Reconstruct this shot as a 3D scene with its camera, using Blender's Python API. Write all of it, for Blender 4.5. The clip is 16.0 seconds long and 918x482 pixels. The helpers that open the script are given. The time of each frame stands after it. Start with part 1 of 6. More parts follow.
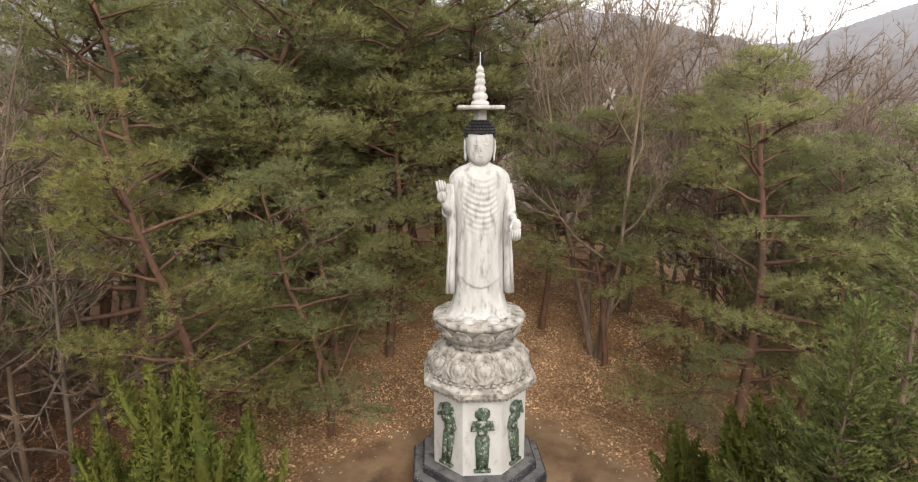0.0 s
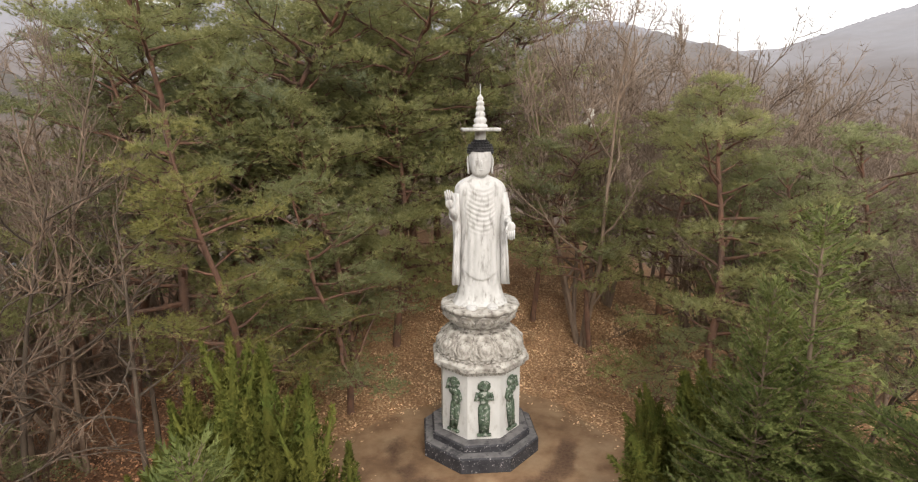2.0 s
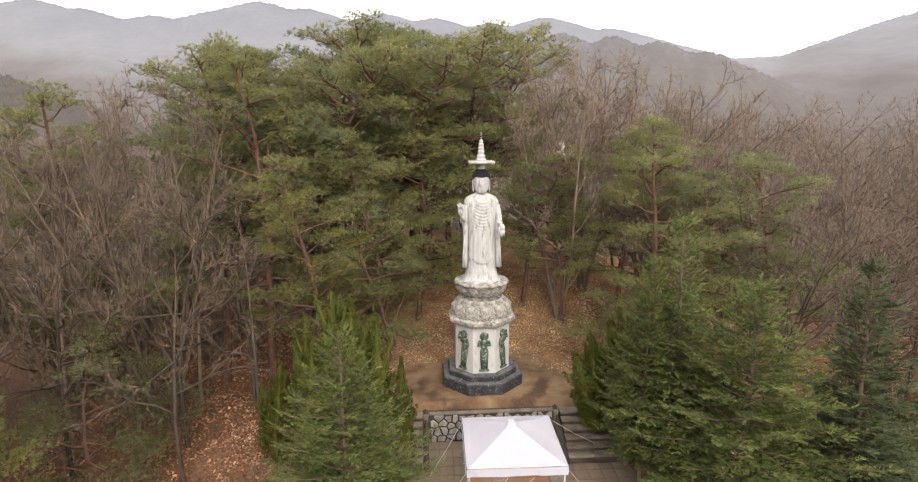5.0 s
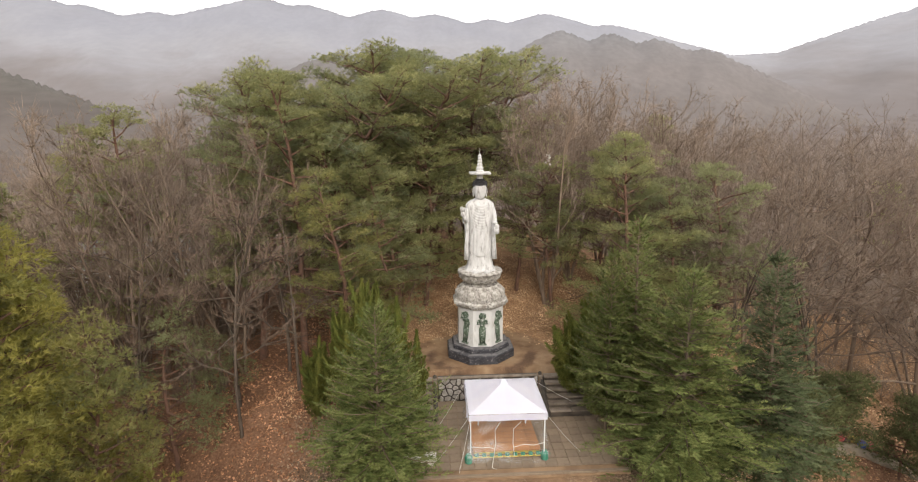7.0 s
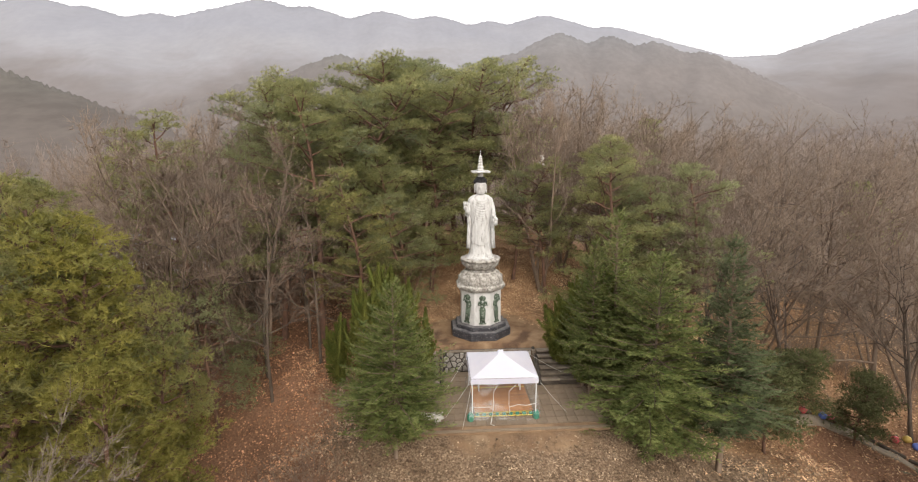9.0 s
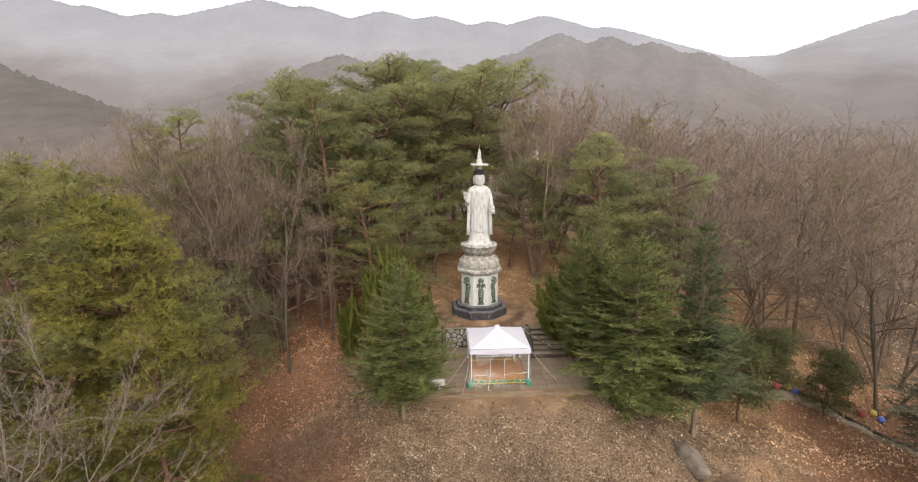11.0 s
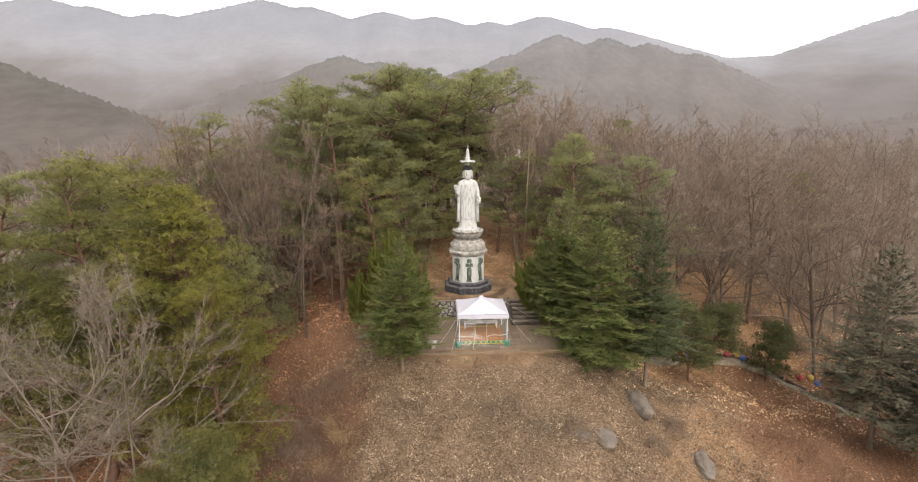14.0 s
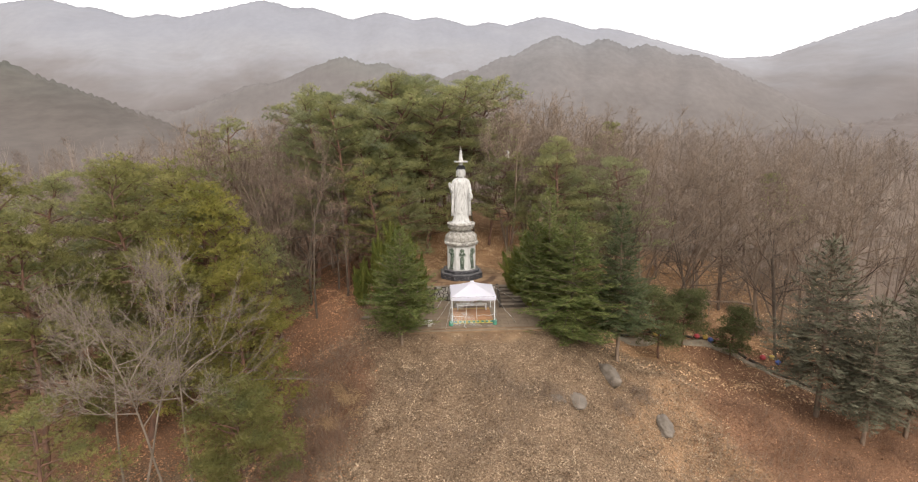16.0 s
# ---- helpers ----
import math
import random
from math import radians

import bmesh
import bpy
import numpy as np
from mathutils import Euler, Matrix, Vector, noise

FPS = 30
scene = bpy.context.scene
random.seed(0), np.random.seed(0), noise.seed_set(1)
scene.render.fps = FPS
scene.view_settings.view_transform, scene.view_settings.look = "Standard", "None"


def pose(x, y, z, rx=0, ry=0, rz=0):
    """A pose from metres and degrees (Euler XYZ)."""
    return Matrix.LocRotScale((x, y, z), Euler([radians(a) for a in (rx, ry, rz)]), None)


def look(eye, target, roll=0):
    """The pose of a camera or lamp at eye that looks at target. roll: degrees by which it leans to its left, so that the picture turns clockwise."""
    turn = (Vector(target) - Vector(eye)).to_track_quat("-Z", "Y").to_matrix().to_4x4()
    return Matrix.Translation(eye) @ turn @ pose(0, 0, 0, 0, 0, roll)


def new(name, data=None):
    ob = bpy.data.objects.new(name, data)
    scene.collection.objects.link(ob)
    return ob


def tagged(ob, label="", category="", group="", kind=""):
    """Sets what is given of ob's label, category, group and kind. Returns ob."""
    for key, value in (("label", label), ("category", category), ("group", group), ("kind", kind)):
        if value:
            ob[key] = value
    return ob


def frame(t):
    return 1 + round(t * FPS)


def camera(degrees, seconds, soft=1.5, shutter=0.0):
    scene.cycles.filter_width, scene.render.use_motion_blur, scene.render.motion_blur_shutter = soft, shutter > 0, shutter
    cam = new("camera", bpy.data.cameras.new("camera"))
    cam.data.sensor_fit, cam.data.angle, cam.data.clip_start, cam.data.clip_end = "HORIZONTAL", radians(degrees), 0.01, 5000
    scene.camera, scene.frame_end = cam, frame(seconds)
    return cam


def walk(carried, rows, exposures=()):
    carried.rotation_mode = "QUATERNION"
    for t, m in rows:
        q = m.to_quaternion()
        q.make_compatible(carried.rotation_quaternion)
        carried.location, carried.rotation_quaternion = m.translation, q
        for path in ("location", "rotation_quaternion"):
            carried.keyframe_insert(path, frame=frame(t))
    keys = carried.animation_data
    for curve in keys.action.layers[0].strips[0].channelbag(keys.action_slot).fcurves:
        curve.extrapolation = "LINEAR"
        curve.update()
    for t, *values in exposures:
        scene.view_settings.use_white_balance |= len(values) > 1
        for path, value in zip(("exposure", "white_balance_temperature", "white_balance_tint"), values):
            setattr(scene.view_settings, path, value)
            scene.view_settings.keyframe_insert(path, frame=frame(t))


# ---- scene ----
SKY = 1.05
STOPS = 0.6
cam = camera(78.2, 16.0, 1.15)
PATH = [
    (0, (-0.169, -12.989, 9.136), (-0.215, -11.037, 8.703), -0.1),
    (0.5, (-0.309, -13.291, 9.147), (-0.335, -11.338, 8.717), -0.1),
    (1, (-0.341, -13.863, 9.234), (-0.36, -11.909, 8.809), -0.2),
    (1.5, (-0.404, -14.602, 9.299), (-0.418, -12.644, 8.888), -0.3),
    (2, (-0.522, -15.463, 9.527), (-0.53, -13.507, 9.113), -0.3),
    (2.5, (-0.56, -16.514, 9.757), (-0.57, -14.556, 9.346), -0.2),
    (3, (-0.596, -17.645, 9.947), (-0.607, -15.685, 9.547), -0.3),
    (3.5, (-0.627, -18.886, 10.203), (-0.641, -16.926, 9.804), -0.3),
    (4, (-0.574, -20.225, 10.265), (-0.599, -18.262, 9.881), -0.4),
    (6.5, (-0.731, -26.24, 11.512), (-0.753, -24.282, 11.105), -0.6),
    (7, (-0.743, -27.478, 11.663), (-0.764, -25.52, 11.256), -0.5),
    (7.5, (-0.78, -28.622, 11.774), (-0.8, -26.664, 11.367), -0.4),
    (8, (-0.803, -29.577, 11.839), (-0.823, -27.619, 11.432), -0.4),
    (8.5, (-0.846, -30.422, 11.847), (-0.866, -28.464, 11.443), -0.4),
    (9, (-0.887, -31.127, 11.853), (-0.907, -29.168, 11.449), -0.4),
    (11.5, (-0.892, -34.987, 11.666), (-0.912, -33.028, 11.261), -0.3),
    (12, (-0.811, -35.918, 11.687), (-0.831, -33.96, 11.281), -0.3),
    (12.5, (-0.672, -36.852, 11.73), (-0.693, -34.894, 11.323), -0.4),
    (13, (-0.512, -37.829, 11.791), (-0.534, -35.871, 11.384), -0.4),
    (13.5, (-0.382, -38.828, 11.832), (-0.402, -36.87, 11.426), -0.3),
    (14, (-0.21, -39.876, 11.868), (-0.231, -37.917, 11.463), -0.3),
    (14.5, (-0.058, -40.961, 11.929), (-0.079, -39.002, 11.525), -0.3),
    (15, (0.085, -42.058, 11.995), (0.064, -40.1, 11.59), -0.3),
    (15.5, (0.209, -43.22, 12.093), (0.187, -41.262, 11.688), -0.2),
    (16, (0.35, -44.437, 12.195), (0.327, -42.478, 11.789), -0.3),
]
walk(cam, [(t, look(eye, target, roll)) for t, eye, target, roll in PATH], [(0, STOPS, 6800, 10), (16, STOPS, 6800, 10)])

# ---- daylight: a bright overcast sky ----
world = bpy.data.worlds.new("overcast")
scene.world = world
world.use_nodes = True
wn, wl = world.node_tree.nodes, world.node_tree.links
wn.clear()
sky = wn.new("ShaderNodeTexSky")
sky.sky_type = 'NISHITA'
sky.sun_disc = False
sky.sun_elevation, sky.sun_rotation = radians(36), radians(163)
sky.dust_density, sky.air_density = 6.0, 1.5
gain = wn.new("ShaderNodeVectorMath")
gain.operation = 'SCALE'
gain.inputs["Scale"].default_value = 0.10
cloud = wn.new("ShaderNodeMix")
cloud.data_type = 'RGBA'
cloud.inputs["Factor"].default_value = 0.92
cloud.inputs["B"].default_value = (1.02, 1.02, 1.05, 1)
bg = wn.new("ShaderNodeBackground")
bg.inputs["Strength"].default_value = SKY
wout = wn.new("ShaderNodeOutputWorld")
wl.new(sky.outputs["Color"], gain.inputs[0])
wl.new(gain.outputs["Vector"], cloud.inputs["A"])
wl.new(cloud.outputs["Result"], bg.inputs["Color"])
wl.new(bg.outputs["Background"], wout.inputs["Surface"])

sun_data = bpy.data.lights.new("sun", 'SUN')
sun_data.energy, sun_data.angle, sun_data.color = 1.4, radians(40), (1.0, 0.96, 0.90)
sun = new("sun", sun_data)
sun.matrix_world = look((12, -40, 30.3), (0, 0, 0))


# ---- materials ----
def surface(name, c1, c2, scale=4.0, rough=0.85, bump=0.3, stain=None, stain_scale=0.6, stain_at=(0.5, 0.7),
            by_object=0.0, by_island=0.0, translucent=0.0, spec=0.3, detail=6.0,
            stretch=(1, 1, 1), bump_scale=None, distance=0.02):
    """A rough natural surface: two colours mixed by a noise, a larger stain, and a fine relief."""
    m = bpy.data.materials.new(name)
    m.use_nodes = True
    n, l = m.node_tree.nodes, m.node_tree.links
    n.clear()
    out = n.new("ShaderNodeOutputMaterial")
    tc = n.new("ShaderNodeTexCoord")
    mp = n.new("ShaderNodeMapping")
    mp.inputs["Scale"].default_value = stretch
    l.new(tc.outputs["Object"], mp.inputs["Vector"])
    nz = n.new("ShaderNodeTexNoise")
    nz.inputs["Scale"].default_value = scale
    nz.inputs["Detail"].default_value = detail
    l.new(mp.outputs["Vector"], nz.inputs["Vector"])
    ramp = n.new("ShaderNodeValToRGB")
    ramp.color_ramp.elements[0].position, ramp.color_ramp.elements[1].position = 0.33, 0.67
    ramp.color_ramp.elements[0].color, ramp.color_ramp.elements[1].color = (*c1, 1), (*c2, 1)
    l.new(nz.outputs["Fac"], ramp.inputs["Fac"])
    col = ramp.outputs["Color"]
    if stain:
        n2 = n.new("ShaderNodeTexNoise")
        n2.inputs["Scale"].default_value = stain_scale
        n2.inputs["Detail"].default_value = 5.0
        n2.inputs["Roughness"].default_value = 0.65
        l.new(mp.outputs["Vector"], n2.inputs["Vector"])
        mr = n.new("ShaderNodeMapRange")
        mr.inputs["From Min"].default_value, mr.inputs["From Max"].default_value = stain_at
        l.new(n2.outputs["Fac"], mr.inputs["Value"])
        mx = n.new("ShaderNodeMix")
        mx.data_type = 'RGBA'
        l.new(mr.outputs["Result"], mx.inputs["Factor"])
        l.new(col, mx.inputs["A"])
        mx.inputs["B"].default_value = (*stain, 1)
        col = mx.outputs["Result"]
    for amount, node, socket in ((by_object, "ShaderNodeObjectInfo", "Random"), (by_island, "ShaderNodeNewGeometry", "Random Per Island")):
        if amount:
            src = n.new(node)
            mr = n.new("ShaderNodeMapRange")
            mr.inputs["To Min"].default_value, mr.inputs["To Max"].default_value = 1 - amount, 1 + amount
            l.new(src.outputs[socket], mr.inputs["Value"])
            hs = n.new("ShaderNodeHueSaturation")
            l.new(mr.outputs["Result"], hs.inputs["Value"])
            l.new(col, hs.inputs["Color"])
            col = hs.outputs["Color"]
    bs = n.new("ShaderNodeBsdfPrincipled")
    bs.inputs["Roughness"].default_value = rough
    bs.inputs["Specular IOR Level"].default_value = spec
    l.new(col, bs.inputs["Base Color"])
    if bump:
        n3 = n.new("ShaderNodeTexNoise")
        n3.inputs["Scale"].default_value = bump_scale or scale * 4
        n3.inputs["Detail"].default_value = 8.0
        l.new(mp.outputs["Vector"], n3.inputs["Vector"])
        bp = n.new("ShaderNodeBump")
        bp.inputs["Strength"].default_value, bp.inputs["Distance"].default_value = bump, distance
        l.new(n3.outputs["Fac"], bp.inputs["Height"])
        l.new(bp.outputs["Normal"], bs.inputs["Normal"])
    shader = bs.outputs["BSDF"]
    if translucent:
        tr = n.new("ShaderNodeBsdfTranslucent")
        l.new(col, tr.inputs["Color"])
        ms = n.new("ShaderNodeMixShader")
        ms.inputs["Fac"].default_value = translucent
        l.new(shader, ms.inputs[1])
        l.new(tr.outputs["BSDF"], ms.inputs[2])
        shader = ms.outputs["Shader"]
    l.new(shader, out.inputs["Surface"])
    return m


M = {}
M["soil"] = surface("bare_soil", (0.2, 0.125, 0.073), (0.29, 0.19, 0.113), 1.3, 0.95, 0.5,
                    stain=(0.14, 0.085, 0.052), stain_scale=0.45, stain_at=(0.5, 0.66), bump_scale=20, distance=0.03)
M["leaf"] = surface("dead_oak_leaf", (0.135, 0.086, 0.053), (0.45, 0.335, 0.228), 1.6, 0.8, 0, by_island=0.55, translucent=0.15)
M["red_leaf"] = surface("reddish_dead_leaf", (0.19, 0.092, 0.05), (0.45, 0.26, 0.155), 0.9, 0.8, 0, by_island=0.5, translucent=0.15)
M["rust_leaf"] = surface("rust_brown_dead_leaf", (0.27, 0.125, 0.062), (0.64, 0.355, 0.205), 0.9, 0.8, 0, by_island=0.5, translucent=0.15)
M["warm_leaf"] = surface("orange_brown_dead_leaf", (0.28, 0.15, 0.075), (0.78, 0.55, 0.34), 0.9, 0.8, 0, by_island=0.5, translucent=0.15)
M["bark"] = surface("grey_bark", (0.138, 0.096, 0.07), (0.24, 0.178, 0.132), 7, 0.95, 0.8, by_object=0.25, stretch=(1, 1, 0.25), distance=0.03)
M["dark_bark"] = surface("dark_ridged_bark", (0.06, 0.045, 0.034), (0.125, 0.095, 0.073), 7, 0.95, 0.9, by_object=0.2, stretch=(1, 1, 0.25), distance=0.03)
M["twig"] = surface("bare_twigs", (0.147, 0.107, 0.08), (0.265, 0.20, 0.151), 1.5, 0.9, 0, by_object=0.22, by_island=0.2)
M["grey_twig"] = surface("grey_brown_twigs", (0.155, 0.102, 0.072), (0.285, 0.197, 0.142), 1.5, 0.9, 0, by_island=0.2)
M["pale_twig"] = surface("pale_bare_twigs", (0.145, 0.113, 0.088), (0.27, 0.216, 0.172), 1.5, 0.9, 0, by_island=0.15)
M["pine_bark"] = surface("red_pine_bark", (0.1, 0.06, 0.045), (0.2, 0.105, 0.07), 6, 0.95, 0.9,
                         stain=(0.12, 0.085, 0.07), stain_scale=0.5, stretch=(1, 1, 0.35), distance=0.03)
M["pine"] = surface("pine_needles", (0.255, 0.262, 0.112), (0.45, 0.435, 0.20), 0.9, 0.7, 0,
                    stain=(0.25, 0.28, 0.175), stain_scale=0.35, by_object=0.10, by_island=0.16, translucent=0.56, spec=0.12)
M["pine_yellow"] = surface("yellow_pine_needles", (0.23, 0.22, 0.06), (0.42, 0.375, 0.11), 0.9, 0.7, 0,
                           stain=(0.17, 0.20, 0.095), stain_scale=0.4, stain_at=(0.55, 0.7), by_object=0.12, by_island=0.16, translucent=0.56, spec=0.12)
M["pine_olive"] = surface("olive_pine_needles", (0.24, 0.236, 0.085), (0.42, 0.388, 0.155), 0.9, 0.7, 0,
                          stain=(0.21, 0.24, 0.12), stain_scale=0.5, by_object=0.12, by_island=0.16, translucent=0.56, spec=0.12)
M["pine_blue"] = surface("blue_green_needles", (0.234, 0.252, 0.12), (0.39, 0.40, 0.215), 0.9, 0.7, 0,
                         stain=(0.20, 0.22, 0.095), stain_scale=0.5, by_object=0.10, by_island=0.16, translucent=0.56, spec=0.12)
M["fir"] = surface("fir_needles", (0.10, 0.132, 0.042), (0.235, 0.258, 0.088), 1.2, 0.7, 0,
                   stain=(0.30, 0.31, 0.12), stain_scale=2.2, stain_at=(0.54, 0.70), by_object=0.12, by_island=0.3, translucent=0.35, spec=0.1)
M["dark_fir"] = surface("dark_fir_needles", (0.08, 0.105, 0.05), (0.165, 0.188, 0.092), 1.2, 0.7, 0, by_object=0.1, by_island=0.3, translucent=0.3, spec=0.1)
M["spruce"] = surface("spruce_needles", (0.098, 0.094, 0.062), (0.175, 0.166, 0.115), 1.2, 0.7, 0, by_object=0.15, by_island=0.3, translucent=0.15, spec=0.1)
M["dark_evergreen"] = surface("dark_evergreen_needles", (0.105, 0.118, 0.05), (0.195, 0.20, 0.09), 1.4, 0.7, 0, by_object=0.15, by_island=0.25, translucent=0.3, spec=0.1)
M["juniper"] = surface("juniper_sprays", (0.112, 0.122, 0.028), (0.215, 0.214, 0.054), 1.6, 0.7, 0,
                       stain=(0.10, 0.15, 0.035), stain_scale=1.0, by_object=0.15, by_island=0.3, translucent=0.25, spec=0.1)
# greyer than the near twigs: mist painted into the far wood's colour
M["far_wood"] = surface("mist_painted_twigs", (0.155, 0.118, 0.095), (0.26, 0.205, 0.168), 0.06, 1.0, 0, by_island=0.2)
M["white_stone"] = surface("white_painted_stone", (0.54, 0.53, 0.51), (0.66, 0.65, 0.63), 1.6, 0.75, 0.35,
                           stain=(0.34, 0.31, 0.27), stain_scale=2.6, stain_at=(0.56, 0.80), stretch=(1.6, 1.6, 0.7), bump_scale=24, distance=0.012)
M["weathered"] = surface("weathered_white_stone", (0.26, 0.235, 0.205), (0.54, 0.515, 0.47), 4.2, 0.85, 0.6,
                         stain=(0.12, 0.105, 0.09), stain_scale=6.5, stain_at=(0.5, 0.66), bump_scale=26, distance=0.02)
M["black_hair"] = surface("black_painted_stone", (0.02, 0.02, 0.022), (0.045, 0.043, 0.045), 6, 0.55, 0.3)
M["dark_stone"] = surface("dark_base_stone", (0.03, 0.03, 0.036), (0.062, 0.06, 0.067), 3.5, 0.7, 0.4,
                          stain=(0.42, 0.40, 0.39), stain_scale=16.0, stain_at=(0.60, 0.66), bump_scale=18, distance=0.02)
M["tread_stone"] = surface("grey_tread_stone", (0.10, 0.095, 0.098), (0.19, 0.18, 0.178), 3.0, 0.9, 0.4,
                           stain=(0.06, 0.058, 0.062), stain_scale=4.0, stain_at=(0.52, 0.64), bump_scale=18, distance=0.02)
M["green"] = surface("green_painted_relief", (0.04, 0.062, 0.042), (0.11, 0.15, 0.10), 9, 0.7, 0.7,
                     stain=(0.40, 0.41, 0.37), stain_scale=11, stain_at=(0.53, 0.64))
M["paving"] = surface("court_paving", (0.18, 0.135, 0.095), (0.25, 0.19, 0.135), 2.0, 0.9, 0.4,
                      stain=(0.14, 0.10, 0.068), stain_scale=0.9, by_object=0.10, bump_scale=22, distance=0.01)
M["wall_stone"] = surface("pale_wall_stone", (0.23, 0.21, 0.185), (0.38, 0.355, 0.32), 3.5, 0.9, 0.6, by_object=0.18, bump_scale=14, distance=0.02)
M["joint"] = surface("dark_joint", (0.045, 0.038, 0.032), (0.085, 0.073, 0.062), 5, 0.95, 0.5)
M["step"] = surface("grey_step_stone", (0.15, 0.12, 0.092), (0.27, 0.225, 0.18), 2.4, 0.9, 0.5,
                    stain=(0.13, 0.10, 0.075), stain_scale=1.5, by_object=0.12, bump_scale=18, distance=0.015)
M["rock"] = surface("grey_boulder", (0.15, 0.122, 0.098), (0.265, 0.22, 0.18), 1.8, 0.95, 0.9,
                    stain=(0.13, 0.112, 0.096), stain_scale=0.9, bump_scale=9, distance=0.06)
M["canvas"] = surface("white_tent_fabric", (0.90, 0.90, 0.98), (0.94, 0.94, 1.0), 1.2, 0.6, 0.1, translucent=0.25, bump_scale=4)
M["pole"] = surface("white_metal_pole", (0.62, 0.62, 0.63), (0.75, 0.75, 0.76), 5, 0.35, 0.05, spec=0.5)
M["deck"] = surface("orange_deck_board", (0.36, 0.165, 0.065), (0.46, 0.23, 0.1), 1.3, 0.7, 0.15,
                    stain=(0.27, 0.135, 0.065), stain_scale=1.6, by_object=0.12, stretch=(0.3, 3, 1))
M["plastic_green"] = surface("green_plastic", (0.02, 0.16, 0.10), (0.04, 0.25, 0.16), 3, 0.4, 0.05, spec=0.5)
M["plastic_yellow"] = surface("yellow_plastic", (0.55, 0.42, 0.06), (0.65, 0.5, 0.1), 3, 0.45, 0.05, spec=0.5)
M["cord"] = surface("white_cord", (0.62, 0.60, 0.55), (0.75, 0.73, 0.68), 9, 0.8, 0.1)
M["path"] = surface("pale_path", (0.21, 0.17, 0.125), (0.32, 0.27, 0.205), 2.2, 0.95, 0.5, stain=(0.22, 0.16, 0.105), stain_scale=0.8, distance=0.03)
M["log"] = surface("dark_log", (0.05, 0.04, 0.032), (0.11, 0.09, 0.07), 6, 0.95, 0.6, stretch=(0.3, 1, 1))
M["straw"] = surface("dry_grass", (0.40, 0.255, 0.135), (0.58, 0.41, 0.245), 1.0, 0.85, 0, by_island=0.3, translucent=0.2)
M["brush"] = surface("dry_brush_twigs", (0.17, 0.118, 0.085), (0.29, 0.215, 0.16), 1.0, 0.9, 0, by_island=0.3)
M["red_brush"] = surface("reddish_brush", (0.16, 0.088, 0.056), (0.27, 0.16, 0.105), 1.0, 0.9, 0, by_island=0.3)
M["house_wall"] = surface("pale_house_wall", (0.55, 0.54, 0.53), (0.66, 0.65, 0.64), 1.0, 0.8, 0.2)
M["house_roof"] = surface("grey_roof", (0.16, 0.17, 0.19), (0.25, 0.26, 0.28), 1.5, 0.8, 0.3)
M["board"] = surface("pale_slab", (0.50, 0.47, 0.42), (0.66, 0.63, 0.57), 3, 0.85, 0.3, stain=(0.33, 0.29, 0.24), stain_scale=2)
M["glass_dark"] = surface("dark_window", (0.03, 0.035, 0.04), (0.05, 0.055, 0.06), 1, 0.1, 0, spec=0.6)


def clear_plastic():
    m = bpy.data.materials.new("clear_plastic_sheet")
    m.use_nodes = True
    n, l = m.node_tree.nodes, m.node_tree.links
    n.clear()
    out = n.new("ShaderNodeOutputMaterial")
    tr = n.new("ShaderNodeBsdfTransparent")
    bs = n.new("ShaderNodeBsdfPrincipled")
    bs.inputs["Base Color"].default_value = (0.75, 0.78, 0.78, 1)
    bs.inputs["Roughness"].default_value = 0.18
    nz = n.new("ShaderNodeTexNoise")
    nz.inputs["Scale"].default_value = 2.2
    nz.inputs["Detail"].default_value = 4
    mr = n.new("ShaderNodeMapRange")
    mr.inputs["From Min"].default_value, mr.inputs["From Max"].default_value = 0.48, 0.74
    mr.inputs["To Min"].default_value, mr.inputs["To Max"].default_value = 0.04, 0.36
    l.new(nz.outputs["Fac"], mr.inputs["Value"])
    bp = n.new("ShaderNodeBump")
    bp.inputs["Strength"].default_value = 0.6
    l.new(nz.outputs["Fac"], bp.inputs["Height"])
    l.new(bp.outputs["Normal"], bs.inputs["Normal"])
    ms = n.new("ShaderNodeMixShader")
    l.new(mr.outputs["Result"], ms.inputs["Fac"])
    l.new(tr.outputs["BSDF"], ms.inputs[1])
    l.new(bs.outputs["BSDF"], ms.inputs[2])
    l.new(ms.outputs["Shader"], out.inputs["Surface"])
    return m


M["clear"] = clear_plastic()


def plain(name, c, rough=0.5):
    return surface(name, tuple(0.85 * a for a in c), c, 3, rough, 0.05)


# ---- mesh helpers ----
def finish(me, mats, smooth):
    for m in (mats if isinstance(mats, (list, tuple)) else [mats]):
        me.materials.append(m)
    if smooth:
        me.polygons.foreach_set("use_smooth", np.ones(len(me.polygons), dtype=bool))
    me.update()
    return me


def tri_mesh(name, v, f, mats, smooth=False):
    me = bpy.data.meshes.new(name)
    v, f = np.asarray(v, np.float32), np.asarray(f, np.int32)
    me.vertices.add(len(v))
    me.vertices.foreach_set("co", v.ravel())
    me.loops.add(f.size)
    me.loops.foreach_set("vertex_index", f.ravel())
    me.polygons.add(len(f))
    me.polygons.foreach_set("loop_start", np.arange(0, f.size, f.shape[1], dtype=np.int32))
    me.update(calc_edges=True)
    return finish(me, mats, smooth)


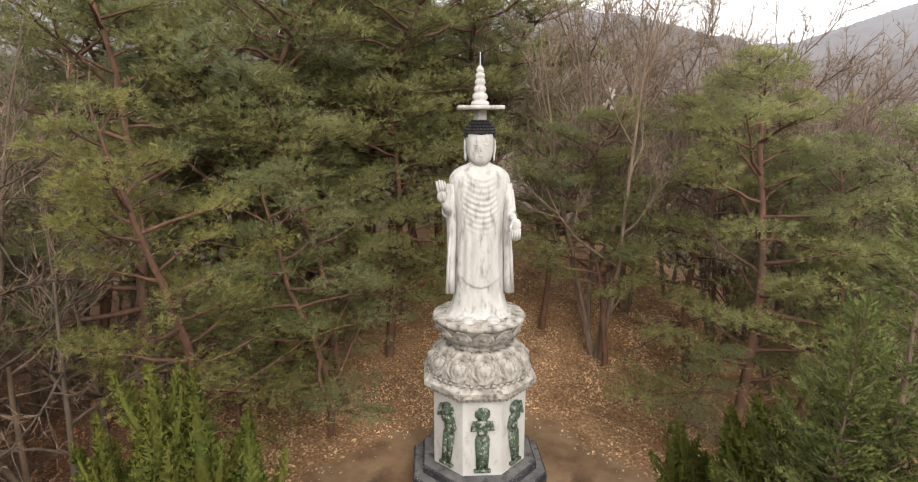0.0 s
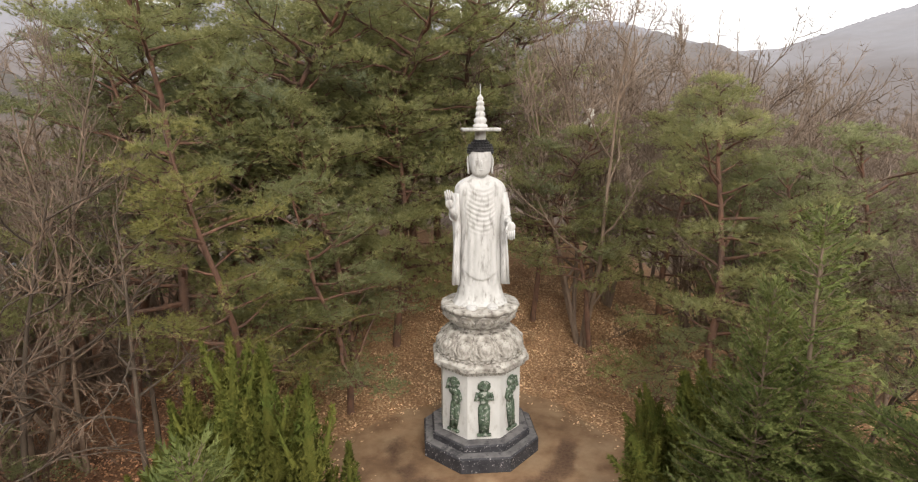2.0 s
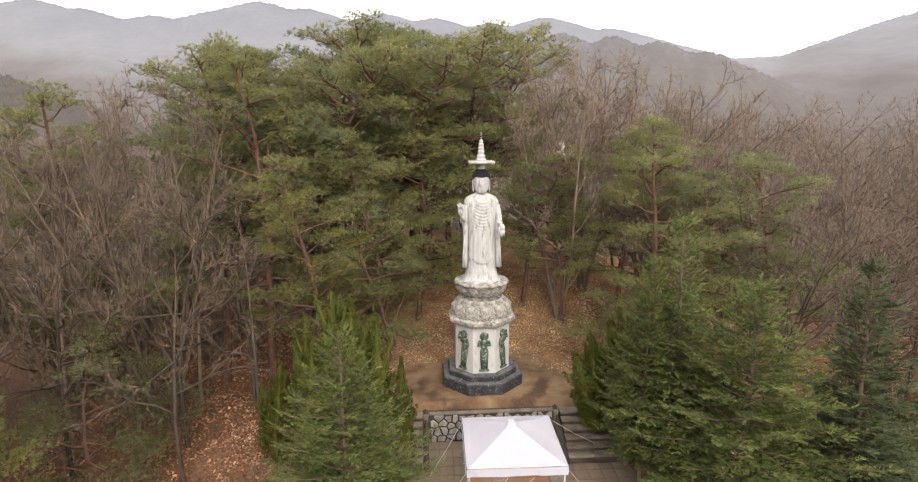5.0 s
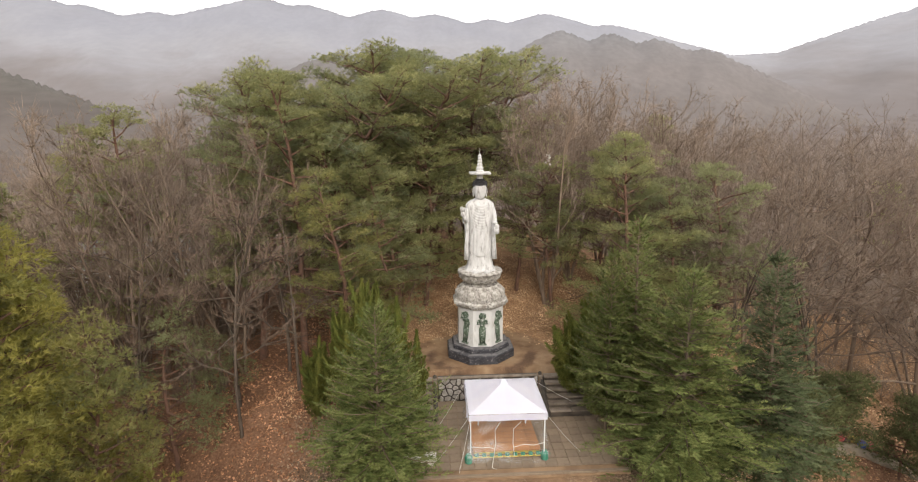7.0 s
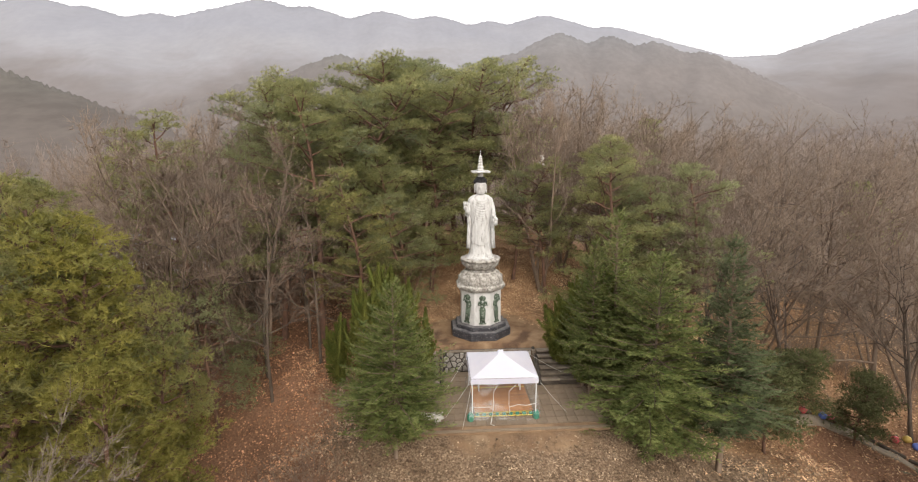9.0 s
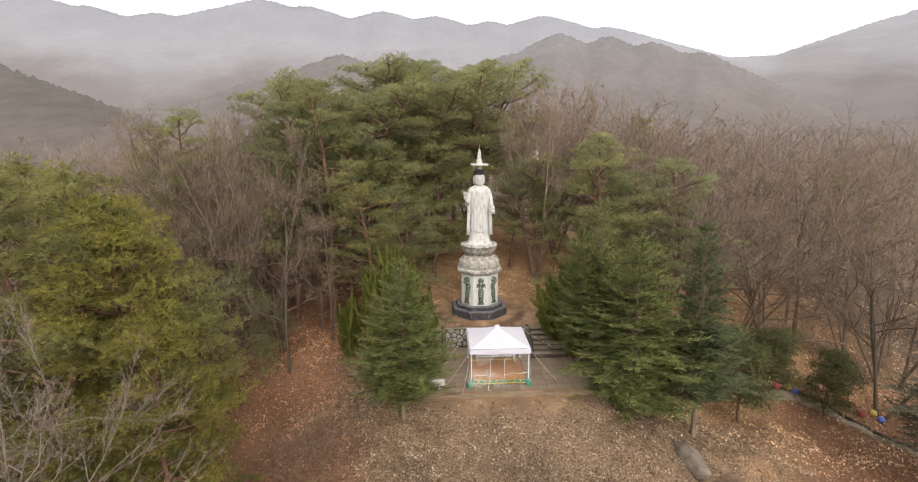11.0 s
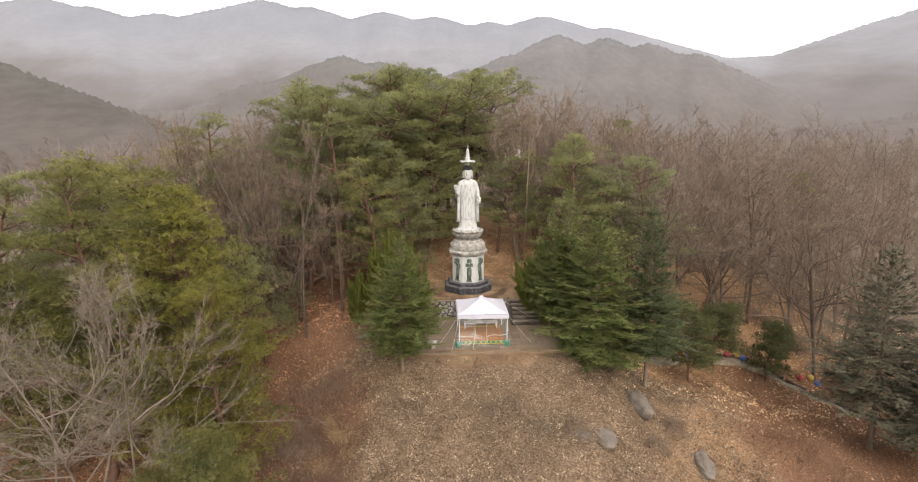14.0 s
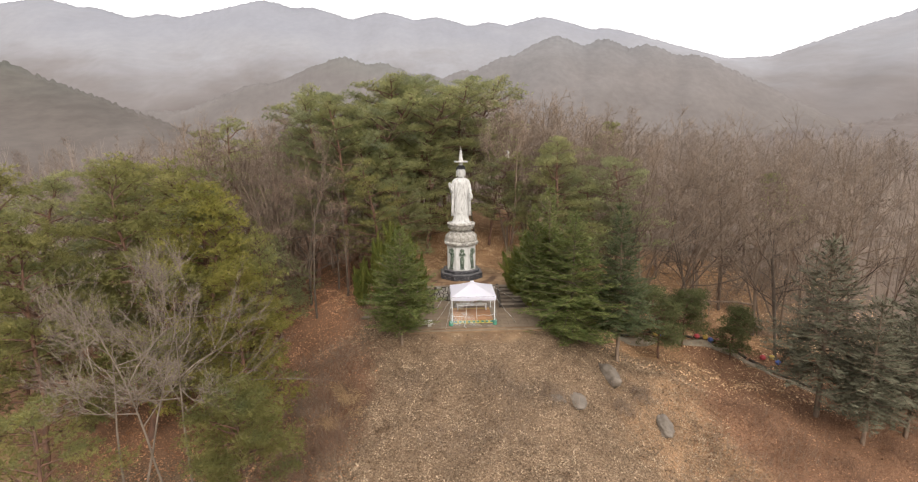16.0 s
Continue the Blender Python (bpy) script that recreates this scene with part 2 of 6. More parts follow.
def bm_mesh(name, bm, mats, smooth=False):
    me = bpy.data.meshes.new(name)
    bmesh.ops.recalc_face_normals(bm, faces=bm.faces)
    bm.to_mesh(me)
    bm.free()
    return finish(me, mats, smooth)


def thing(name, m, label, category, group="", kind=""):
    ob = new(name)
    ob.empty_display_size = 0.2
    ob.matrix_basis = m
    return tagged(ob, label, category, group, kind)


def put(name, me, parent=None, m=None, label=""):
    ob = new(name, me)
    ob.parent = parent
    if m is not None:
        ob.matrix_basis = m
    return tagged(ob, label)


def part(name, bm, material, parent, label="", smooth=False):
    return put(name, bm_mesh(name, bm, material, smooth), parent, None, label)


def box(bm, cx, cy, cz, sx, sy, sz, bevel=0.0, m=None):
    r = bmesh.ops.create_cube(bm, size=1.0)
    mat4 = Matrix.Translation((cx, cy, cz)) @ Matrix.Diagonal((sx, sy, sz, 1))
    bmesh.ops.transform(bm, matrix=(m @ mat4) if m else mat4, verts=r["verts"])
    if bevel:
        edges = list({e for v in r["verts"] for e in v.link_edges})
        bmesh.ops.bevel(bm, geom=edges, offset=bevel, segments=2, affect='EDGES', profile=0.5)


def box_bm(*a, **k):
    bm = bmesh.new()
    box(bm, *a, **k)
    return bm


def lathe(bm, profile, segs=48, turn=0.0, cx=0.0, cy=0.0, sy=1.0, cap=True):
    rings = []
    for r, z in profile:
        rings.append([bm.verts.new((cx + r * math.cos(turn + 2 * math.pi * i / segs), cy + sy * r * math.sin(turn + 2 * math.pi * i / segs), z)) for i in range(segs)])
    for a, b in zip(rings, rings[1:]):
        for i in range(segs):
            j = (i + 1) % segs
            bm.faces.new((a[i], a[j], b[j], b[i]))
    if cap:
        bm.faces.new(rings[0][::-1])
        bm.faces.new(rings[-1])


def tube(bm, pts, radii, segs=8, flat=1.0):
    """A round bar along a line of points, closed at both ends."""
    rings = []
    pts = [Vector(p) for p in pts]
    for i, p in enumerate(pts):
        d = (pts[min(i + 1, len(pts) - 1)] - pts[max(i - 1, 0)]).normalized()
        up = Vector((0, 1, 0)) if abs(d.y) < 0.9 else Vector((1, 0, 0))
        a = d.cross(up).normalized()
        b = d.cross(a).normalized()
        r = radii[i] if hasattr(radii, "__len__") else radii
        rings.append([bm.verts.new(p + r * (math.cos(2 * math.pi * k / segs) * a + flat * math.sin(2 * math.pi * k / segs) * b)) for k in range(segs)])
    for q, w in zip(rings, rings[1:]):
        for k in range(segs):
            j = (k + 1) % segs
            bm.faces.new((q[k], q[j], w[j], w[k]))
    bm.faces.new(rings[0][::-1])
    bm.faces.new(rings[-1])


def blob(bm, c, s, sub=2, m=None):
    r = bmesh.ops.create_icosphere(bm, subdivisions=sub, radius=1.0)
    mat4 = Matrix.Translation(c) @ (m or Matrix()) @ Matrix.Diagonal((*s, 1))
    bmesh.ops.transform(bm, matrix=mat4, verts=r["verts"])


# ---- ground ----
def step_up(a, b, x):
    t = np.clip((x - a) / (b - a), 0, 1)
    return t * t * (3 - 2 * t)


TURN = radians(4)          # the court lies a little askew to the figure
COURT = pose(0.25, -3.05, 0, 0, 0, 4)
CI, SI = math.cos(TURN), math.sin(TURN)


def to_court(x, y):
    dx, dy = x - 0.25, y + 3.05
    return dx * CI + dy * SI, -dx * SI + dy * CI


def height(x, y):
    x, y = np.asarray(x, float), np.asarray(y, float)
    far = np.hypot(x, y)
    right = np.maximum(x - 6, 0)
    shift = 6 * step_up(7, 14, x)
    left = np.maximum(-x - 5, 0)
    z = 0.1 - 9 * (1 - np.exp(-right / 15.5)) * (1 - 0.8 * step_up(6, 70, y)) - 7 * (1 - np.exp(-left / 24)) * (1 - 0.4 * step_up(20, 80, y))
    z = z - 1.75 * step_up(-3.2, -7.8, y - shift) - 16 * (1 - np.exp(-np.maximum(-8.6 - y, 0) / 44))
    z = z + 2.3 * step_up(2, 17, y) - 2.5 * step_up(30, 100, y)
    wide = step_up(5, 9, np.abs(x)) + step_up(-8.5, -12, y) + step_up(3, 7, y)
    z = z + np.clip(wide, 0, 1) * (0.16 * np.sin(x * 0.9 + 1.3 * np.sin(y * 0.5)) + 0.12 * np.sin(y * 1.3 + x * 0.4) + 0.07 * np.sin(2.3 * x - 1.7 * y))
    u, v = to_court(x, y)
    inside = step_up(-4.9, -4.2, u) * step_up(5.6, 4.9, u) * step_up(-6.0, -5.3, v) * step_up(0.75, 0.3, v)
    z = z * (1 - inside) + inside * (-1.12 + 0.1 * np.minimum(v, 0))
    return z * (1 - step_up(120, 220, far)) - 3 * step_up(120, 220, far)


def h1(x, y):
    return float(height(x, y))


def axis_lines(lo, hi, fine, end):
    mid = np.arange(lo, hi + 1e-6, fine)
    grow = [fine]
    while sum(grow) < end:
        grow.append(grow[-1] * 1.13)
    out = np.cumsum(grow)
    return np.concatenate([(lo - out)[::-1], mid, hi + out])


def ground_material():
    """Leaf litter in three tints and trodden soil, blended along ragged edges by the weights stored on the ground."""
    m = bpy.data.materials.new("hillside_ground")
    m.use_nodes = True
    n, l = m.node_tree.nodes, m.node_tree.links
    n.clear()
    out = n.new("ShaderNodeOutputMaterial")
    tc = n.new("ShaderNodeTexCoord")

    def grain(scale, detail=8.0, rough=0.6):
        z = n.new("ShaderNodeTexNoise")
        z.inputs["Scale"].default_value, z.inputs["Detail"].default_value, z.inputs["Roughness"].default_value = scale, detail, rough
        l.new(tc.outputs["Object"], z.inputs["Vector"])
        return z.outputs["Fac"]

    def tint(fac, *stops):
        r = n.new("ShaderNodeValToRGB")
        e = r.color_ramp.elements
        while len(e) < len(stops):
            e.new(0.5)
        for k, (p, c) in enumerate(stops):
            e[k].position, e[k].color = p, (*c, 1)
        l.new(fac, r.inputs["Fac"])
        return r.outputs["Color"]

    def blend(a, b, name, ragged, lo=0.42, hi=0.58):
        at = n.new("ShaderNodeAttribute")
        at.attribute_name = name
        mul = n.new("ShaderNodeMath")
        mul.operation = 'MULTIPLY_ADD'
        l.new(edge, mul.inputs[0])
        mul.inputs[1].default_value = ragged
        l.new(at.outputs["Fac"], mul.inputs[2])
        mr = n.new("ShaderNodeMapRange")
        mr.interpolation_type = 'SMOOTHSTEP'
        mr.inputs["From Min"].default_value, mr.inputs["From Max"].default_value = lo + ragged * 0.5, hi + ragged * 0.5
        l.new(mul.outputs[0], mr.inputs["Value"])
        mx = n.new("ShaderNodeMix")
        mx.data_type = 'RGBA'
        l.new(mr.outputs["Result"], mx.inputs["Factor"])
        l.new(a, mx.inputs["A"])
        l.new(b, mx.inputs["B"])
        return mx.outputs["Result"]

    edge = grain(1.1, 9.0, 0.7)
    fine, broad = grain(11.0, 9.0, 0.7), grain(0.9, 5.0)
    litter = tint(fine, (0.36, (0.07, 0.045, 0.03)), (0.5, (0.165, 0.108, 0.067)), (0.64, (0.34, 0.25, 0.168)))
    warm = tint(fine, (0.34, (0.15, 0.078, 0.042)), (0.5, (0.29, 0.168, 0.09)), (0.66, (0.50, 0.33, 0.195)))
    red = tint(fine, (0.34, (0.10, 0.05, 0.031)), (0.5, (0.19, 0.10, 0.058)), (0.66, (0.31, 0.182, 0.112)))
    grey = tint(fine, (0.32, (0.115, 0.085, 0.066)), (0.5, (0.185, 0.14, 0.11)), (0.68, (0.27, 0.21, 0.17)))
    soil = tint(broad, (0.35, (0.155, 0.092, 0.053)), (0.5, (0.235, 0.148, 0.086)), (0.66, (0.30, 0.205, 0.125)))
    damp = tint(fine, (0.35, (0.085, 0.05, 0.032)), (0.65, (0.14, 0.085, 0.053)))
    c = blend(litter, warm, "warm", 0.6, 0.3, 0.7)
    c = blend(c, red, "red", 0.7, 0.25, 0.75)
    c = blend(c, grey, "grey", 0.6, 0.2, 0.8)
    c = blend(c, soil, "bare", 0.75, 0.35, 0.62)
    c = blend(c, damp, "damp", 0.8, 0.35, 0.7)
    patch = n.new("ShaderNodeMapRange")
    patch.inputs["From Min"].default_value, patch.inputs["From Max"].default_value = 0.3, 0.7
    patch.inputs["To Min"].default_value, patch.inputs["To Max"].default_value = 0.72, 1.22
    l.new(grain(0.35, 6.0), patch.inputs["Value"])
    hs = n.new("ShaderNodeHueSaturation")
    l.new(patch.outputs["Result"], hs.inputs["Value"])
    l.new(c, hs.inputs["Color"])
    bs = n.new("ShaderNodeBsdfPrincipled")
    bs.inputs["Roughness"].default_value = 0.95
    bs.inputs["Specular IOR Level"].default_value = 0.2
    l.new(hs.outputs["Color"], bs.inputs["Base Color"])
    bp = n.new("ShaderNodeBump")
    bp.inputs["Strength"].default_value, bp.inputs["Distance"].default_value = 0.7, 0.05
    l.new(grain(16.0, 8.0), bp.inputs["Height"])
    l.new(bp.outputs["Normal"], bs.inputs["Normal"])
    l.new(bs.outputs["BSDF"], out.inputs["Surface"])
    return m


def worn(x, y):
    """How far the ground is trodden bare: 1 round the pedestal and before the court, falling to 0."""
    ang = np.arctan2(y, x)
    r = np.hypot(x - 0.3, y * 0.95)
    back = 1.5 * step_up(-0.5, 3.0, y)
    w = step_up(5.6, 3.2, r + back + 0.35 * np.sin(3 * ang + 1) + 0.2 * np.sin(7 * ang))
    u, v = to_court(x, y)
    front = step_up(4.6, 2.6, np.abs(u - 1)) * step_up(-7.4, -6.0, v) * step_up(-4.4, -5.0, v)
    return np.maximum(w, 0.55 * front)


def build_ground():
    xs, ys = axis_lines(-20, 32, 0.5, 3000), axis_lines(-34, 18, 0.5, 3000)
    gx, gy = np.meshgrid(xs, ys, indexing="ij")
    gz = height(gx, gy)
    v = np.stack([gx, gy, gz], -1).reshape(-1, 3)
    nx, ny = len(xs), len(ys)
    i, j = np.meshgrid(np.arange(nx - 1), np.arange(ny - 1), indexing="ij")
    a = (i * ny + j).ravel()
    f = np.stack([a, a + ny, a + ny + 1, a + 1], -1)
    me = tri_mesh("ground", v, f, ground_material(), True)
    x, y = v[:, 0], v[:, 1]
    r = np.hypot(x, y)
    weights = {
        "bare": worn(x, y),
        "damp": np.exp(-((r - 2.6) / 0.5) ** 2) * step_up(1.2, -0.6, y) * 0.75,
        "warm": np.maximum(step_up(-5.5, -1.5, y + 0.8 * np.sin(x * 0.6)), 0.55 * step_up(5, 15, x + 2.5 * np.sin(y * 0.35)) * step_up(-34, -22, y)),
        "red": np.maximum(0.95 * step_up(13, 22, x + 1.5 * np.sin(y * 0.5)) * step_up(4, -1, y) * step_up(-42, -24, y), step_up(-4.2, -8.5, x + np.sin(y * 0.6)) * step_up(-19, -12, y)),
        "grey": np.maximum(step_up(14, 30, y), step_up(20, 44, np.abs(x)) * step_up(-6, 4, y)),
    }
    for name, w in weights.items():
        me.attributes.new(name, 'FLOAT', 'POINT').data.foreach_set("value", np.ascontiguousarray(w, np.float32))
    return tagged(put("ground", me), "wooded hillside under brown leaf litter with bare soil", "ground", "", "structure")


build_ground()


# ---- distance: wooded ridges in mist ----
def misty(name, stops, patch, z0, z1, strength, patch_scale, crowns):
    """Far hillside with mist painted in: its colour and its own light stand for the air before it. stops: colour by
    height, from z0 to z1.
    """
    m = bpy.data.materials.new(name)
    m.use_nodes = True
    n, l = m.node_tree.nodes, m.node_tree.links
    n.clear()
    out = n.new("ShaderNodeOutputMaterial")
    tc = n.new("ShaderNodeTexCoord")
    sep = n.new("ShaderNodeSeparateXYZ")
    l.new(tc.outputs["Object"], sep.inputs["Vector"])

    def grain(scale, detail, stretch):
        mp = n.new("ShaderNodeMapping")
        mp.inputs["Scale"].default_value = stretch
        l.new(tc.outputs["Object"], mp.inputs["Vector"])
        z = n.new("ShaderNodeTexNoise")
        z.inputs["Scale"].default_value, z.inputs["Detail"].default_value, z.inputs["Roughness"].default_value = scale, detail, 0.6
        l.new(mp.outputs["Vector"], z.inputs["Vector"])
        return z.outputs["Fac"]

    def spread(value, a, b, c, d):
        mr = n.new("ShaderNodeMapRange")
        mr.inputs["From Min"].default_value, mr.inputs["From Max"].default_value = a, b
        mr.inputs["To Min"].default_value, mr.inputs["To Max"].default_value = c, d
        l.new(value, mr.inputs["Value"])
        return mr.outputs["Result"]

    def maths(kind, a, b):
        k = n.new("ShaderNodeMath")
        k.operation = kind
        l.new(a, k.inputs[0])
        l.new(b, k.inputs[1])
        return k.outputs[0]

    # wisps of mist, painted by shifting the colour ramp up and down
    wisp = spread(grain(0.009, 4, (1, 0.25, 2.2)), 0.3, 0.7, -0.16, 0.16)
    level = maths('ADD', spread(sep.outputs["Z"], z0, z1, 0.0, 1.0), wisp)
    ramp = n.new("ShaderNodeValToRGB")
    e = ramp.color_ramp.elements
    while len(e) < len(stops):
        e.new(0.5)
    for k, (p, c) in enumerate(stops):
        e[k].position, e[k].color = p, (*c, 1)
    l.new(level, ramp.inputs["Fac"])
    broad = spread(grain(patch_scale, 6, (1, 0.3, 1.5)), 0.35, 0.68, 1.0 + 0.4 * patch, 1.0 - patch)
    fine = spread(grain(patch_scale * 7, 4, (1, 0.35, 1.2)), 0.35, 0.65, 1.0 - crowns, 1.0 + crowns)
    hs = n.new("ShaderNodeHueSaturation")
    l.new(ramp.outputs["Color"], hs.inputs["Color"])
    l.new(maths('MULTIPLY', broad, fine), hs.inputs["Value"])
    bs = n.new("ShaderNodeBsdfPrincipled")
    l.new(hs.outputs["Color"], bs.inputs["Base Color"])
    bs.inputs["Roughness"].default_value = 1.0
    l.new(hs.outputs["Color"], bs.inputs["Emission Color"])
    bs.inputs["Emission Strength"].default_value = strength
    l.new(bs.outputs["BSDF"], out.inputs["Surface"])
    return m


def ridge(name, dist, depth, az0, az1, peaks, floor, slope, material, label, tooth=2.0, seed=0):
    """A hillside along an arc round the camera, its skyline the highest of a few peaks (azimuth, height) fitted to the
    view.
    """
    rng = np.random.default_rng(seed)
    az = np.arange(az0, az1, 0.16)
    sky = np.full(len(az), float(floor))
    for a, h in peaks:
        sky = np.maximum(sky, h - slope * np.sqrt((az - a) ** 2 + 0.8) + slope * 0.9)
    ker = np.hanning(11)
    sky = np.convolve(np.pad(sky, 5, mode="edge"), ker / ker.sum(), "valid")
    nr = 24
    t = np.linspace(0, 1, nr)
    A, T = np.meshgrid(np.radians(az), t, indexing="ij")
    spur = 0.10 * np.sin(A * 57 * 0.45 + 5 * T) + 0.07 * np.sin(A * 57 * 0.83 - 8 * T + 1)
    prof = T ** 1.25
    Z = -16 + (sky[:, None] + 16) * prof * (1 + spur * (1 - T) * 1.6)
    Z = Z + tooth * rng.uniform(-0.5, 0.5, Z.shape) * np.clip((T - 0.9) * 10, 0, 1)
    R = dist - depth * (1 - T)
    X, Y = R * np.sin(A), R * np.cos(A) - 31
    v = np.stack([X, Y, Z], -1).reshape(-1, 3)
    # the far side falls away
    Xb, Yb = (dist + depth * 0.3) * np.sin(A[:, -1]), (dist + depth * 0.3) * np.cos(A[:, -1]) - 31
    v = np.concatenate([v, np.stack([Xb, Yb, np.full(len(Xb), -16.0)], -1)])
    na = len(az)
    i, j = np.meshgrid(np.arange(na - 1), np.arange(nr - 1), indexing="ij")
    a = (i * nr + j).ravel()
    f = np.stack([a, a + nr, a + nr + 1, a + 1], -1)
    k = np.arange(na - 1)
    back = np.stack([k * nr + nr - 1, (k + 1) * nr + nr - 1, na * nr + k + 1, na * nr + k], -1)
    me = tri_mesh(name, v, np.concatenate([f, back]), material, True)
    return tagged(put(name, me), label, "hill", "", "structure")


# strength of the hills' own glow, which stands for mist
MIST_GLOW = 0.84
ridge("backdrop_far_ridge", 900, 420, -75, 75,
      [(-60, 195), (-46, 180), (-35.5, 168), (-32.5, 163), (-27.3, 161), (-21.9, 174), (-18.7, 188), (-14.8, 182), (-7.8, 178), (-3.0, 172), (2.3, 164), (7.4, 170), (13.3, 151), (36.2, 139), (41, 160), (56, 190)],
      101, 5.0, misty("far_mist", ((0.06, (0.080, 0.067, 0.063)), (0.30, (0.104, 0.093, 0.092)), (0.62, (0.154, 0.152, 0.164)), (0.95, (0.142, 0.143, 0.161))), 0.07, 0, 165, MIST_GLOW, 0.02, 0.03),
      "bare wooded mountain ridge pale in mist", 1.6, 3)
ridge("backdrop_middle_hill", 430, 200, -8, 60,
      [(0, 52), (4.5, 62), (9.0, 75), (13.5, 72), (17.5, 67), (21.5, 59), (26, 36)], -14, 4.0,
      misty("middle_mist", ((0.05, (0.080, 0.067, 0.061)), (0.45, (0.096, 0.085, 0.082)), (0.95, (0.102, 0.098, 0.100))), 0.12, 0, 75, MIST_GLOW, 0.04, 0.07),
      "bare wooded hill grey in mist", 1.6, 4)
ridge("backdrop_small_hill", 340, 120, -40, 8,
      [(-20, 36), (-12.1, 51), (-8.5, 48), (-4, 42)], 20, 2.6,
      misty("small_mist", ((0.1, (0.082, 0.070, 0.065)), (0.6, (0.092, 0.082, 0.079)), (0.95, (0.094, 0.094, 0.087))), 0.12, 0, 55, MIST_GLOW, 0.04, 0.06),
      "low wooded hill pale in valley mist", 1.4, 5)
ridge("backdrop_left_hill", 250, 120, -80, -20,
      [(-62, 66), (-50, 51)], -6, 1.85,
      misty("near_mist", ((0.0, (0.080, 0.065, 0.058)), (0.5, (0.068, 0.057, 0.051)), (0.8, (0.057, 0.055, 0.048)), (0.95, (0.066, 0.064, 0.060))), 0.22, -10, 44, MIST_GLOW, 0.035, 0.12),
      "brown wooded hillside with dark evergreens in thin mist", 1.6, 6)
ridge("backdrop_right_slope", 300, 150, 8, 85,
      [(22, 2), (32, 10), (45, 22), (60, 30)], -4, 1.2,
      misty("right_mist", ((0.0, (0.072, 0.056, 0.050)), (0.9, (0.092, 0.077, 0.072))), 0.14, -10, 30, MIST_GLOW, 0.04, 0.10),
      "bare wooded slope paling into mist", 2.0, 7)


# ---- trees ----
def unit(a):
    return a / np.maximum(np.linalg.norm(a, axis=-1, keepdims=True), 1e-9)


def tufts(p, d, size, k, width, spread, rng, droop=0.0):
    """Brushes of k tapering needles at each point p, pointing about the way d."""
    n = len(p)
    dirs = unit(d[:, None, :] + rng.normal(0, spread, (n, k, 3)))
    length = size[:, None] * rng.uniform(0.55, 1.1, (n, k))
    side = unit(np.cross(dirs, rng.normal(0, 1, (n, k, 3)))) * (width * size)[:, None, None]
    root = p[:, None, :] + dirs * length[..., None] * 0.08
    tip = p[:, None, :] + dirs * length[..., None]
    tip[..., 2] -= droop * length
    v = np.stack([root + side, root - side, tip], 2).reshape(-1, 3)
    return v


def spikes(a, b, r, rng):
    """Three-sided twigs from a to the point b."""
    d = unit(b - a)
    s = unit(np.cross(d, rng.normal(0, 1, d.shape)))
    w = np.cross(d, s)
    r = r[:, None]
    v = np.stack([a + s * r, a + (-0.5 * s + 0.87 * w) * r, a + (-0.5 * s - 0.87 * w) * r, b], 1).reshape(-1, 3)
    k = np.arange(len(a))[:, None] * 4
    f = np.concatenate([k + np.array([[0, 1, 3]]), k + np.array([[1, 2, 3]]), k + np.array([[2, 0, 3]])])
    return v, f


def foliage(name, v, out, k, material):
    """Loose needles as one mesh, shaded softly along the pad that they belong to (out, one for each k needles)."""
    t = v.reshape(-1, 3, 3)
    nrm = unit(np.cross(t[:, 1] - t[:, 0], t[:, 2] - t[:, 0]))
    o = np.repeat(unit(out), k, axis=0)
    turn = (nrm * o).sum(-1) < 0
    t[turn] = t[turn][:, [0, 2, 1]]
    nrm[turn] *= -1
    me = tri_mesh(name, t.reshape(-1, 3), np.arange(len(t) * 3).reshape(-1, 3), material, True)
    me.normals_split_custom_set_from_vertices(np.repeat(unit(o + 0.45 * nrm), 3, axis=0).tolist())
    return me


class Bars:
    """Collects tapering round limbs into one mesh."""

    def __init__(self):
        self.v, self.f, self.n = [], [], 0

    def add(self, pts, radii, segs):
        pts = np.asarray(pts, float)
        d = unit(np.gradient(pts, axis=0))
        up = np.array([0.31, 0.17, 0.94]) if abs(d[0, 2]) < 0.8 else np.array([0.9, 0.3, 0.1])
        a = unit(np.cross(d, up))
        b = np.cross(d, a)
        th = np.arange(segs) * 2 * math.pi / segs
        ring = pts[:, None, :] + np.asarray(radii)[:, None, None] * (np.cos(th)[None, :, None] * a[:, None, :] + np.sin(th)[None, :, None] * b[:, None, :])
        m = len(pts)
        self.v.append(ring.reshape(-1, 3))
        i, k = np.meshgrid(np.arange(m - 1), np.arange(segs), indexing="ij")
        q = self.n + i * segs + k
        w = self.n + i * segs + (k + 1) % segs
        self.f.append(np.concatenate([np.stack([q, w, w + segs], -1).reshape(-1, 3), np.stack([q, w + segs, q + segs], -1).reshape(-1, 3)]))
        self.n += m * segs

    def mesh(self, name, material):
        return tri_mesh(name, np.concatenate(self.v), np.concatenate(self.f), material, True)


def bend(p0, d0, length, n, rng, wander, lift):
    """A wandering line from p0 that starts along d0 and turns upward by lift."""
    pts, d = [np.array(p0, float)], np.array(d0, float)
    for _ in range(n):
        d = unit(d + rng.normal(0, wander, 3) + np.array([0, 0, lift]))
        pts.append(pts[-1] + d * length / n)
    return np.array(pts)


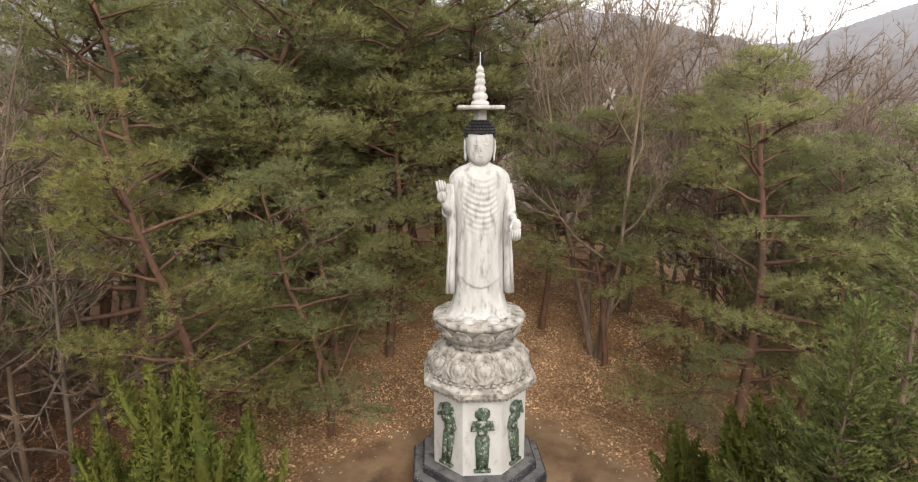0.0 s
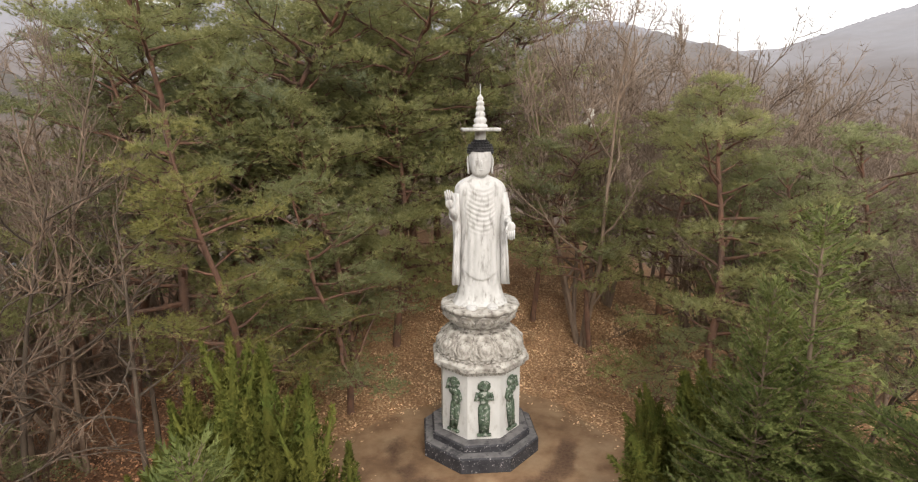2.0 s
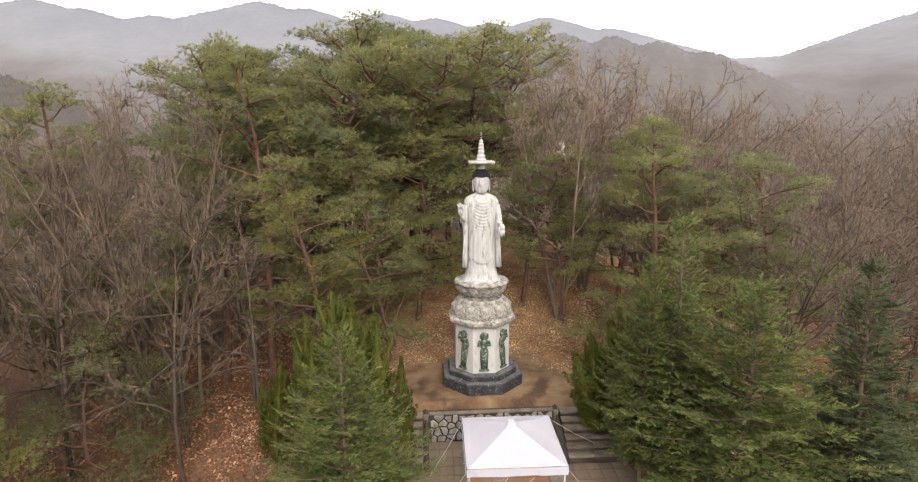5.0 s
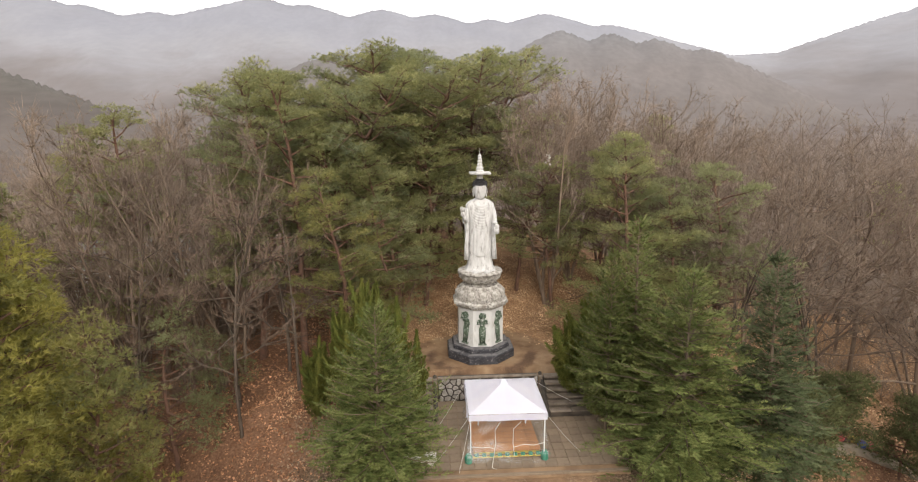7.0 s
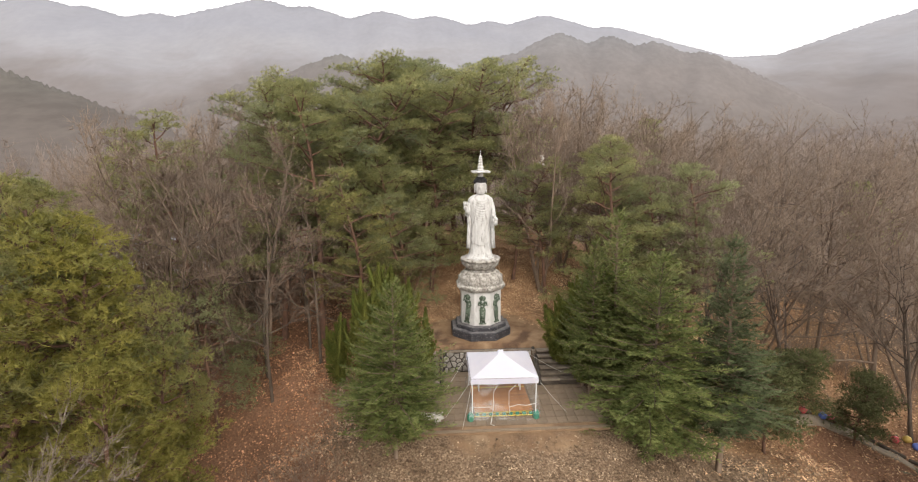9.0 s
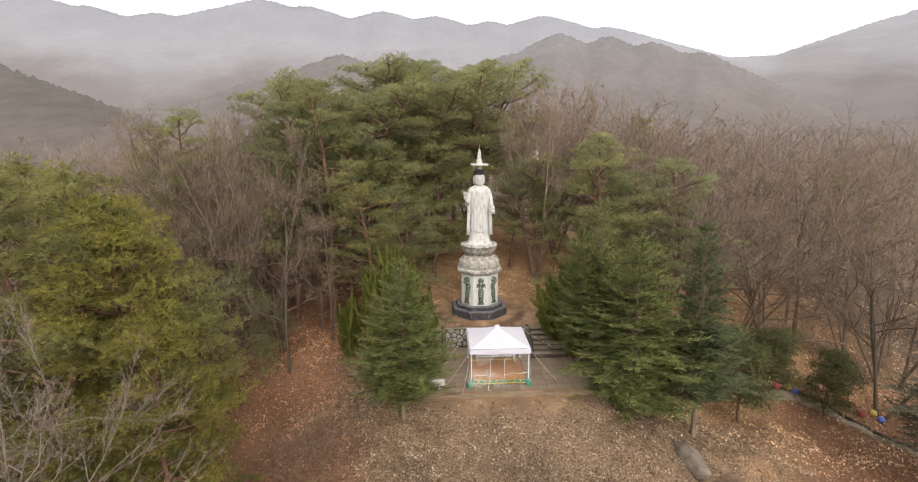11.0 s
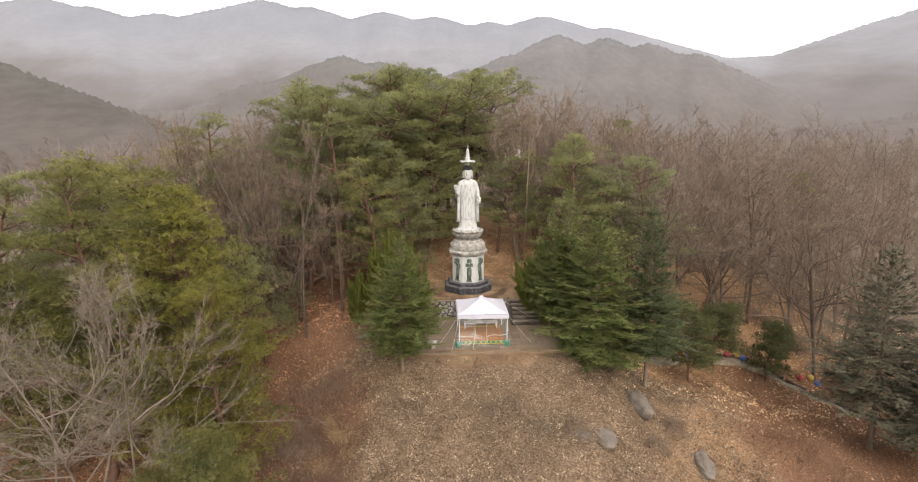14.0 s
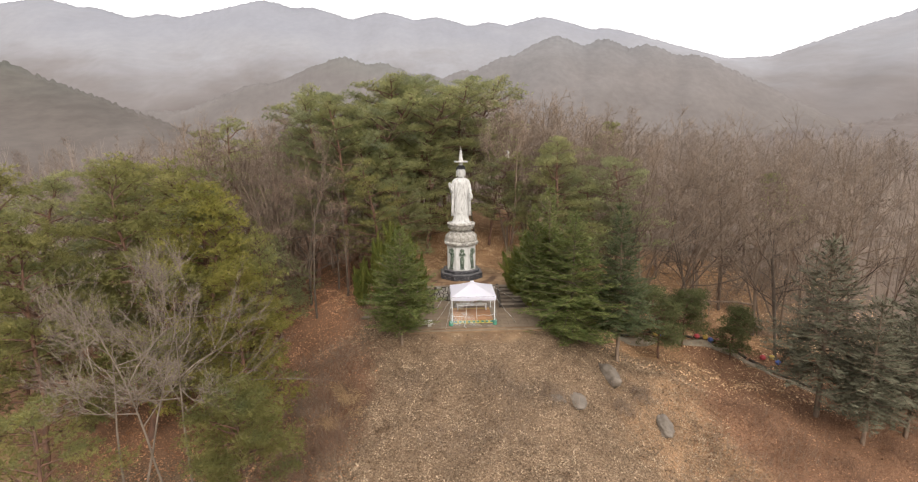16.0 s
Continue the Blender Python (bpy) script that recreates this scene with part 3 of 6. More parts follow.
def pine_meshes(name, seed, tall, crown, reach, amount, needle, material, top_flat=0.5, stems=1, k=9, slim=0.07, pad=1.0, tiers=1.0):
    """Trunk with limbs in loose tiers; each limb fans into twigs that carry uneven, flattened cushions of needle brushes.
    crown: where the lowest limbs start, as a share of the height."""
    rng = np.random.default_rng(seed)
    bars = Bars()
    P, D = [], []

    def cushion(c, r):
        cnt = max(6, int(amount * (r / 0.4) ** 2 * rng.uniform(0.75, 1.25)))
        d = rng.normal(0, 1, (cnt, 3))
        d[:, 2] = np.abs(d[:, 2]) * 0.9 - 0.35
        d = unit(d)
        lump = 1 + 0.22 * np.sin(3 * np.arctan2(d[:, 1], d[:, 0]) + rng.uniform(0, 6))
        P.append(c + d * np.array([1, 1, 0.5]) * (r * lump * rng.uniform(0.35, 1.05, cnt) ** 0.6)[:, None])
        D.append(unit(d * np.array([1, 1, 0.7]) + np.array([0, 0, 0.42])))

    lean = rng.normal(0, 0.05, 2)
    for s in range(stems):
        trunk = bend((0, 0, -0.4), (lean[0] + rng.normal(0, 0.10) * (s > 0), lean[1] + rng.normal(0, 0.1) * (s > 0), 1), tall + 0.4, 14, rng, 0.075, 0.06)
        r0 = 0.0105 * tall + 0.025
        rad = r0 * np.linspace(1, 0.14, len(trunk)) ** 0.8
        rad[0] *= 1.25
        bars.add(trunk, rad, 9)
        n = int((15 + tall * 1.15) * tiers * (1.0 if stems == 1 else 0.7))
        for i in range(n):
            u = (i + rng.uniform(0, 1)) / n
            h = crown + (1 - crown) * u
            x = h * (len(trunk) - 1)
            j = min(int(x), len(trunk) - 2)
            at = trunk[j] + (trunk[j + 1] - trunk[j]) * (x - j)
            swell = (1 - u) ** top_flat * (0.6 + 0.4 * min(1, u * 5 + 0.3))
            ln = max(0.5, reach * swell * rng.uniform(0.6, 1.2))
            az = i * 2.4 + rng.uniform(-0.6, 0.6)
            el = rng.uniform(-0.12, 0.22) + 0.75 * u ** 2.2
            limb = bend(at, (math.cos(az) * math.cos(el), math.sin(az) * math.cos(el), math.sin(el)), ln, 6, rng, 0.14, 0.05)
            bars.add(limb, np.linspace(0.024 + 0.014 * ln, 0.012, 7), 5)
            m = 3 + int(ln * 1.7)
            for c in range(m):
                q = 0.32 + 0.66 * (c + rng.uniform(0, 1)) / m
                j = min(int(q * 6), 5)
                p0 = limb[j] + (limb[j + 1] - limb[j]) * (q * 6 - j)
                a2 = az + (1 if c % 2 else -1) * rng.uniform(0.3, 1.1)
                l2 = min(0.35 + 0.32 * ln, 1.45) * rng.uniform(0.5, 1.0) * (1.2 - 0.6 * q)
                tw = bend(p0, (math.cos(a2), math.sin(a2), rng.uniform(0.0, 0.35)), l2, 3, rng, 0.14, 0.10)
                bars.add(tw, np.linspace(0.018, 0.008, 4), 3)
                cushion(tw[-1], pad * rng.uniform(0.26, 0.46))
                if l2 > 0.6:
                    cushion(tw[1] + (tw[2] - tw[1]) * rng.uniform(0, 1) + rng.normal(0, 0.06, 3), pad * rng.uniform(0.18, 0.32))
            cushion(limb[-1], pad * rng.uniform(0.28, 0.44))
        cushion(trunk[-1] + np.array([0, 0, 0.05]), pad * 0.34)
        cushion(trunk[-1] - np.array([0, 0, 0.35]), pad * 0.42)
    P, D = np.concatenate(P), np.concatenate(D)
    v = tufts(P, D, needle * rng.uniform(0.7, 1.25, len(P)), k, slim, 0.5, rng, 0.02)
    return bars.mesh(name + "_trunk", M["pine_bark"]), foliage(name + "_crown", v, D, k, material)


def fir_meshes(name, seed, tall, reach, material, bare=0.08, whorls=30, dense=1.0, shoot=0.20, outline=(0.5, 0.82, 1.0, 0.93, 0.62, 0.28, 0.04), hang=0.3):
    """Whorls of drooping boughs; each bough is a flat plume of side twigs set with feathered shoots that rise at the tips."""
    rng = np.random.default_rng(seed)
    bars = Bars()
    trunk = bend((0, 0, -0.3), (0, 0, 1), tall + 0.3, 10, rng, 0.012, 0.02)
    bars.add(trunk, (0.012 * tall + 0.04) * np.linspace(1, 0.1, 11), 8)
    P, D, S, L = [], [], [], []
    for w in range(whorls):
        u = min(max((w + rng.uniform(-0.35, 0.35)) / whorls, 0.0), 0.985)
        z = tall * (bare + (1 - bare) * u)
        n = int(8 - 3 * u)
        full = float(np.interp(u, (0, 0.07, 0.2, 0.36, 0.6, 0.85, 1.0), outline))
        for b in range(n):
            az = b * 2 * math.pi / n + w * 0.7 + rng.uniform(-0.35, 0.35)
            ln = reach * full * rng.uniform(0.7, 1.14) + 0.14
            el = -hang + (0.6 + hang) * u ** 1.4 + rng.normal(0, 0.08)
            at = trunk[min(int(z / (tall + 0.3) * 10), 10)] * np.array([1, 1, 0]) + np.array([0, 0, z])
            br = bend(at, (math.cos(az) * math.cos(el), math.sin(az) * math.cos(el), math.sin(el)), ln, 5, rng, 0.05, 0.04)
            bars.add(br, np.linspace(0.012 + 0.008 * ln, 0.006, 6), 3)
            out = unit(br[-1] - br[0])
            side = unit(np.cross(out, (0, 0, 1)))
            cnt = max(3, int(dense * ln / 0.15))
            for c in range(cnt):
                q = 0.14 + 0.84 * (c + rng.uniform(0, 1)) / cnt
                j = min(int(q * 5), 4)
                on = br[j] + (br[j + 1] - br[j]) * (q * 5 - j)
                sg = 1.0 if c % 2 else -1.0
                l2 = (0.16 + 0.34 * ln) * (1.08 - q) * rng.uniform(0.6, 1.1)
                way = unit(out * rng.uniform(0.5, 0.85) + side * sg * 0.8 + np.array([0, 0, rng.normal(-0.02, 0.10)]))
                k = max(2, int(l2 / 0.085))
                t = (np.arange(k) + rng.uniform(0.2, 1.0, k)) / k
                pp = on + way * (l2 * t)[:, None]
                pp[:, 2] += -0.10 * l2 * t ** 2 + rng.normal(0, 0.015, k)
                flip = np.where(np.arange(k) % 2, 1.0, -1.0)[:, None]
                across = unit(np.cross(way, (0, 0, 1)))
                P.append(pp)
                D.append(unit(way * 0.8 + across * flip * 0.55 + np.array([0, 0, 0.12]) + rng.normal(0, 0.12, (k, 3))))
                S.append(np.tile(across, (k, 1)))
                L.append(shoot * rng.uniform(0.7, 1.2, k))
            P.append(br[-1:] + 0.0)
            D.append(unit(out + np.array([0, 0, 0.2]))[None])
            S.append(side[None])
            L.append(np.array([shoot * 1.25]))
    for a in range(10):
        P.append(trunk[-1:] - np.array([[0, 0, 0.09 * a]]))
        D.append(unit(rng.normal(0, 0.3, (1, 3)) + np.array([0, 0, 0.8])))
        S.append(unit(rng.normal(0, 1, (1, 3))))
        L.append(np.array([shoot * 1.2]))
    P, D, S, L = np.concatenate(P), np.concatenate(D), np.concatenate(S), np.concatenate(L)[:, None]
    S = unit(S + rng.normal(0, 0.35, S.shape))
    tris = []
    for t, sg in ((0.0, 1), (0.05, -1), (0.35, 1), (0.4, -1), (0.66, 1), (0.7, -1), (0.8, 0)):
        d = unit(D * 0.85 + S * sg * 0.55 + rng.normal(0, 0.10, D.shape))
        a = P + D * L * t
        wide = unit(np.cross(d, np.cross(S, D) + rng.normal(0, 0.3, D.shape))) * L * 0.085
        tris.append(np.stack([a + wide, a - wide, a + d * L * 0.52], 1))
    v = np.stack(tris, 1).reshape(-1, 3)
    return bars.mesh(name + "_trunk", M["bark"]), foliage(name + "_crown", v, D * 0.7 + np.array([0, 0, 0.6]), 7, material)


def juniper_meshes(name, seed, tall, spread, plumes, material, clear=0.05, fat=1.0):
    """Narrow flame-shaped plumes of small scaly sprays, each with side tongues, twisting upward round a stem."""
    rng = np.random.default_rng(seed)
    bars, core = Bars(), Bars()
    trunk = bend((0, 0, -0.3), (0, 0, 1), tall * 0.7, 7, rng, 0.04, 0.05)
    bars.add(trunk, np.linspace(0.09, 0.03, 8), 7)
    P, D, S, O = [], [], [], []

    def flame(line, r, per):
        m = len(line) - 1
        s = np.linspace(0, 1, m + 1)
        girth = r * np.clip(np.sin(math.pi * (0.12 + 0.88 * s) ** 0.85), 0.03, 1)
        core.add(line, girth * 0.40, 6)
        cnt = int(per * (0.25 + m * 0.05) * np.linalg.norm(line[-1] - line[0]) * (r + 0.04))
        q = rng.uniform(0, 1, cnt) ** 0.9
        j = np.minimum((q * m).astype(int), m - 1)
        on = line[j] + (line[j + 1] - line[j]) * (q * m - j)[:, None]
        th = rng.uniform(0, 2 * math.pi, cnt)
        rr = np.interp(q, s, girth) * (0.72 + 0.28 * rng.uniform(0, 1, cnt)) * (1 + 0.18 * np.sin(3 * th + 9 * q))
        ring = np.stack([np.cos(th), np.sin(th), np.zeros(cnt)], -1)
        P.append(on + ring * rr[:, None] + rng.normal(0, 0.012, (cnt, 3)))
        D.append(unit(ring * 0.5 + unit(line[j + 1] - line[j]) * 1.1 + np.array([0, 0, 0.2])))
        O.append(ring + np.array([0, 0, 0.5]))
        S.append(rng.uniform(0.06, 0.12, cnt))

    for i in range(plumes):
        u = i / plumes
        az = i * 2.4 + rng.uniform(-0.4, 0.4)
        z0 = tall * (clear + (0.42 - clear) * u)
        ln = (tall - z0) * (rng.uniform(0.55, 0.9) if i < plumes - 1 else 1.0)
        out = spread * (1 - 0.85 * u) * rng.uniform(0.55, 1.0)
        r = fat * (0.25 + 0.06 * tall) * rng.uniform(0.75, 1.1) * (1 - 0.3 * u)
        s = np.linspace(0, 1, 12)
        sw = az + 0.7 * s
        line = np.stack([trunk[2][0] + out * np.cos(sw) * s ** 0.5, trunk[2][1] + out * np.sin(sw) * s ** 0.5, z0 + ln * s ** 1.15], -1)
        flame(line, r, 1700)
        for c in range(8):
            k = rng.integers(3, 9)
            a2 = rng.uniform(0, 6.28)
            l2 = ln * rng.uniform(0.18, 0.32)
            w = np.linspace(0, 1, 6)[:, None]
            tongue = line[k] + np.array([math.cos(a2), math.sin(a2), 0]) * r * 1.3 * w ** 0.6 + np.array([0, 0, l2]) * w ** 1.2
            flame(tongue, r * 0.36, 1800)
    P, D, S, O = np.concatenate(P), np.concatenate(D), np.concatenate(S), np.concatenate(O)
    v = tufts(P, D, S, 4, 0.13, 0.5, rng)
    crown = foliage(name + "_crown", v, O, 4, material)
    return bars.mesh(name + "_trunk", M["bark"]), crown, core.mesh(name + "_heart", material)


def bare_meshes(name, seed, tall, fork, spread, twigs, material, bark, stems=1, up=0.10, thin=1.0, lite=False, low=0.35, high=0.95, wild=0.10):
    """A leafless tree: trunk, forking limbs, branches, and a haze of fine twigs."""
    rng = np.random.default_rng(seed)
    bars = Bars()
    A, B, R = [], [], []

    def fine(line, count, ln, r):
        m = len(line) - 1
        q = rng.uniform(0.2, 1.0, count)
        j = np.minimum((q * m).astype(int), m - 1)
        p = line[j] + (line[j + 1] - line[j]) * (q * m - j)[:, None]
        d = unit(unit(line[j + 1] - line[j]) * 0.75 + rng.normal(0, 0.5, (count, 3)) + np.array([0, 0, 0.25]))
        ls = ln * rng.uniform(0.45, 1.25, count)
        mid = p + d * ls[:, None] * 0.55
        tip = mid + unit(d + rng.normal(0, 0.3, (count, 3)) + np.array([0, 0, 0.12])) * ls[:, None] * 0.6
        A.extend((p, mid))
        B.extend((mid, tip))
        R.extend((np.full(count, r), np.full(count, r * 0.75)))
        k = rng.integers(0, count, count)
        sd = unit(d[k] + rng.normal(0, 0.6, (count, 3)))
        A.append(mid[k])
        B.append(mid[k] + sd * (ls[k] * 0.5)[:, None])
        R.append(np.full(count, r * 0.7))

    for s in range(stems):
        lean = rng.normal(0, 0.05 if stems == 1 else 0.20, 2)
        trunk = bend((rng.normal(0, 0.1) * (s > 0), rng.normal(0, 0.1) * (s > 0), -0.4), (lean[0], lean[1], 1), tall * rng.uniform(0.8, 0.95), 9, rng, 0.05, 0.03)
        r0 = (0.0075 * tall + 0.012) * (1 if stems == 1 else 0.75) * min(1, thin ** 0.8 + 0.08)
        bars.add(trunk[::3] if lite else trunk, r0 * np.linspace(1.15, 0.16, 4 if lite else 10), 4 if lite else 7)
        fine(trunk[6:], int(twigs * 0.6), 0.9, 0.017 * thin)
        n1 = rng.integers(8, 12) if stems == 1 else rng.integers(6, 9)
        for i in range(n1):
            h = fork + (0.95 - fork) * (i + rng.uniform(0, 0.8)) / n1
            x = h * 9
            j = min(int(x), 8)
            at = trunk[j] + (trunk[j + 1] - trunk[j]) * (x - j)
            az = i * 2.4 + rng.uniform(-0.5, 0.5)
            el = rng.uniform(low, high)
            ln = tall * spread * (1.15 - 0.75 * h) * rng.uniform(0.7, 1.15)
            limb = bend(at, (math.cos(az) * math.cos(el), math.sin(az) * math.cos(el), math.sin(el)), ln, 5, rng, wild, up)
            rl = r0 * (1 - 0.8 * h) * 0.62 + 0.012 * min(1, thin)
            bars.add(limb[[0, 2, 5]] if lite else limb, rl * np.linspace(1, 0.25, 3 if lite else 6), 3 if lite else 4)
            fine(limb[2:], twigs, 0.8, 0.015 * thin)
            for b in range(rng.integers(4, 7)):
                q = rng.uniform(0.25, 0.95)
                j = min(int(q * 5), 4)
                p0 = limb[j] + (limb[j + 1] - limb[j]) * (q * 5 - j)
                d = unit(unit(limb[j + 1] - limb[j]) * 0.8 + rng.normal(0, 0.5, 3) + np.array([0, 0, 0.2]))
                br = bend(p0, d, ln * rng.uniform(0.3, 0.6), 3, rng, 0.13, up)
                bars.add(br[[0, 3]] if lite else br, (rl * 0.42 + 0.004) * np.linspace(1, 0.3, 2 if lite else 4), 3)
                fine(br, twigs, 0.7, 0.014 * thin)
    v, f = spikes(np.concatenate(A), np.concatenate(B), np.concatenate(R), rng)
    return bars.mesh(name + "_trunk", bark), tri_mesh(name + "_twigs", v, f, material)


def plant(kind, meshes, x, y, scale, turn, label, category, group, wide=1.0, sink=0.0, lean=(0, 0)):
    ob = thing(kind, Matrix.LocRotScale((x, y, h1(x, y) - sink), Euler((lean[0], lean[1], turn)), (scale * wide, scale * wide, scale)), label, category, group)
    put("trunk", meshes[0], ob)
    tagged(put("crown" if kind != "bare_tree" else "twig_spray", meshes[1], ob), kind="stuff")
    if len(meshes) > 2:
        put("inner_sprays", meshes[2], ob)
    return ob


rnd = random.Random(11)

# pines: variants share their meshes
PINE_A = pine_meshes("pine_a", 1, 13.0, 0.24, 3.8, 28, 0.17, M["pine"], 0.5, 1, 10, 0.045, 1.12, 1.05)
PINE_B = pine_meshes("pine_b", 2, 11.0, 0.17, 3.7, 28, 0.17, M["pine"], 0.6, 1, 10, 0.045, 1.2, 1.4)
PINE_C = pine_meshes("pine_c", 3, 14.0, 0.34, 4.2, 14, 0.21, M["pine_blue"], 0.36, 1, 9, 0.05, 1.25, 1.2)
PINE_D = pine_meshes("pine_d", 7, 13.0, 0.34, 4.1, 14, 0.21, M["pine"], 0.38, 1, 9, 0.05, 1.25, 1.2)
PINE_Y = pine_meshes("pine_y", 12, 12.0, 0.14, 3.5, 18, 0.21, M["pine_yellow"], 0.42, 1, 8, 0.06, 1.2, 1.55)
PINE_W = pine_meshes("pine_w", 13, 13.0, 0.2, 3.9, 18, 0.21, M["pine_olive"], 0.4, 1, 8, 0.06, 1.2, 1.5)
PINE_S = pine_meshes("pine_s", 5, 6.0, 0.22, 2.1, 26, 0.14, M["pine_blue"], 0.6, 1, 9, 0.05)
PINE_L = pine_meshes("pine_l", 9, 8.0, 0.18, 3.3, 32, 0.15, M["pine_blue"], 0.55, 1, 10, 0.045)
PINE_Z = pine_meshes("pine_z", 10, 11.0, 0.20, 3.4, 28, 0.16, M["pine_olive"], 0.5, 1, 10, 0.045, 1.1, 1.15)
PINE_G = pine_meshes("pine_g", 15, 10.0, 0.5, 3.0, 30, 0.17, M["pine_olive"], 0.3, 1, 10, 0.05, 1.35, 1.5)
PINE_F = pine_meshes("pine_f", 6, 13.0, 0.42, 3.4, 8, 0.42, M["pine"], 0.45, 1, 8, 0.07, 1.3, 0.8)


def top_of(meshes):
    return max(v.co.z for v in meshes[1].vertices)


TALL = {id(m): top_of(m) for m in (PINE_A, PINE_B, PINE_C, PINE_D, PINE_Y, PINE_W, PINE_S, PINE_L, PINE_Z, PINE_G, PINE_F)}
PINE_LABEL = "tall red pine with rusty trunk and dark green needle pads"
pines = [  # mesh set, x, y, top height, turn
    (PINE_Z, -6.6, -0.4, 9.9, 0.3), (PINE_A, -9.6, 1.6, 14.6, 1.0), (PINE_B, -4.2, 3.4, 10.8, 2.0), (PINE_C, -12.6, 3.4, 13.6, 2.7),
    (PINE_D, -6.6, 7.0, 15.2, 4.0), (PINE_C, -8.2, 13.5, 17.2, 0.9), (PINE_D, -1.6, 13.5, 17.2, 5.1), (PINE_D, -3.2, 9.0, 14.2, 3.3),
    (PINE_C, -4.6, 16.5, 17.6, 2.2), (PINE_D, -12.5, 11.0, 15.0, 0.2), (PINE_D, 2.6, 8.2, 10.0, 1.2), (PINE_B, 7.2, 1.6, 11.3, 0.5),
    (PINE_D, 7.6, 6.2, 10.8, 3.0), (PINE_C, 12.8, 2.6, 9.6, 2.2), (PINE_D, 4.6, 5.8, 8.6, 4.4), (PINE_D, 0.6, 18.5, 17.3, 1.1), (PINE_D, -9.6, 7.6, 15.4, 1.7), (PINE_C, 9.6, 3.2, 8.8, 1.5), (PINE_B, -6.2, 4.4, 12.6, 2.4), (PINE_B, -3.2, 6.2, 12.2, 0.9), (PINE_C, -5.6, 12.0, 16.4, 2.9), (PINE_D, -0.4, 14.5, 16.6, 0.6), (PINE_C, -10.6, 10.0, 15.4, 3.8), (PINE_D, -6.4, 15.0, 17.2, 0.4), (PINE_D, -4.9, 10.4, 15.4, 1.3), (PINE_C, -2.5, 12.6, 16.7, 3.9), (PINE_D, -9.2, 12.0, 16.2, 5.3), (PINE_C, -1.0, 16.5, 17.3, 0.8), (PINE_A, -17.4, 3.4, 13.0, 2.4), (PINE_Z, -22.6, 5.6, 12.0, 1.2),
]
for mesh, x, y, top, turn in pines:
    s = (top - h1(x, y)) / TALL[id(mesh)]
    plant("pine_tree", mesh, x, y, s, turn, PINE_LABEL, "pine tree", "pines behind the statue", 1.15)
left_pines = [
    (PINE_Y, -15.8, -12.2, 9.3, 0.4, 1.1), (PINE_Y, -14.2, -13.6, 8.2, 1.9, 1.1), (PINE_W, -18.8, -13.6, 10.6, 0.9, 1.15), (PINE_A, -26.0, -3.0, 10.0, 1.2, 1.1), (PINE_W, -21.2, -9.6, 10.7, 2.2, 1.15), (PINE_Y, -11.3, -16.0, 5.2, 3.0, 1.1),
    (PINE_B, -30.0, -9.0, 9.4, 0.1, 1.1), (PINE_Z, -13.6, -26.3, 2.4, 5.0, 1.2), (PINE_G, -9.8, -22.5, 2.3, 0.4, 1.0), (PINE_W, -22.5, -17.5, 7.4, 2.4, 1.1), (PINE_W, -18.0, -10.6, 10.5, 3.6, 1.15), (PINE_W, -23.4, -11.8, 10.4, 4.4, 1.15), (PINE_W, -13.6, -11.4, 6.4, 0.2, 0.95),
]
for mesh, x, y, top, turn, wide in left_pines:
    s = (top - h1(x, y)) / TALL[id(mesh)]
    plant("pine_tree", mesh, x, y, s, turn, "yellow-green red pine on the leaf-covered slope", "pine tree", "pines on the slope", wide)
small_pines = [(PINE_S, -12.9, -6.2, 4.3, 3.4), (PINE_S, 5.6, 1.2, 3.6, 1.0), (PINE_L, -4.2, 1.6, 8.2, 2.0), (PINE_S, -7.2, 2.2, 5.6, 2.0), (PINE_S, 10.4, 3.2, 4.6, 3.0),
               (PINE_S, -12.0, -2.2, 2.6, 5.0)]
for mesh, x, y, top, turn in small_pines:
    s = (top - h1(x, y)) / TALL[id(mesh)]
    plant("young_pine", mesh, x, y, s, turn, "young blue-green pine among fallen leaves", "pine tree", "young pines", 1.15)

# firs beside the court, spruces by the path
FIR_A = fir_meshes("fir_a", 21, 8.0, 3.3, M["fir"], 0.15, 30, 1.35, 0.21, (0.45, 0.82, 1.0, 0.92, 0.58, 0.24, 0.03), 0.10)
FIR_B = fir_meshes("fir_b", 22, 10.0, 3.0, M["fir"], 0.10, 29, 0.9, 0.23, (0.6, 0.9, 1.0, 0.86, 0.5, 0.24, 0.04), 0.14)
FIR_C = fir_meshes("fir_c", 24, 9.6, 5.0, M["fir"], 0.05, 27, 0.9, 0.26, (0.6, 0.86, 1.0, 0.92, 0.58, 0.24, 0.04), 0.16)
FIR_D = fir_meshes("fir_d", 25, 11.0, 3.0, M["dark_fir"], 0.22, 31, 1.15, 0.25, (0.7, 1.0, 0.95, 0.72, 0.42, 0.20, 0.03), 0.14)
FIR_S = fir_meshes("fir_s", 23, 9.0, 2.9, M["spruce"], 0.24, 20, 0.8, 0.27, (0.75, 1.0, 0.97, 0.82, 0.56, 0.28, 0.05), 0.24)
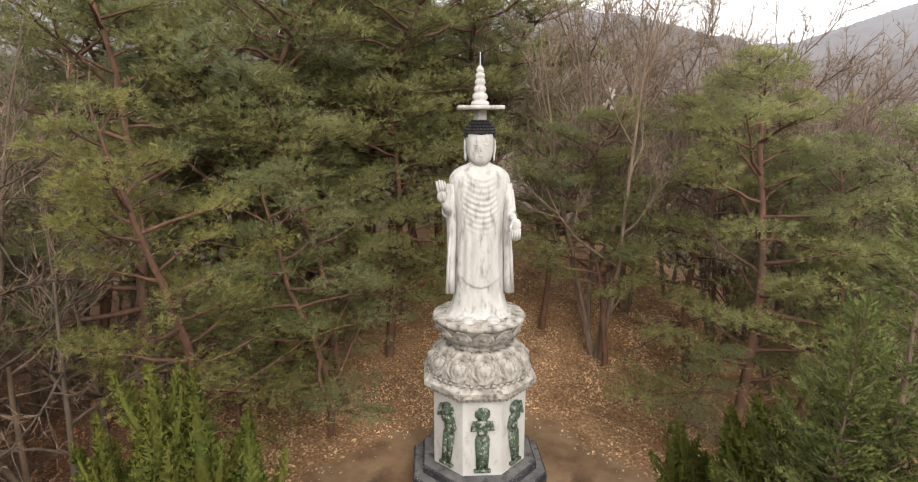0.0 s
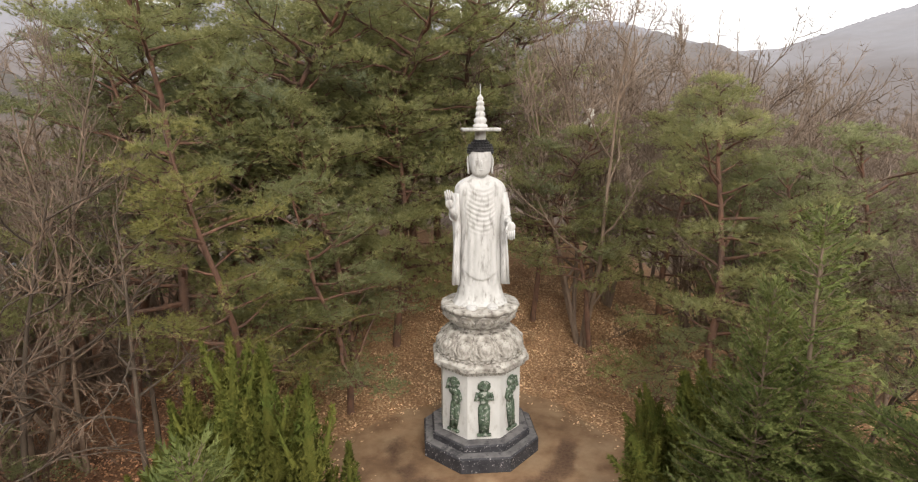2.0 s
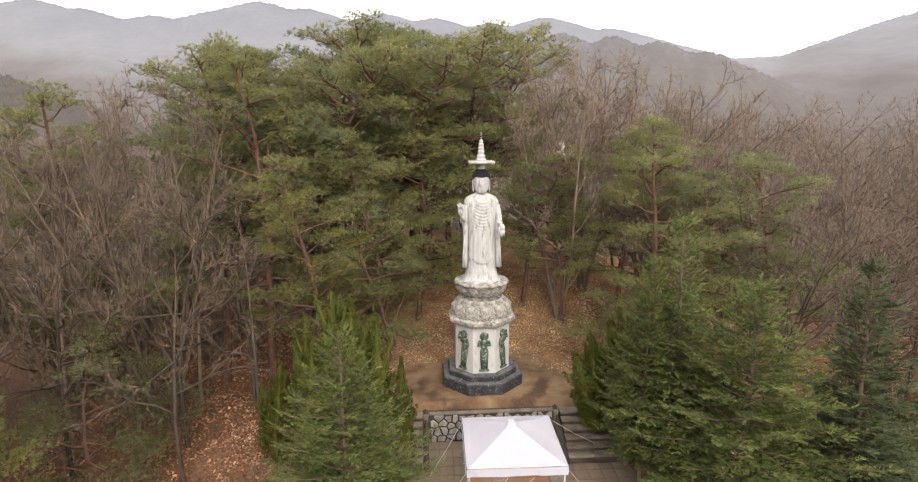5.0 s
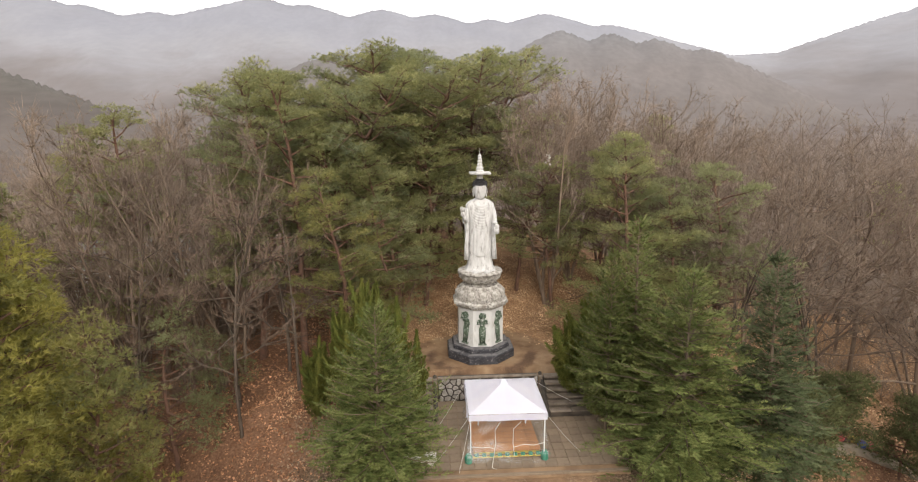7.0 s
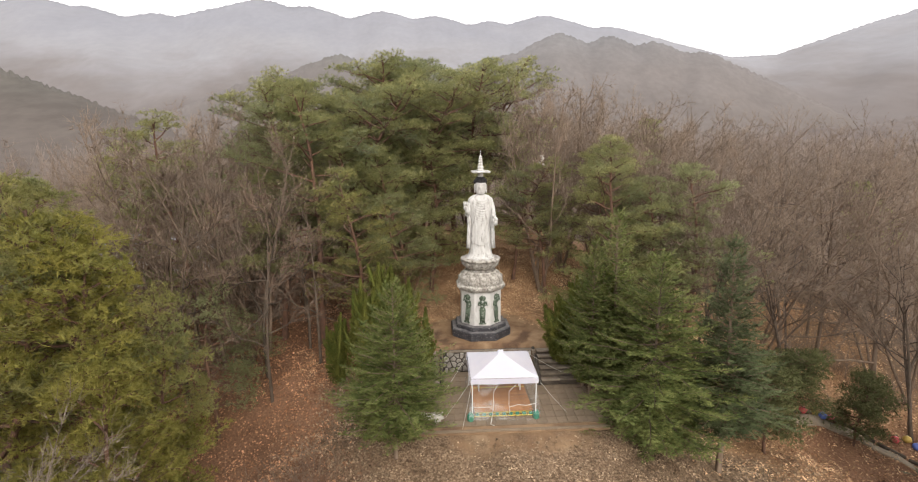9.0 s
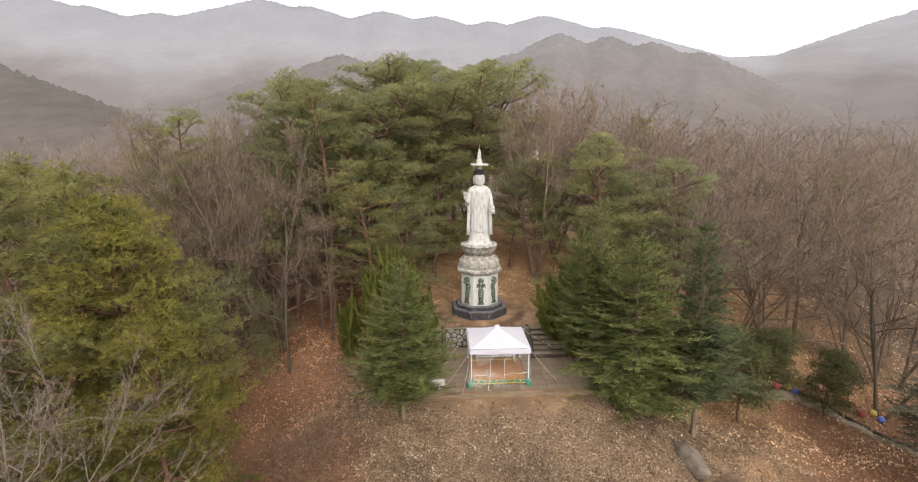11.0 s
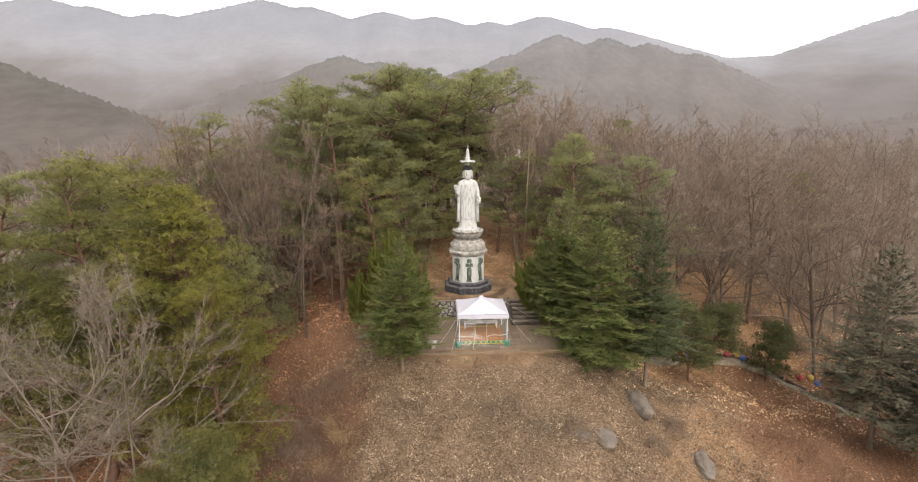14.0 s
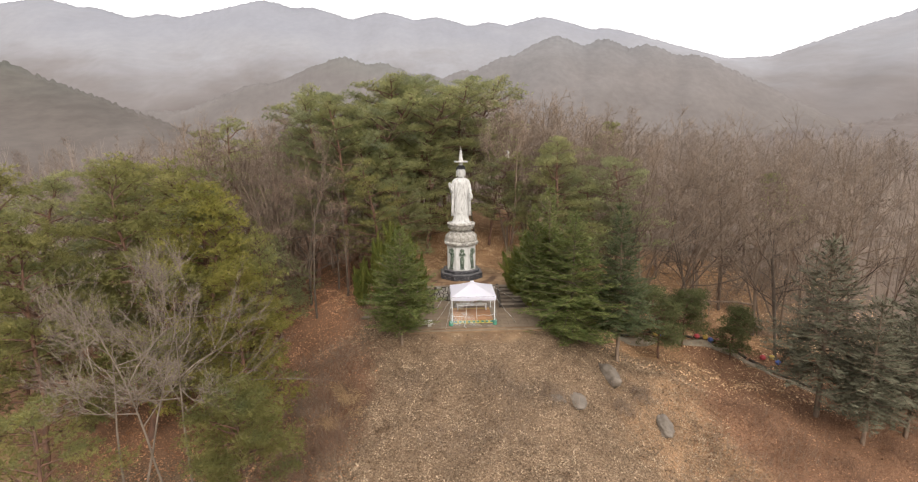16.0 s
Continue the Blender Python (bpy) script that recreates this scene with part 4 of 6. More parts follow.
firs = [(FIR_A, -3.85, -9.5, 6.0, 0.2, 0.8), (FIR_B, 6.4, -5.0, 8.1, 1.3, 0.82), (FIR_C, 7.6, -7.4, 6.6, 2.0, 0.86), (FIR_D, 10.9, -7.35, 7.2, 3.1, 0.85), (FIR_A, 5.2, -5.4, 6.9, 4.0, 0.5)]
for mesh, x, y, top, turn, wide in firs:
    plant("fir_tree", mesh, x, y, (top - h1(x, y)) / top_of(mesh), turn, "dense dark green fir beside the paved court", "fir tree", "firs by the court", wide)
for x, y, top, turn in ((25.0, -7.7, 4.4, 0.5), (26.8, -10.0, 1.0, 1.9), (30.4, -9.0, 0.8, 3.0), (33.0, -5.0, 1.6, 4.0)):
    plant("spruce_tree", FIR_S, x, y, (top - h1(x, y)) / 9.0, turn, "thin blue-grey spruce on the leafy slope", "spruce tree", "spruces by the path", 0.95)

# junipers on the terrace
JUN_A = juniper_meshes("juniper_a", 31, 5.2, 0.62, 5, M["juniper"])
JUN_B = juniper_meshes("juniper_b", 32, 4.4, 0.95, 7, M["juniper"])
JUN_T = juniper_meshes("juniper_t", 34, 4.2, 0.22, 3, M["juniper"], 0.05, 0.8)
for mesh, x, y, top, turn, wide, tall in ((JUN_A, -4.9, -5.2, 5.5, 0.4, 0.95, 5.2), (JUN_B, -5.7, -5.2, 4.7, 2.0, 0.75, 4.4), (JUN_T, -4.3, -5.3, 5.3, 3.3, 0.9, 4.2), (JUN_T, -3.65, -5.4, 4.7, 1.3, 0.85, 4.2), (JUN_T, -2.75, -5.3, 3.3, 5.3, 0.8, 4.2),
                                          (JUN_B, 5.5, -3.3, 4.6, 1.0, 1.0, 4.4), (JUN_A, 6.3, -2.6, 4.6, 2.6, 1.2, 5.2), (JUN_B, 5.0, -2.4, 3.2, 0.2, 0.85, 4.4), (JUN_B, 5.2, -3.9, 3.4, 3.2, 0.8, 4.4), (JUN_T, 4.9, -3.4, 2.6, 2.2, 1.2, 4.2), (JUN_T, 4.5, -3.1, 3.5, 0.7, 1.1, 4.2), (JUN_T, 3.7, -3.2, 2.0, 4.1, 1.1, 4.2), (JUN_A, 5.0, -4.4, 5.3, 3.3, 0.9, 5.2), (JUN_B, -7.2, -4.6, 2.8, 4.0, 0.9, 4.4)):
    plant("juniper", mesh, x, y, (top - h1(x, y)) / tall, turn, "bright green flame-shaped juniper on the terrace edge", "juniper", "junipers by the terrace", wide, 0.0, (0.0, (-0.45 if mesh is JUN_T else -0.2) if x > 0 else 0.0))
CLIP = pine_meshes("clipped", 8, 4.2, 0.30, 1.5, 36, 0.13, M["dark_evergreen"], 0.4, 1, 8, 0.075, 1.15, 1.9)
for x, y, s, turn, wide in ((15.3, -3.5, 1.3, 0.0, 1.05), (18.2, 0.1, 1.15, 2.0, 1.1), (22.0, -0.75, 0.98, 4.0, 1.1)):
    plant("clipped_tree", CLIP, x, y, s, turn, "small dark evergreen with a round head on a bare stem", "tree", "evergreens by the path", wide)

# leafless trees
BARE = [bare_meshes("bare_a", 41, 13.0, 0.26, 0.52, 9, M["twig"], M["bark"], 1, 0.06, 0.9, False, 0.2, 0.8, 0.16),
        bare_meshes("bare_b", 42, 11.5, 0.22, 0.56, 9, M["twig"], M["bark"], 1, 0.04, 0.9, False, 0.1, 0.7, 0.18),
        bare_meshes("bare_c", 43, 12.5, 0.24, 0.36, 7, M["twig"], M["bark"], 2, 0.12, 0.9, False, 0.3, 0.9, 0.14),
        bare_meshes("bare_d", 44, 10.0, 0.28, 0.58, 8, M["twig"], M["bark"], 2, 0.03, 0.9, False, 0.1, 0.7, 0.18)]
BARE_TALL = [top_of(m) for m in BARE]
PALE = bare_meshes("bare_pale", 45, 14.0, 0.58, 0.46, 17, M["pale_twig"], M["pale_twig"], 2, 0.03, 0.58, False, -0.25, 0.5, 0.28)
THIN = [bare_meshes("bare_far_a", 46, 12.0, 0.26, 0.46, 2, M["twig"], M["bark"], 1, 0.10, 1.7, True),
        bare_meshes("bare_far_b", 47, 11.0, 0.24, 0.48, 2, M["twig"], M["bark"], 1, 0.08, 1.7, True)]
GREY = bare_meshes("bare_grey", 50, 9.0, 0.34, 0.52, 6, M["grey_twig"], M["dark_bark"], 1, 0.03, 0.75, False, 0.0, 0.75, 0.2)
OAK = bare_meshes("bare_oak", 49, 12.0, 0.30, 0.44, 8, M["twig"], M["dark_bark"], 3, 0.10, 0.9, False, 0.35, 0.95, 0.14)
FAN = bare_meshes("bare_fan", 48, 13.0, 0.16, 0.30, 9, M["twig"], M["bark"], 5, 0.20, 0.9)
FAN_TALL, OAK_TALL, GREY_TALL = top_of(FAN), top_of(OAK), top_of(GREY)


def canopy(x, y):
    """Height cap fitted to the camera's skyline: highest behind the pines, lower either side."""
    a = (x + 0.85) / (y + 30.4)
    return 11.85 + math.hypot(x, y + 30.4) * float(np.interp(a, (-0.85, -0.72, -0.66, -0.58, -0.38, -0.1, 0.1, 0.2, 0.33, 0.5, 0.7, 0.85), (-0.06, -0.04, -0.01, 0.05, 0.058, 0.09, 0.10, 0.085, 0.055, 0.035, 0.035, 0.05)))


BARE_LABEL = "leafless grey-brown tree with fine upswept twigs"
placed = [(x, y, 2.2) for _, x, y, *_ in pines + left_pines + firs] + [(-8.2, -6.0, 1.5)]
known = [  # which, x, y, top height, turn
    (0, 5.2, 24.0, 18.4, 1.0), (1, 13.0, 4.8, 11.2, 2.2), (0, 24.5, 7.4, 12.4, 0.7), (2, 28.3, 3.4, 7.4, 3.0),
    (0, 26.2, 11.5, 9.0, 4.0), (1, -18.6, 4.0, 13.3, 1.3), (0, -14.6, 0.4, 9.8, 2.6), 
    (0, -15.2, 0.2, 13.0, 0.3), (0, -16.6, 6.2, 14.8, 3.1), (2, -20.6, 11.0, 15.6, 1.1), (0, -20.2, 4.6, 13.6, 2.2), (2, -12.6, 0.8, 11.6, 4.2), (1, -23.0, 0.5, 11.6, 4.0), (0, 6.6, 15.0, 16.6, 0.2), (2, 9.2, 13.4, 15.8, 1.2), (0, 12.2, 15.0, 15.4, 2.9), (1, 14.8, 12.0, 14.6, 4.1), (2, 8.0, 19.0, 16.8, 5.2), (0, 18.4, 14.0, 14.8, 0.7), (1, 3.4, 17.0, 16.6, 3.3), (1, 16.0, 4.6, 8.6, 3.7), (3, 19.5, 6.0, 7.6, 5.5),
]
for which, x, y, top, turn in known:
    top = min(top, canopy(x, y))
    plant("bare_tree", BARE[which], x, y, (top - h1(x, y)) / BARE_TALL[which], turn, BARE_LABEL, "tree", "leafless trees near the statue")
    placed.append((x, y, 1.8))
for x, y, top, turn in ((4.4, 6.6, 15.0, 0.4), (6.4, 10.0, 15.2, 2.0), (9.6, 8.6, 12.5, 3.6), (14.6, 7.4, 12.0, 1.2), (-17.0, 8.0, 13.6, 5.0), (-13.4, -0.4, 13.0, 1.9), (-18.8, 1.0, 13.2, 3.0)):
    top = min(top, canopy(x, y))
    plant("bare_tree", FAN, x, y, (top - h1(x, y)) / FAN_TALL, turn, "leafless tree with a fan of slender upright stems", "tree", "many-stemmed leafless trees")
    placed.append((x, y, 2.0))
for x, y, top, turn, wide in ((26.6, 0.6, 6.6, 0.4, 1.25), (21.0, 5.2, 7.6, 2.2, 1.1), (13.6, 3.0, 8.4, 4.0, 1.15)):
    plant("bare_tree", OAK, x, y, (top - h1(x, y)) / OAK_TALL, turn, "leafless tree with thick dark forking trunks beside the footpath", "tree", "thick-stemmed leafless trees", wide)
    placed.append((x, y, 2.4))
for x, y, top, turn in ((-8.8, -2.2, 9.4, 4.4), (-10.6, -5.0, 8.4, 3.9), (-11.6, -2.6, 10.4, 2.6), (-15.6, -3.6, 9.0, 1.9), (-10.2, 0.8, 9.6, 5.2)):
    plant("bare_tree", GREY, x, y, (top - h1(x, y)) / GREY_TALL, turn, "leafless tree with crooked grey branches over brown leaves", "tree", "crooked leafless trees")
    placed.append((x, y, 2.0))
PALE_TALL = top_of(PALE)
for x, y, top, turn in ((-12.4, -22.2, 8.3, 0.6), (-15.2, -21.0, 7.2, 2.7)):
    plant("bare_tree", PALE, x, y, (top - h1(x, y)) / PALE_TALL, turn, "spreading leafless tree with pale grey branches", "tree", "pale leafless trees")
    placed.append((x, y, 2.0))


def free(x, y, gap):
    if -9.0 < x < 21 and y < 4.2 and not (x > 12.5 and y > 2.5):
        return False
    if y < -5 and -10.5 < x < 30 or y < -11:
        return False
    if abs(x) < 4.5 and y < 6:
        return False
    if 18 < x < 34 and y < 1.5 and y > -14:
        return False
    if -17 < x < -8 and y < 2.5:
        return False
    if -38 < x < -24 and 14 < y < 30:
        return False
    return all((x - a) ** 2 + (y - b) ** 2 > (gap if c < 2 else max(gap, c)) ** 2 for a, b, c in placed)


for x0, x1, y0, y1, want, lo, hi in ((-34, -8, -7, 20, 28, 11.5, 15.5), (-16, 13, 6, 36, 32, 11.5, 14.5), (12, 42, 3, 26, 36, 12.0, 16.5)):
    tries, near = 0, 0
    while near < want and tries < 3000:
        tries += 1
        x, y = rnd.uniform(x0, x1), rnd.uniform(y0, y1)
        if not free(x, y, 2.1):
            continue
        i = rnd.randrange(4)
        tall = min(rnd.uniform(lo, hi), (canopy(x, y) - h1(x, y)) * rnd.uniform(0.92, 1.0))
        if tall < 5:
            continue
        plant("bare_tree", BARE[i], x, y, tall / BARE_TALL[i], rnd.uniform(0, 6.28), BARE_LABEL, "tree", "leafless woodland trees", rnd.uniform(0.85, 1.15), 0.05,
              (rnd.gauss(0, 0.06), rnd.gauss(0, 0.06)))
        placed.append((x, y, 1.8))
        near += 1
def plain_data(me):
    v = np.empty(len(me.vertices) * 3, np.float32)
    me.vertices.foreach_get("co", v)
    f = np.empty(len(me.loops), np.int32)
    me.loops.foreach_get("vertex_index", f)
    return v.reshape(-1, 3), f.reshape(-1, 3)


def thin_wood():
    """The wood behind and beside the hilltop: trees too many to tell apart, joined."""
    V, F, n0 = [], [], 0
    sets = []
    for trunk, twigs in THIN:
        a, b = plain_data(trunk), plain_data(twigs)
        sets.append((np.concatenate([a[0], b[0]]), np.concatenate([a[1], b[1] + len(a[0])])))
    for count, gap, lo, hi, spot in ((46, 1.7, 11, 17, lambda: (rnd.uniform(10, 54), rnd.uniform(12, 44))),
                                     (95, 2.8, 10, 15, lambda: (rnd.uniform(-60, 60), rnd.uniform(34, 62))),
                                     (30, 2.8, 9, 14, lambda: (rnd.uniform(36, 66), rnd.uniform(-10, 36))),
                                     (30, 2.8, 9, 14, lambda: (rnd.uniform(-64, -33), rnd.uniform(-10, 36)))):
        done, tries = 0, 0
        while done < count and tries < 4000:
            tries += 1
            x, y = spot()
            if not free(x, y, gap):
                continue
            v, f = sets[rnd.randrange(2)]
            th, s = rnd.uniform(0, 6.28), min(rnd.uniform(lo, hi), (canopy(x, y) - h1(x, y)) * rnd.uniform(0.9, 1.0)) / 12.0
            if s < 0.4:
                continue
            w = s * rnd.uniform(0.85, 1.2)
            c, d = math.cos(th) * w, math.sin(th) * w
            V.append(np.stack([v[:, 0] * c - v[:, 1] * d + x, v[:, 0] * d + v[:, 1] * c + y, v[:, 2] * s + h1(x, y)], -1))
            F.append(f + n0)
            n0 += len(v)
            placed.append((x, y, 1.6))
            done += 1
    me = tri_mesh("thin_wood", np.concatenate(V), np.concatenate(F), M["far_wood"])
    tagged(put("thin_wood", me), "thin leafless brown wood behind the hilltop", "woods", "", "stuff")


thin_wood()


def joined_woods():
    """The woods beyond those that can be counted, as one sheet of leafless trees."""
    rng = np.random.default_rng(17)
    V, F, n0 = [], [], 0
    sets = []
    for me in (EDGE[0], EDGE[1]):
        v = np.empty(len(me.vertices) * 3, np.float32)
        me.vertices.foreach_get("co", v)
        f = np.empty(len(me.loops), np.int32)
        me.loops.foreach_get("vertex_index", f)
        sets.append((v.reshape(-1, 3), f.reshape(-1, 3)))
    for _ in range(600):
        a, r = rng.uniform(-1.08, 1.08), 56 + 90 * rng.random() ** 0.8
        x, y = r * math.sin(a) * 1.1, r * math.cos(a) - 4
        v, f = sets[rng.integers(2)]
        th, s = rng.uniform(0, 6.28), rng.uniform(0.55, 1.2) * (1 + 0.25 * math.sin(a * 9 + r * 0.05))
        w = rng.uniform(0.85, 1.2) * s
        c, d = math.cos(th) * w, math.sin(th) * w
        V.append(np.stack([v[:, 0] * c - v[:, 1] * d + x, v[:, 0] * d + v[:, 1] * c + y, v[:, 2] * s + h1(x, y)], -1))
        F.append(f + n0)
        n0 += len(v)
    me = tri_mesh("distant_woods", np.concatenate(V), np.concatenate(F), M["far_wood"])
    tagged(put("distant_woods", me), "leafless brown woods on the rising ground", "woods", "", "stuff")


def edge_mesh(name, seed, stems):
    """Trunk and twigs of one far tree in a single light mesh."""
    rng = np.random.default_rng(seed)
    A, B, R = [], [], []
    for s in range(stems):
        lean = rng.normal(0, 0.12, 2)
        top = np.array([lean[0] * 10, lean[1] * 10, rng.uniform(9.5, 12)])
        A.append(np.zeros((1, 3)))
        B.append(top[None])
        R.append(np.array([0.14]))
        n = 26
        q = rng.uniform(0.25, 0.9, n)
        p = top * q[:, None]
        th = rng.uniform(0, 6.28, n)
        e = p + np.stack([np.cos(th), np.sin(th), rng.uniform(0.5, 1.5, n)], -1) * (rng.uniform(1.0, 2.3, n) * (1.25 - q))[:, None]
        A.append(p)
        B.append(e)
        R.append(np.full(n, 0.045))
        for k in range(3):
            w = rng.uniform(0.25, 1.0, n)[:, None]
            o = p + (e - p) * w
            A.append(o)
            B.append(o + unit(e - p + rng.normal(0, 0.8, (n, 3))) * rng.uniform(0.6, 1.3, n)[:, None])
            R.append(np.full(n, 0.026))
    v, f = spikes(np.concatenate(A), np.concatenate(B), np.concatenate(R), rng)
    return tri_mesh(name, v, f, M["twig"])


def thicket():
    """Saplings and undergrowth that fill the wood between the trees."""
    rng = np.random.default_rng(29)
    A, B, R = [], [], []
    n = 0
    while n < 800:
        x, y = rng.uniform(-46, 58), rng.uniform(-9, 66)
        wood = (x < -9.5) or (x > 13 and y > 3) or y > 17
        if -15 < x < -9 and y < 4:
            continue
        if not wood or (y < -4 and x > -10) or (x > 14 and y < 4) or (-38 < x < -24 and 14 < y < 30 and rng.random() < 0.7):
            continue
        tall = rng.uniform(1.6, 5.5)
        base = np.array([x, y, h1(x, y) - 0.1])
        k = 15
        th = rng.uniform(0, 6.28, k)
        q = rng.uniform(0, 0.7, k)[:, None]
        top = base + np.array([rng.normal(0, 0.25), rng.normal(0, 0.25), 1.0]) * tall
        p = base + (top - base) * q
        e = p + np.stack([np.cos(th), np.sin(th), rng.uniform(0.6, 1.8, k)], -1) * (tall * rng.uniform(0.15, 0.33, k))[:, None]
        A.extend((base[None], p, p + (e - p) * 0.5, p + (e - p) * 0.7))
        B.extend((top[None], e, e + rng.normal(0, 0.3, (k, 3)), e + rng.normal(0, 0.35, (k, 3))))
        R.extend((np.array([0.03]), np.full(k, 0.017), np.full(k, 0.012), np.full(k, 0.011)))
        n += 1
    v, f = spikes(np.concatenate(A), np.concatenate(B), np.concatenate(R), rng)
    tagged(put("undergrowth", tri_mesh("undergrowth", v, f, M["twig"])), "bare brown saplings and undergrowth between the trees", "undergrowth", "", "stuff")


thicket()
EDGE = [edge_mesh("edge_tree", 81, 1), edge_mesh("edge_tree", 82, 1)]
joined_woods()
for x, y, top, turn in ((17.0, 34.0, 12.6, 0.0), (-20.0, 22.0, 12.0, 1.0), (24.0, 26.0, 8.2, 3.0), (-28.0, 6.0, 8.6, 2.0), (40.0, 22.0, 6.6, 2.5), (-38.0, 34.0, 6.0, 4.4)):
    plant("pine_tree", PINE_F, x, y, (top - h1(x, y)) / 13.0, turn, "scattered green pine among leafless trees", "pine tree", "scattered pines")


def far_woods():
    """Woods beyond counting in the valley and on the lower slopes: a spray of bare stems each."""
    rng = np.random.default_rng(8)
    n = 3400
    a = rng.uniform(-1.15, 1.15, n)
    r = 115 + 190 * rng.uniform(0, 1, n) ** 0.9
    x, y = r * np.sin(a), r * np.cos(a)
    z = height(x, y) + 0.0
    tall = rng.uniform(5, 13, n)
    A, B, R = [], [], []
    base = np.stack([x, y, z - 0.5], -1)
    A.append(base)
    B.append(base + np.stack([rng.normal(0, 0.5, n), rng.normal(0, 0.5, n), tall], -1))
    R.append(np.full(n, 0.16))
    for k in range(6):
        s = base + (B[0] - base) * rng.uniform(0.3, 0.75, n)[:, None]
        th = rng.uniform(0, 6.28, n)
        A.append(s)
        B.append(s + np.stack([np.cos(th) * 1.7, np.sin(th) * 1.7, tall * rng.uniform(0.25, 0.42, n)], -1))
        R.append(np.full(n, 0.085))
    v, f = spikes(np.concatenate(A), np.concatenate(B), np.concatenate(R), rng)
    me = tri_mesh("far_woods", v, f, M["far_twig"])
    return tagged(put("far_woods", me), "endless leafless woods in the misty valley", "woods", "", "stuff")


# paler still, with the valley's mist painted into the twig colour
M["far_twig"] = surface("mist_painted_far_twigs", (0.19, 0.15, 0.125), (0.29, 0.235, 0.20), 0.05, 1.0, 0)
far_woods()


# ---- pedestal ----
GROUND = 0.1
OCT = math.pi / 8
pedestal = thing("pedestal", pose(0, 0, 0, 0, 0, 4.5), "octagonal white stone pedestal with lotus tiers on a dark base", "pedestal")


def octagon(name, rows, material, label=""):
    bm = bmesh.new()
    lathe(bm, [(r / math.cos(OCT), z) for r, z in rows], 8, OCT)
    return part(name, bm, material, pedestal, label)


octagon("lower_base_tier", [(1.62, GROUND - 0.4), (1.65, GROUND + 0.02), (1.65, 0.50), (1.62, 0.54), (1.36, 0.56)], M["dark_stone"], "dark stone tier with flaking white specks")
octagon("upper_base_tier", [(1.40, 0.5), (1.40, 0.74), (1.37, 0.78), (1.10, 0.80)], M["dark_stone"], "dark stone tier with flaking white specks")
# thin slabs over both tiers, a lighter grey than their sides
octagon("lower_tread", [(1.36, 0.50), (1.615, 0.535), (1.60, 0.563), (1.36, 0.575)], M["tread_stone"], "lighter grey top of the dark tier")
octagon("upper_tread", [(1.08, 0.74), (1.365, 0.775), (1.35, 0.803), (1.08, 0.815)], M["tread_stone"], "lighter grey top of the dark tier")
octagon("body", [(1.13, 0.75), (1.11, 0.84), (1.11, 2.70), (1.13, 2.76)], M["white_stone"], "white painted octagonal shaft")
octagon("cornice", [(1.13, 2.72), (1.17, 2.78), (1.22, 2.80), (1.26, 2.88), (1.34, 2.90), (1.345, 3.02), (1.32, 3.05), (1.18, 3.13)], M["weathered"], "stained stone cornice")
# short carved tongues hang below the cornice on each face
bm = bmesh.new()
box(bm, 0, 0, 0, 0.095, 0.035, 0.13, 0.02)
TONGUE = bm_mesh("tongue", bm, M["weathered"])
for k in range(8):
    for i in range(8):
        put("tongue", TONGUE, pedestal, Matrix.Rotation(k * math.pi / 4, 4, 'Z') @ pose(-0.44 + 0.1257 * i, -1.245, 2.83))
bm = bmesh.new()
lathe(bm, [(1.16, 3.06), (1.22, 3.10), (1.22, 3.20), (1.17, 3.42), (1.04, 3.62), (0.88, 3.75), (0.76, 3.80), (0.70, 3.83), (0.69, 3.88), (0.73, 3.93), (0.84, 4.04), (0.95, 4.18), (1.01, 4.30), (1.06, 4.36), (1.11, 4.39), (1.115, 4.46), (1.09, 4.49), (0.98, 4.50)], 64)
part("lotus_core", bm, M["weathered"], pedestal, "weathered carved stone drum", True)


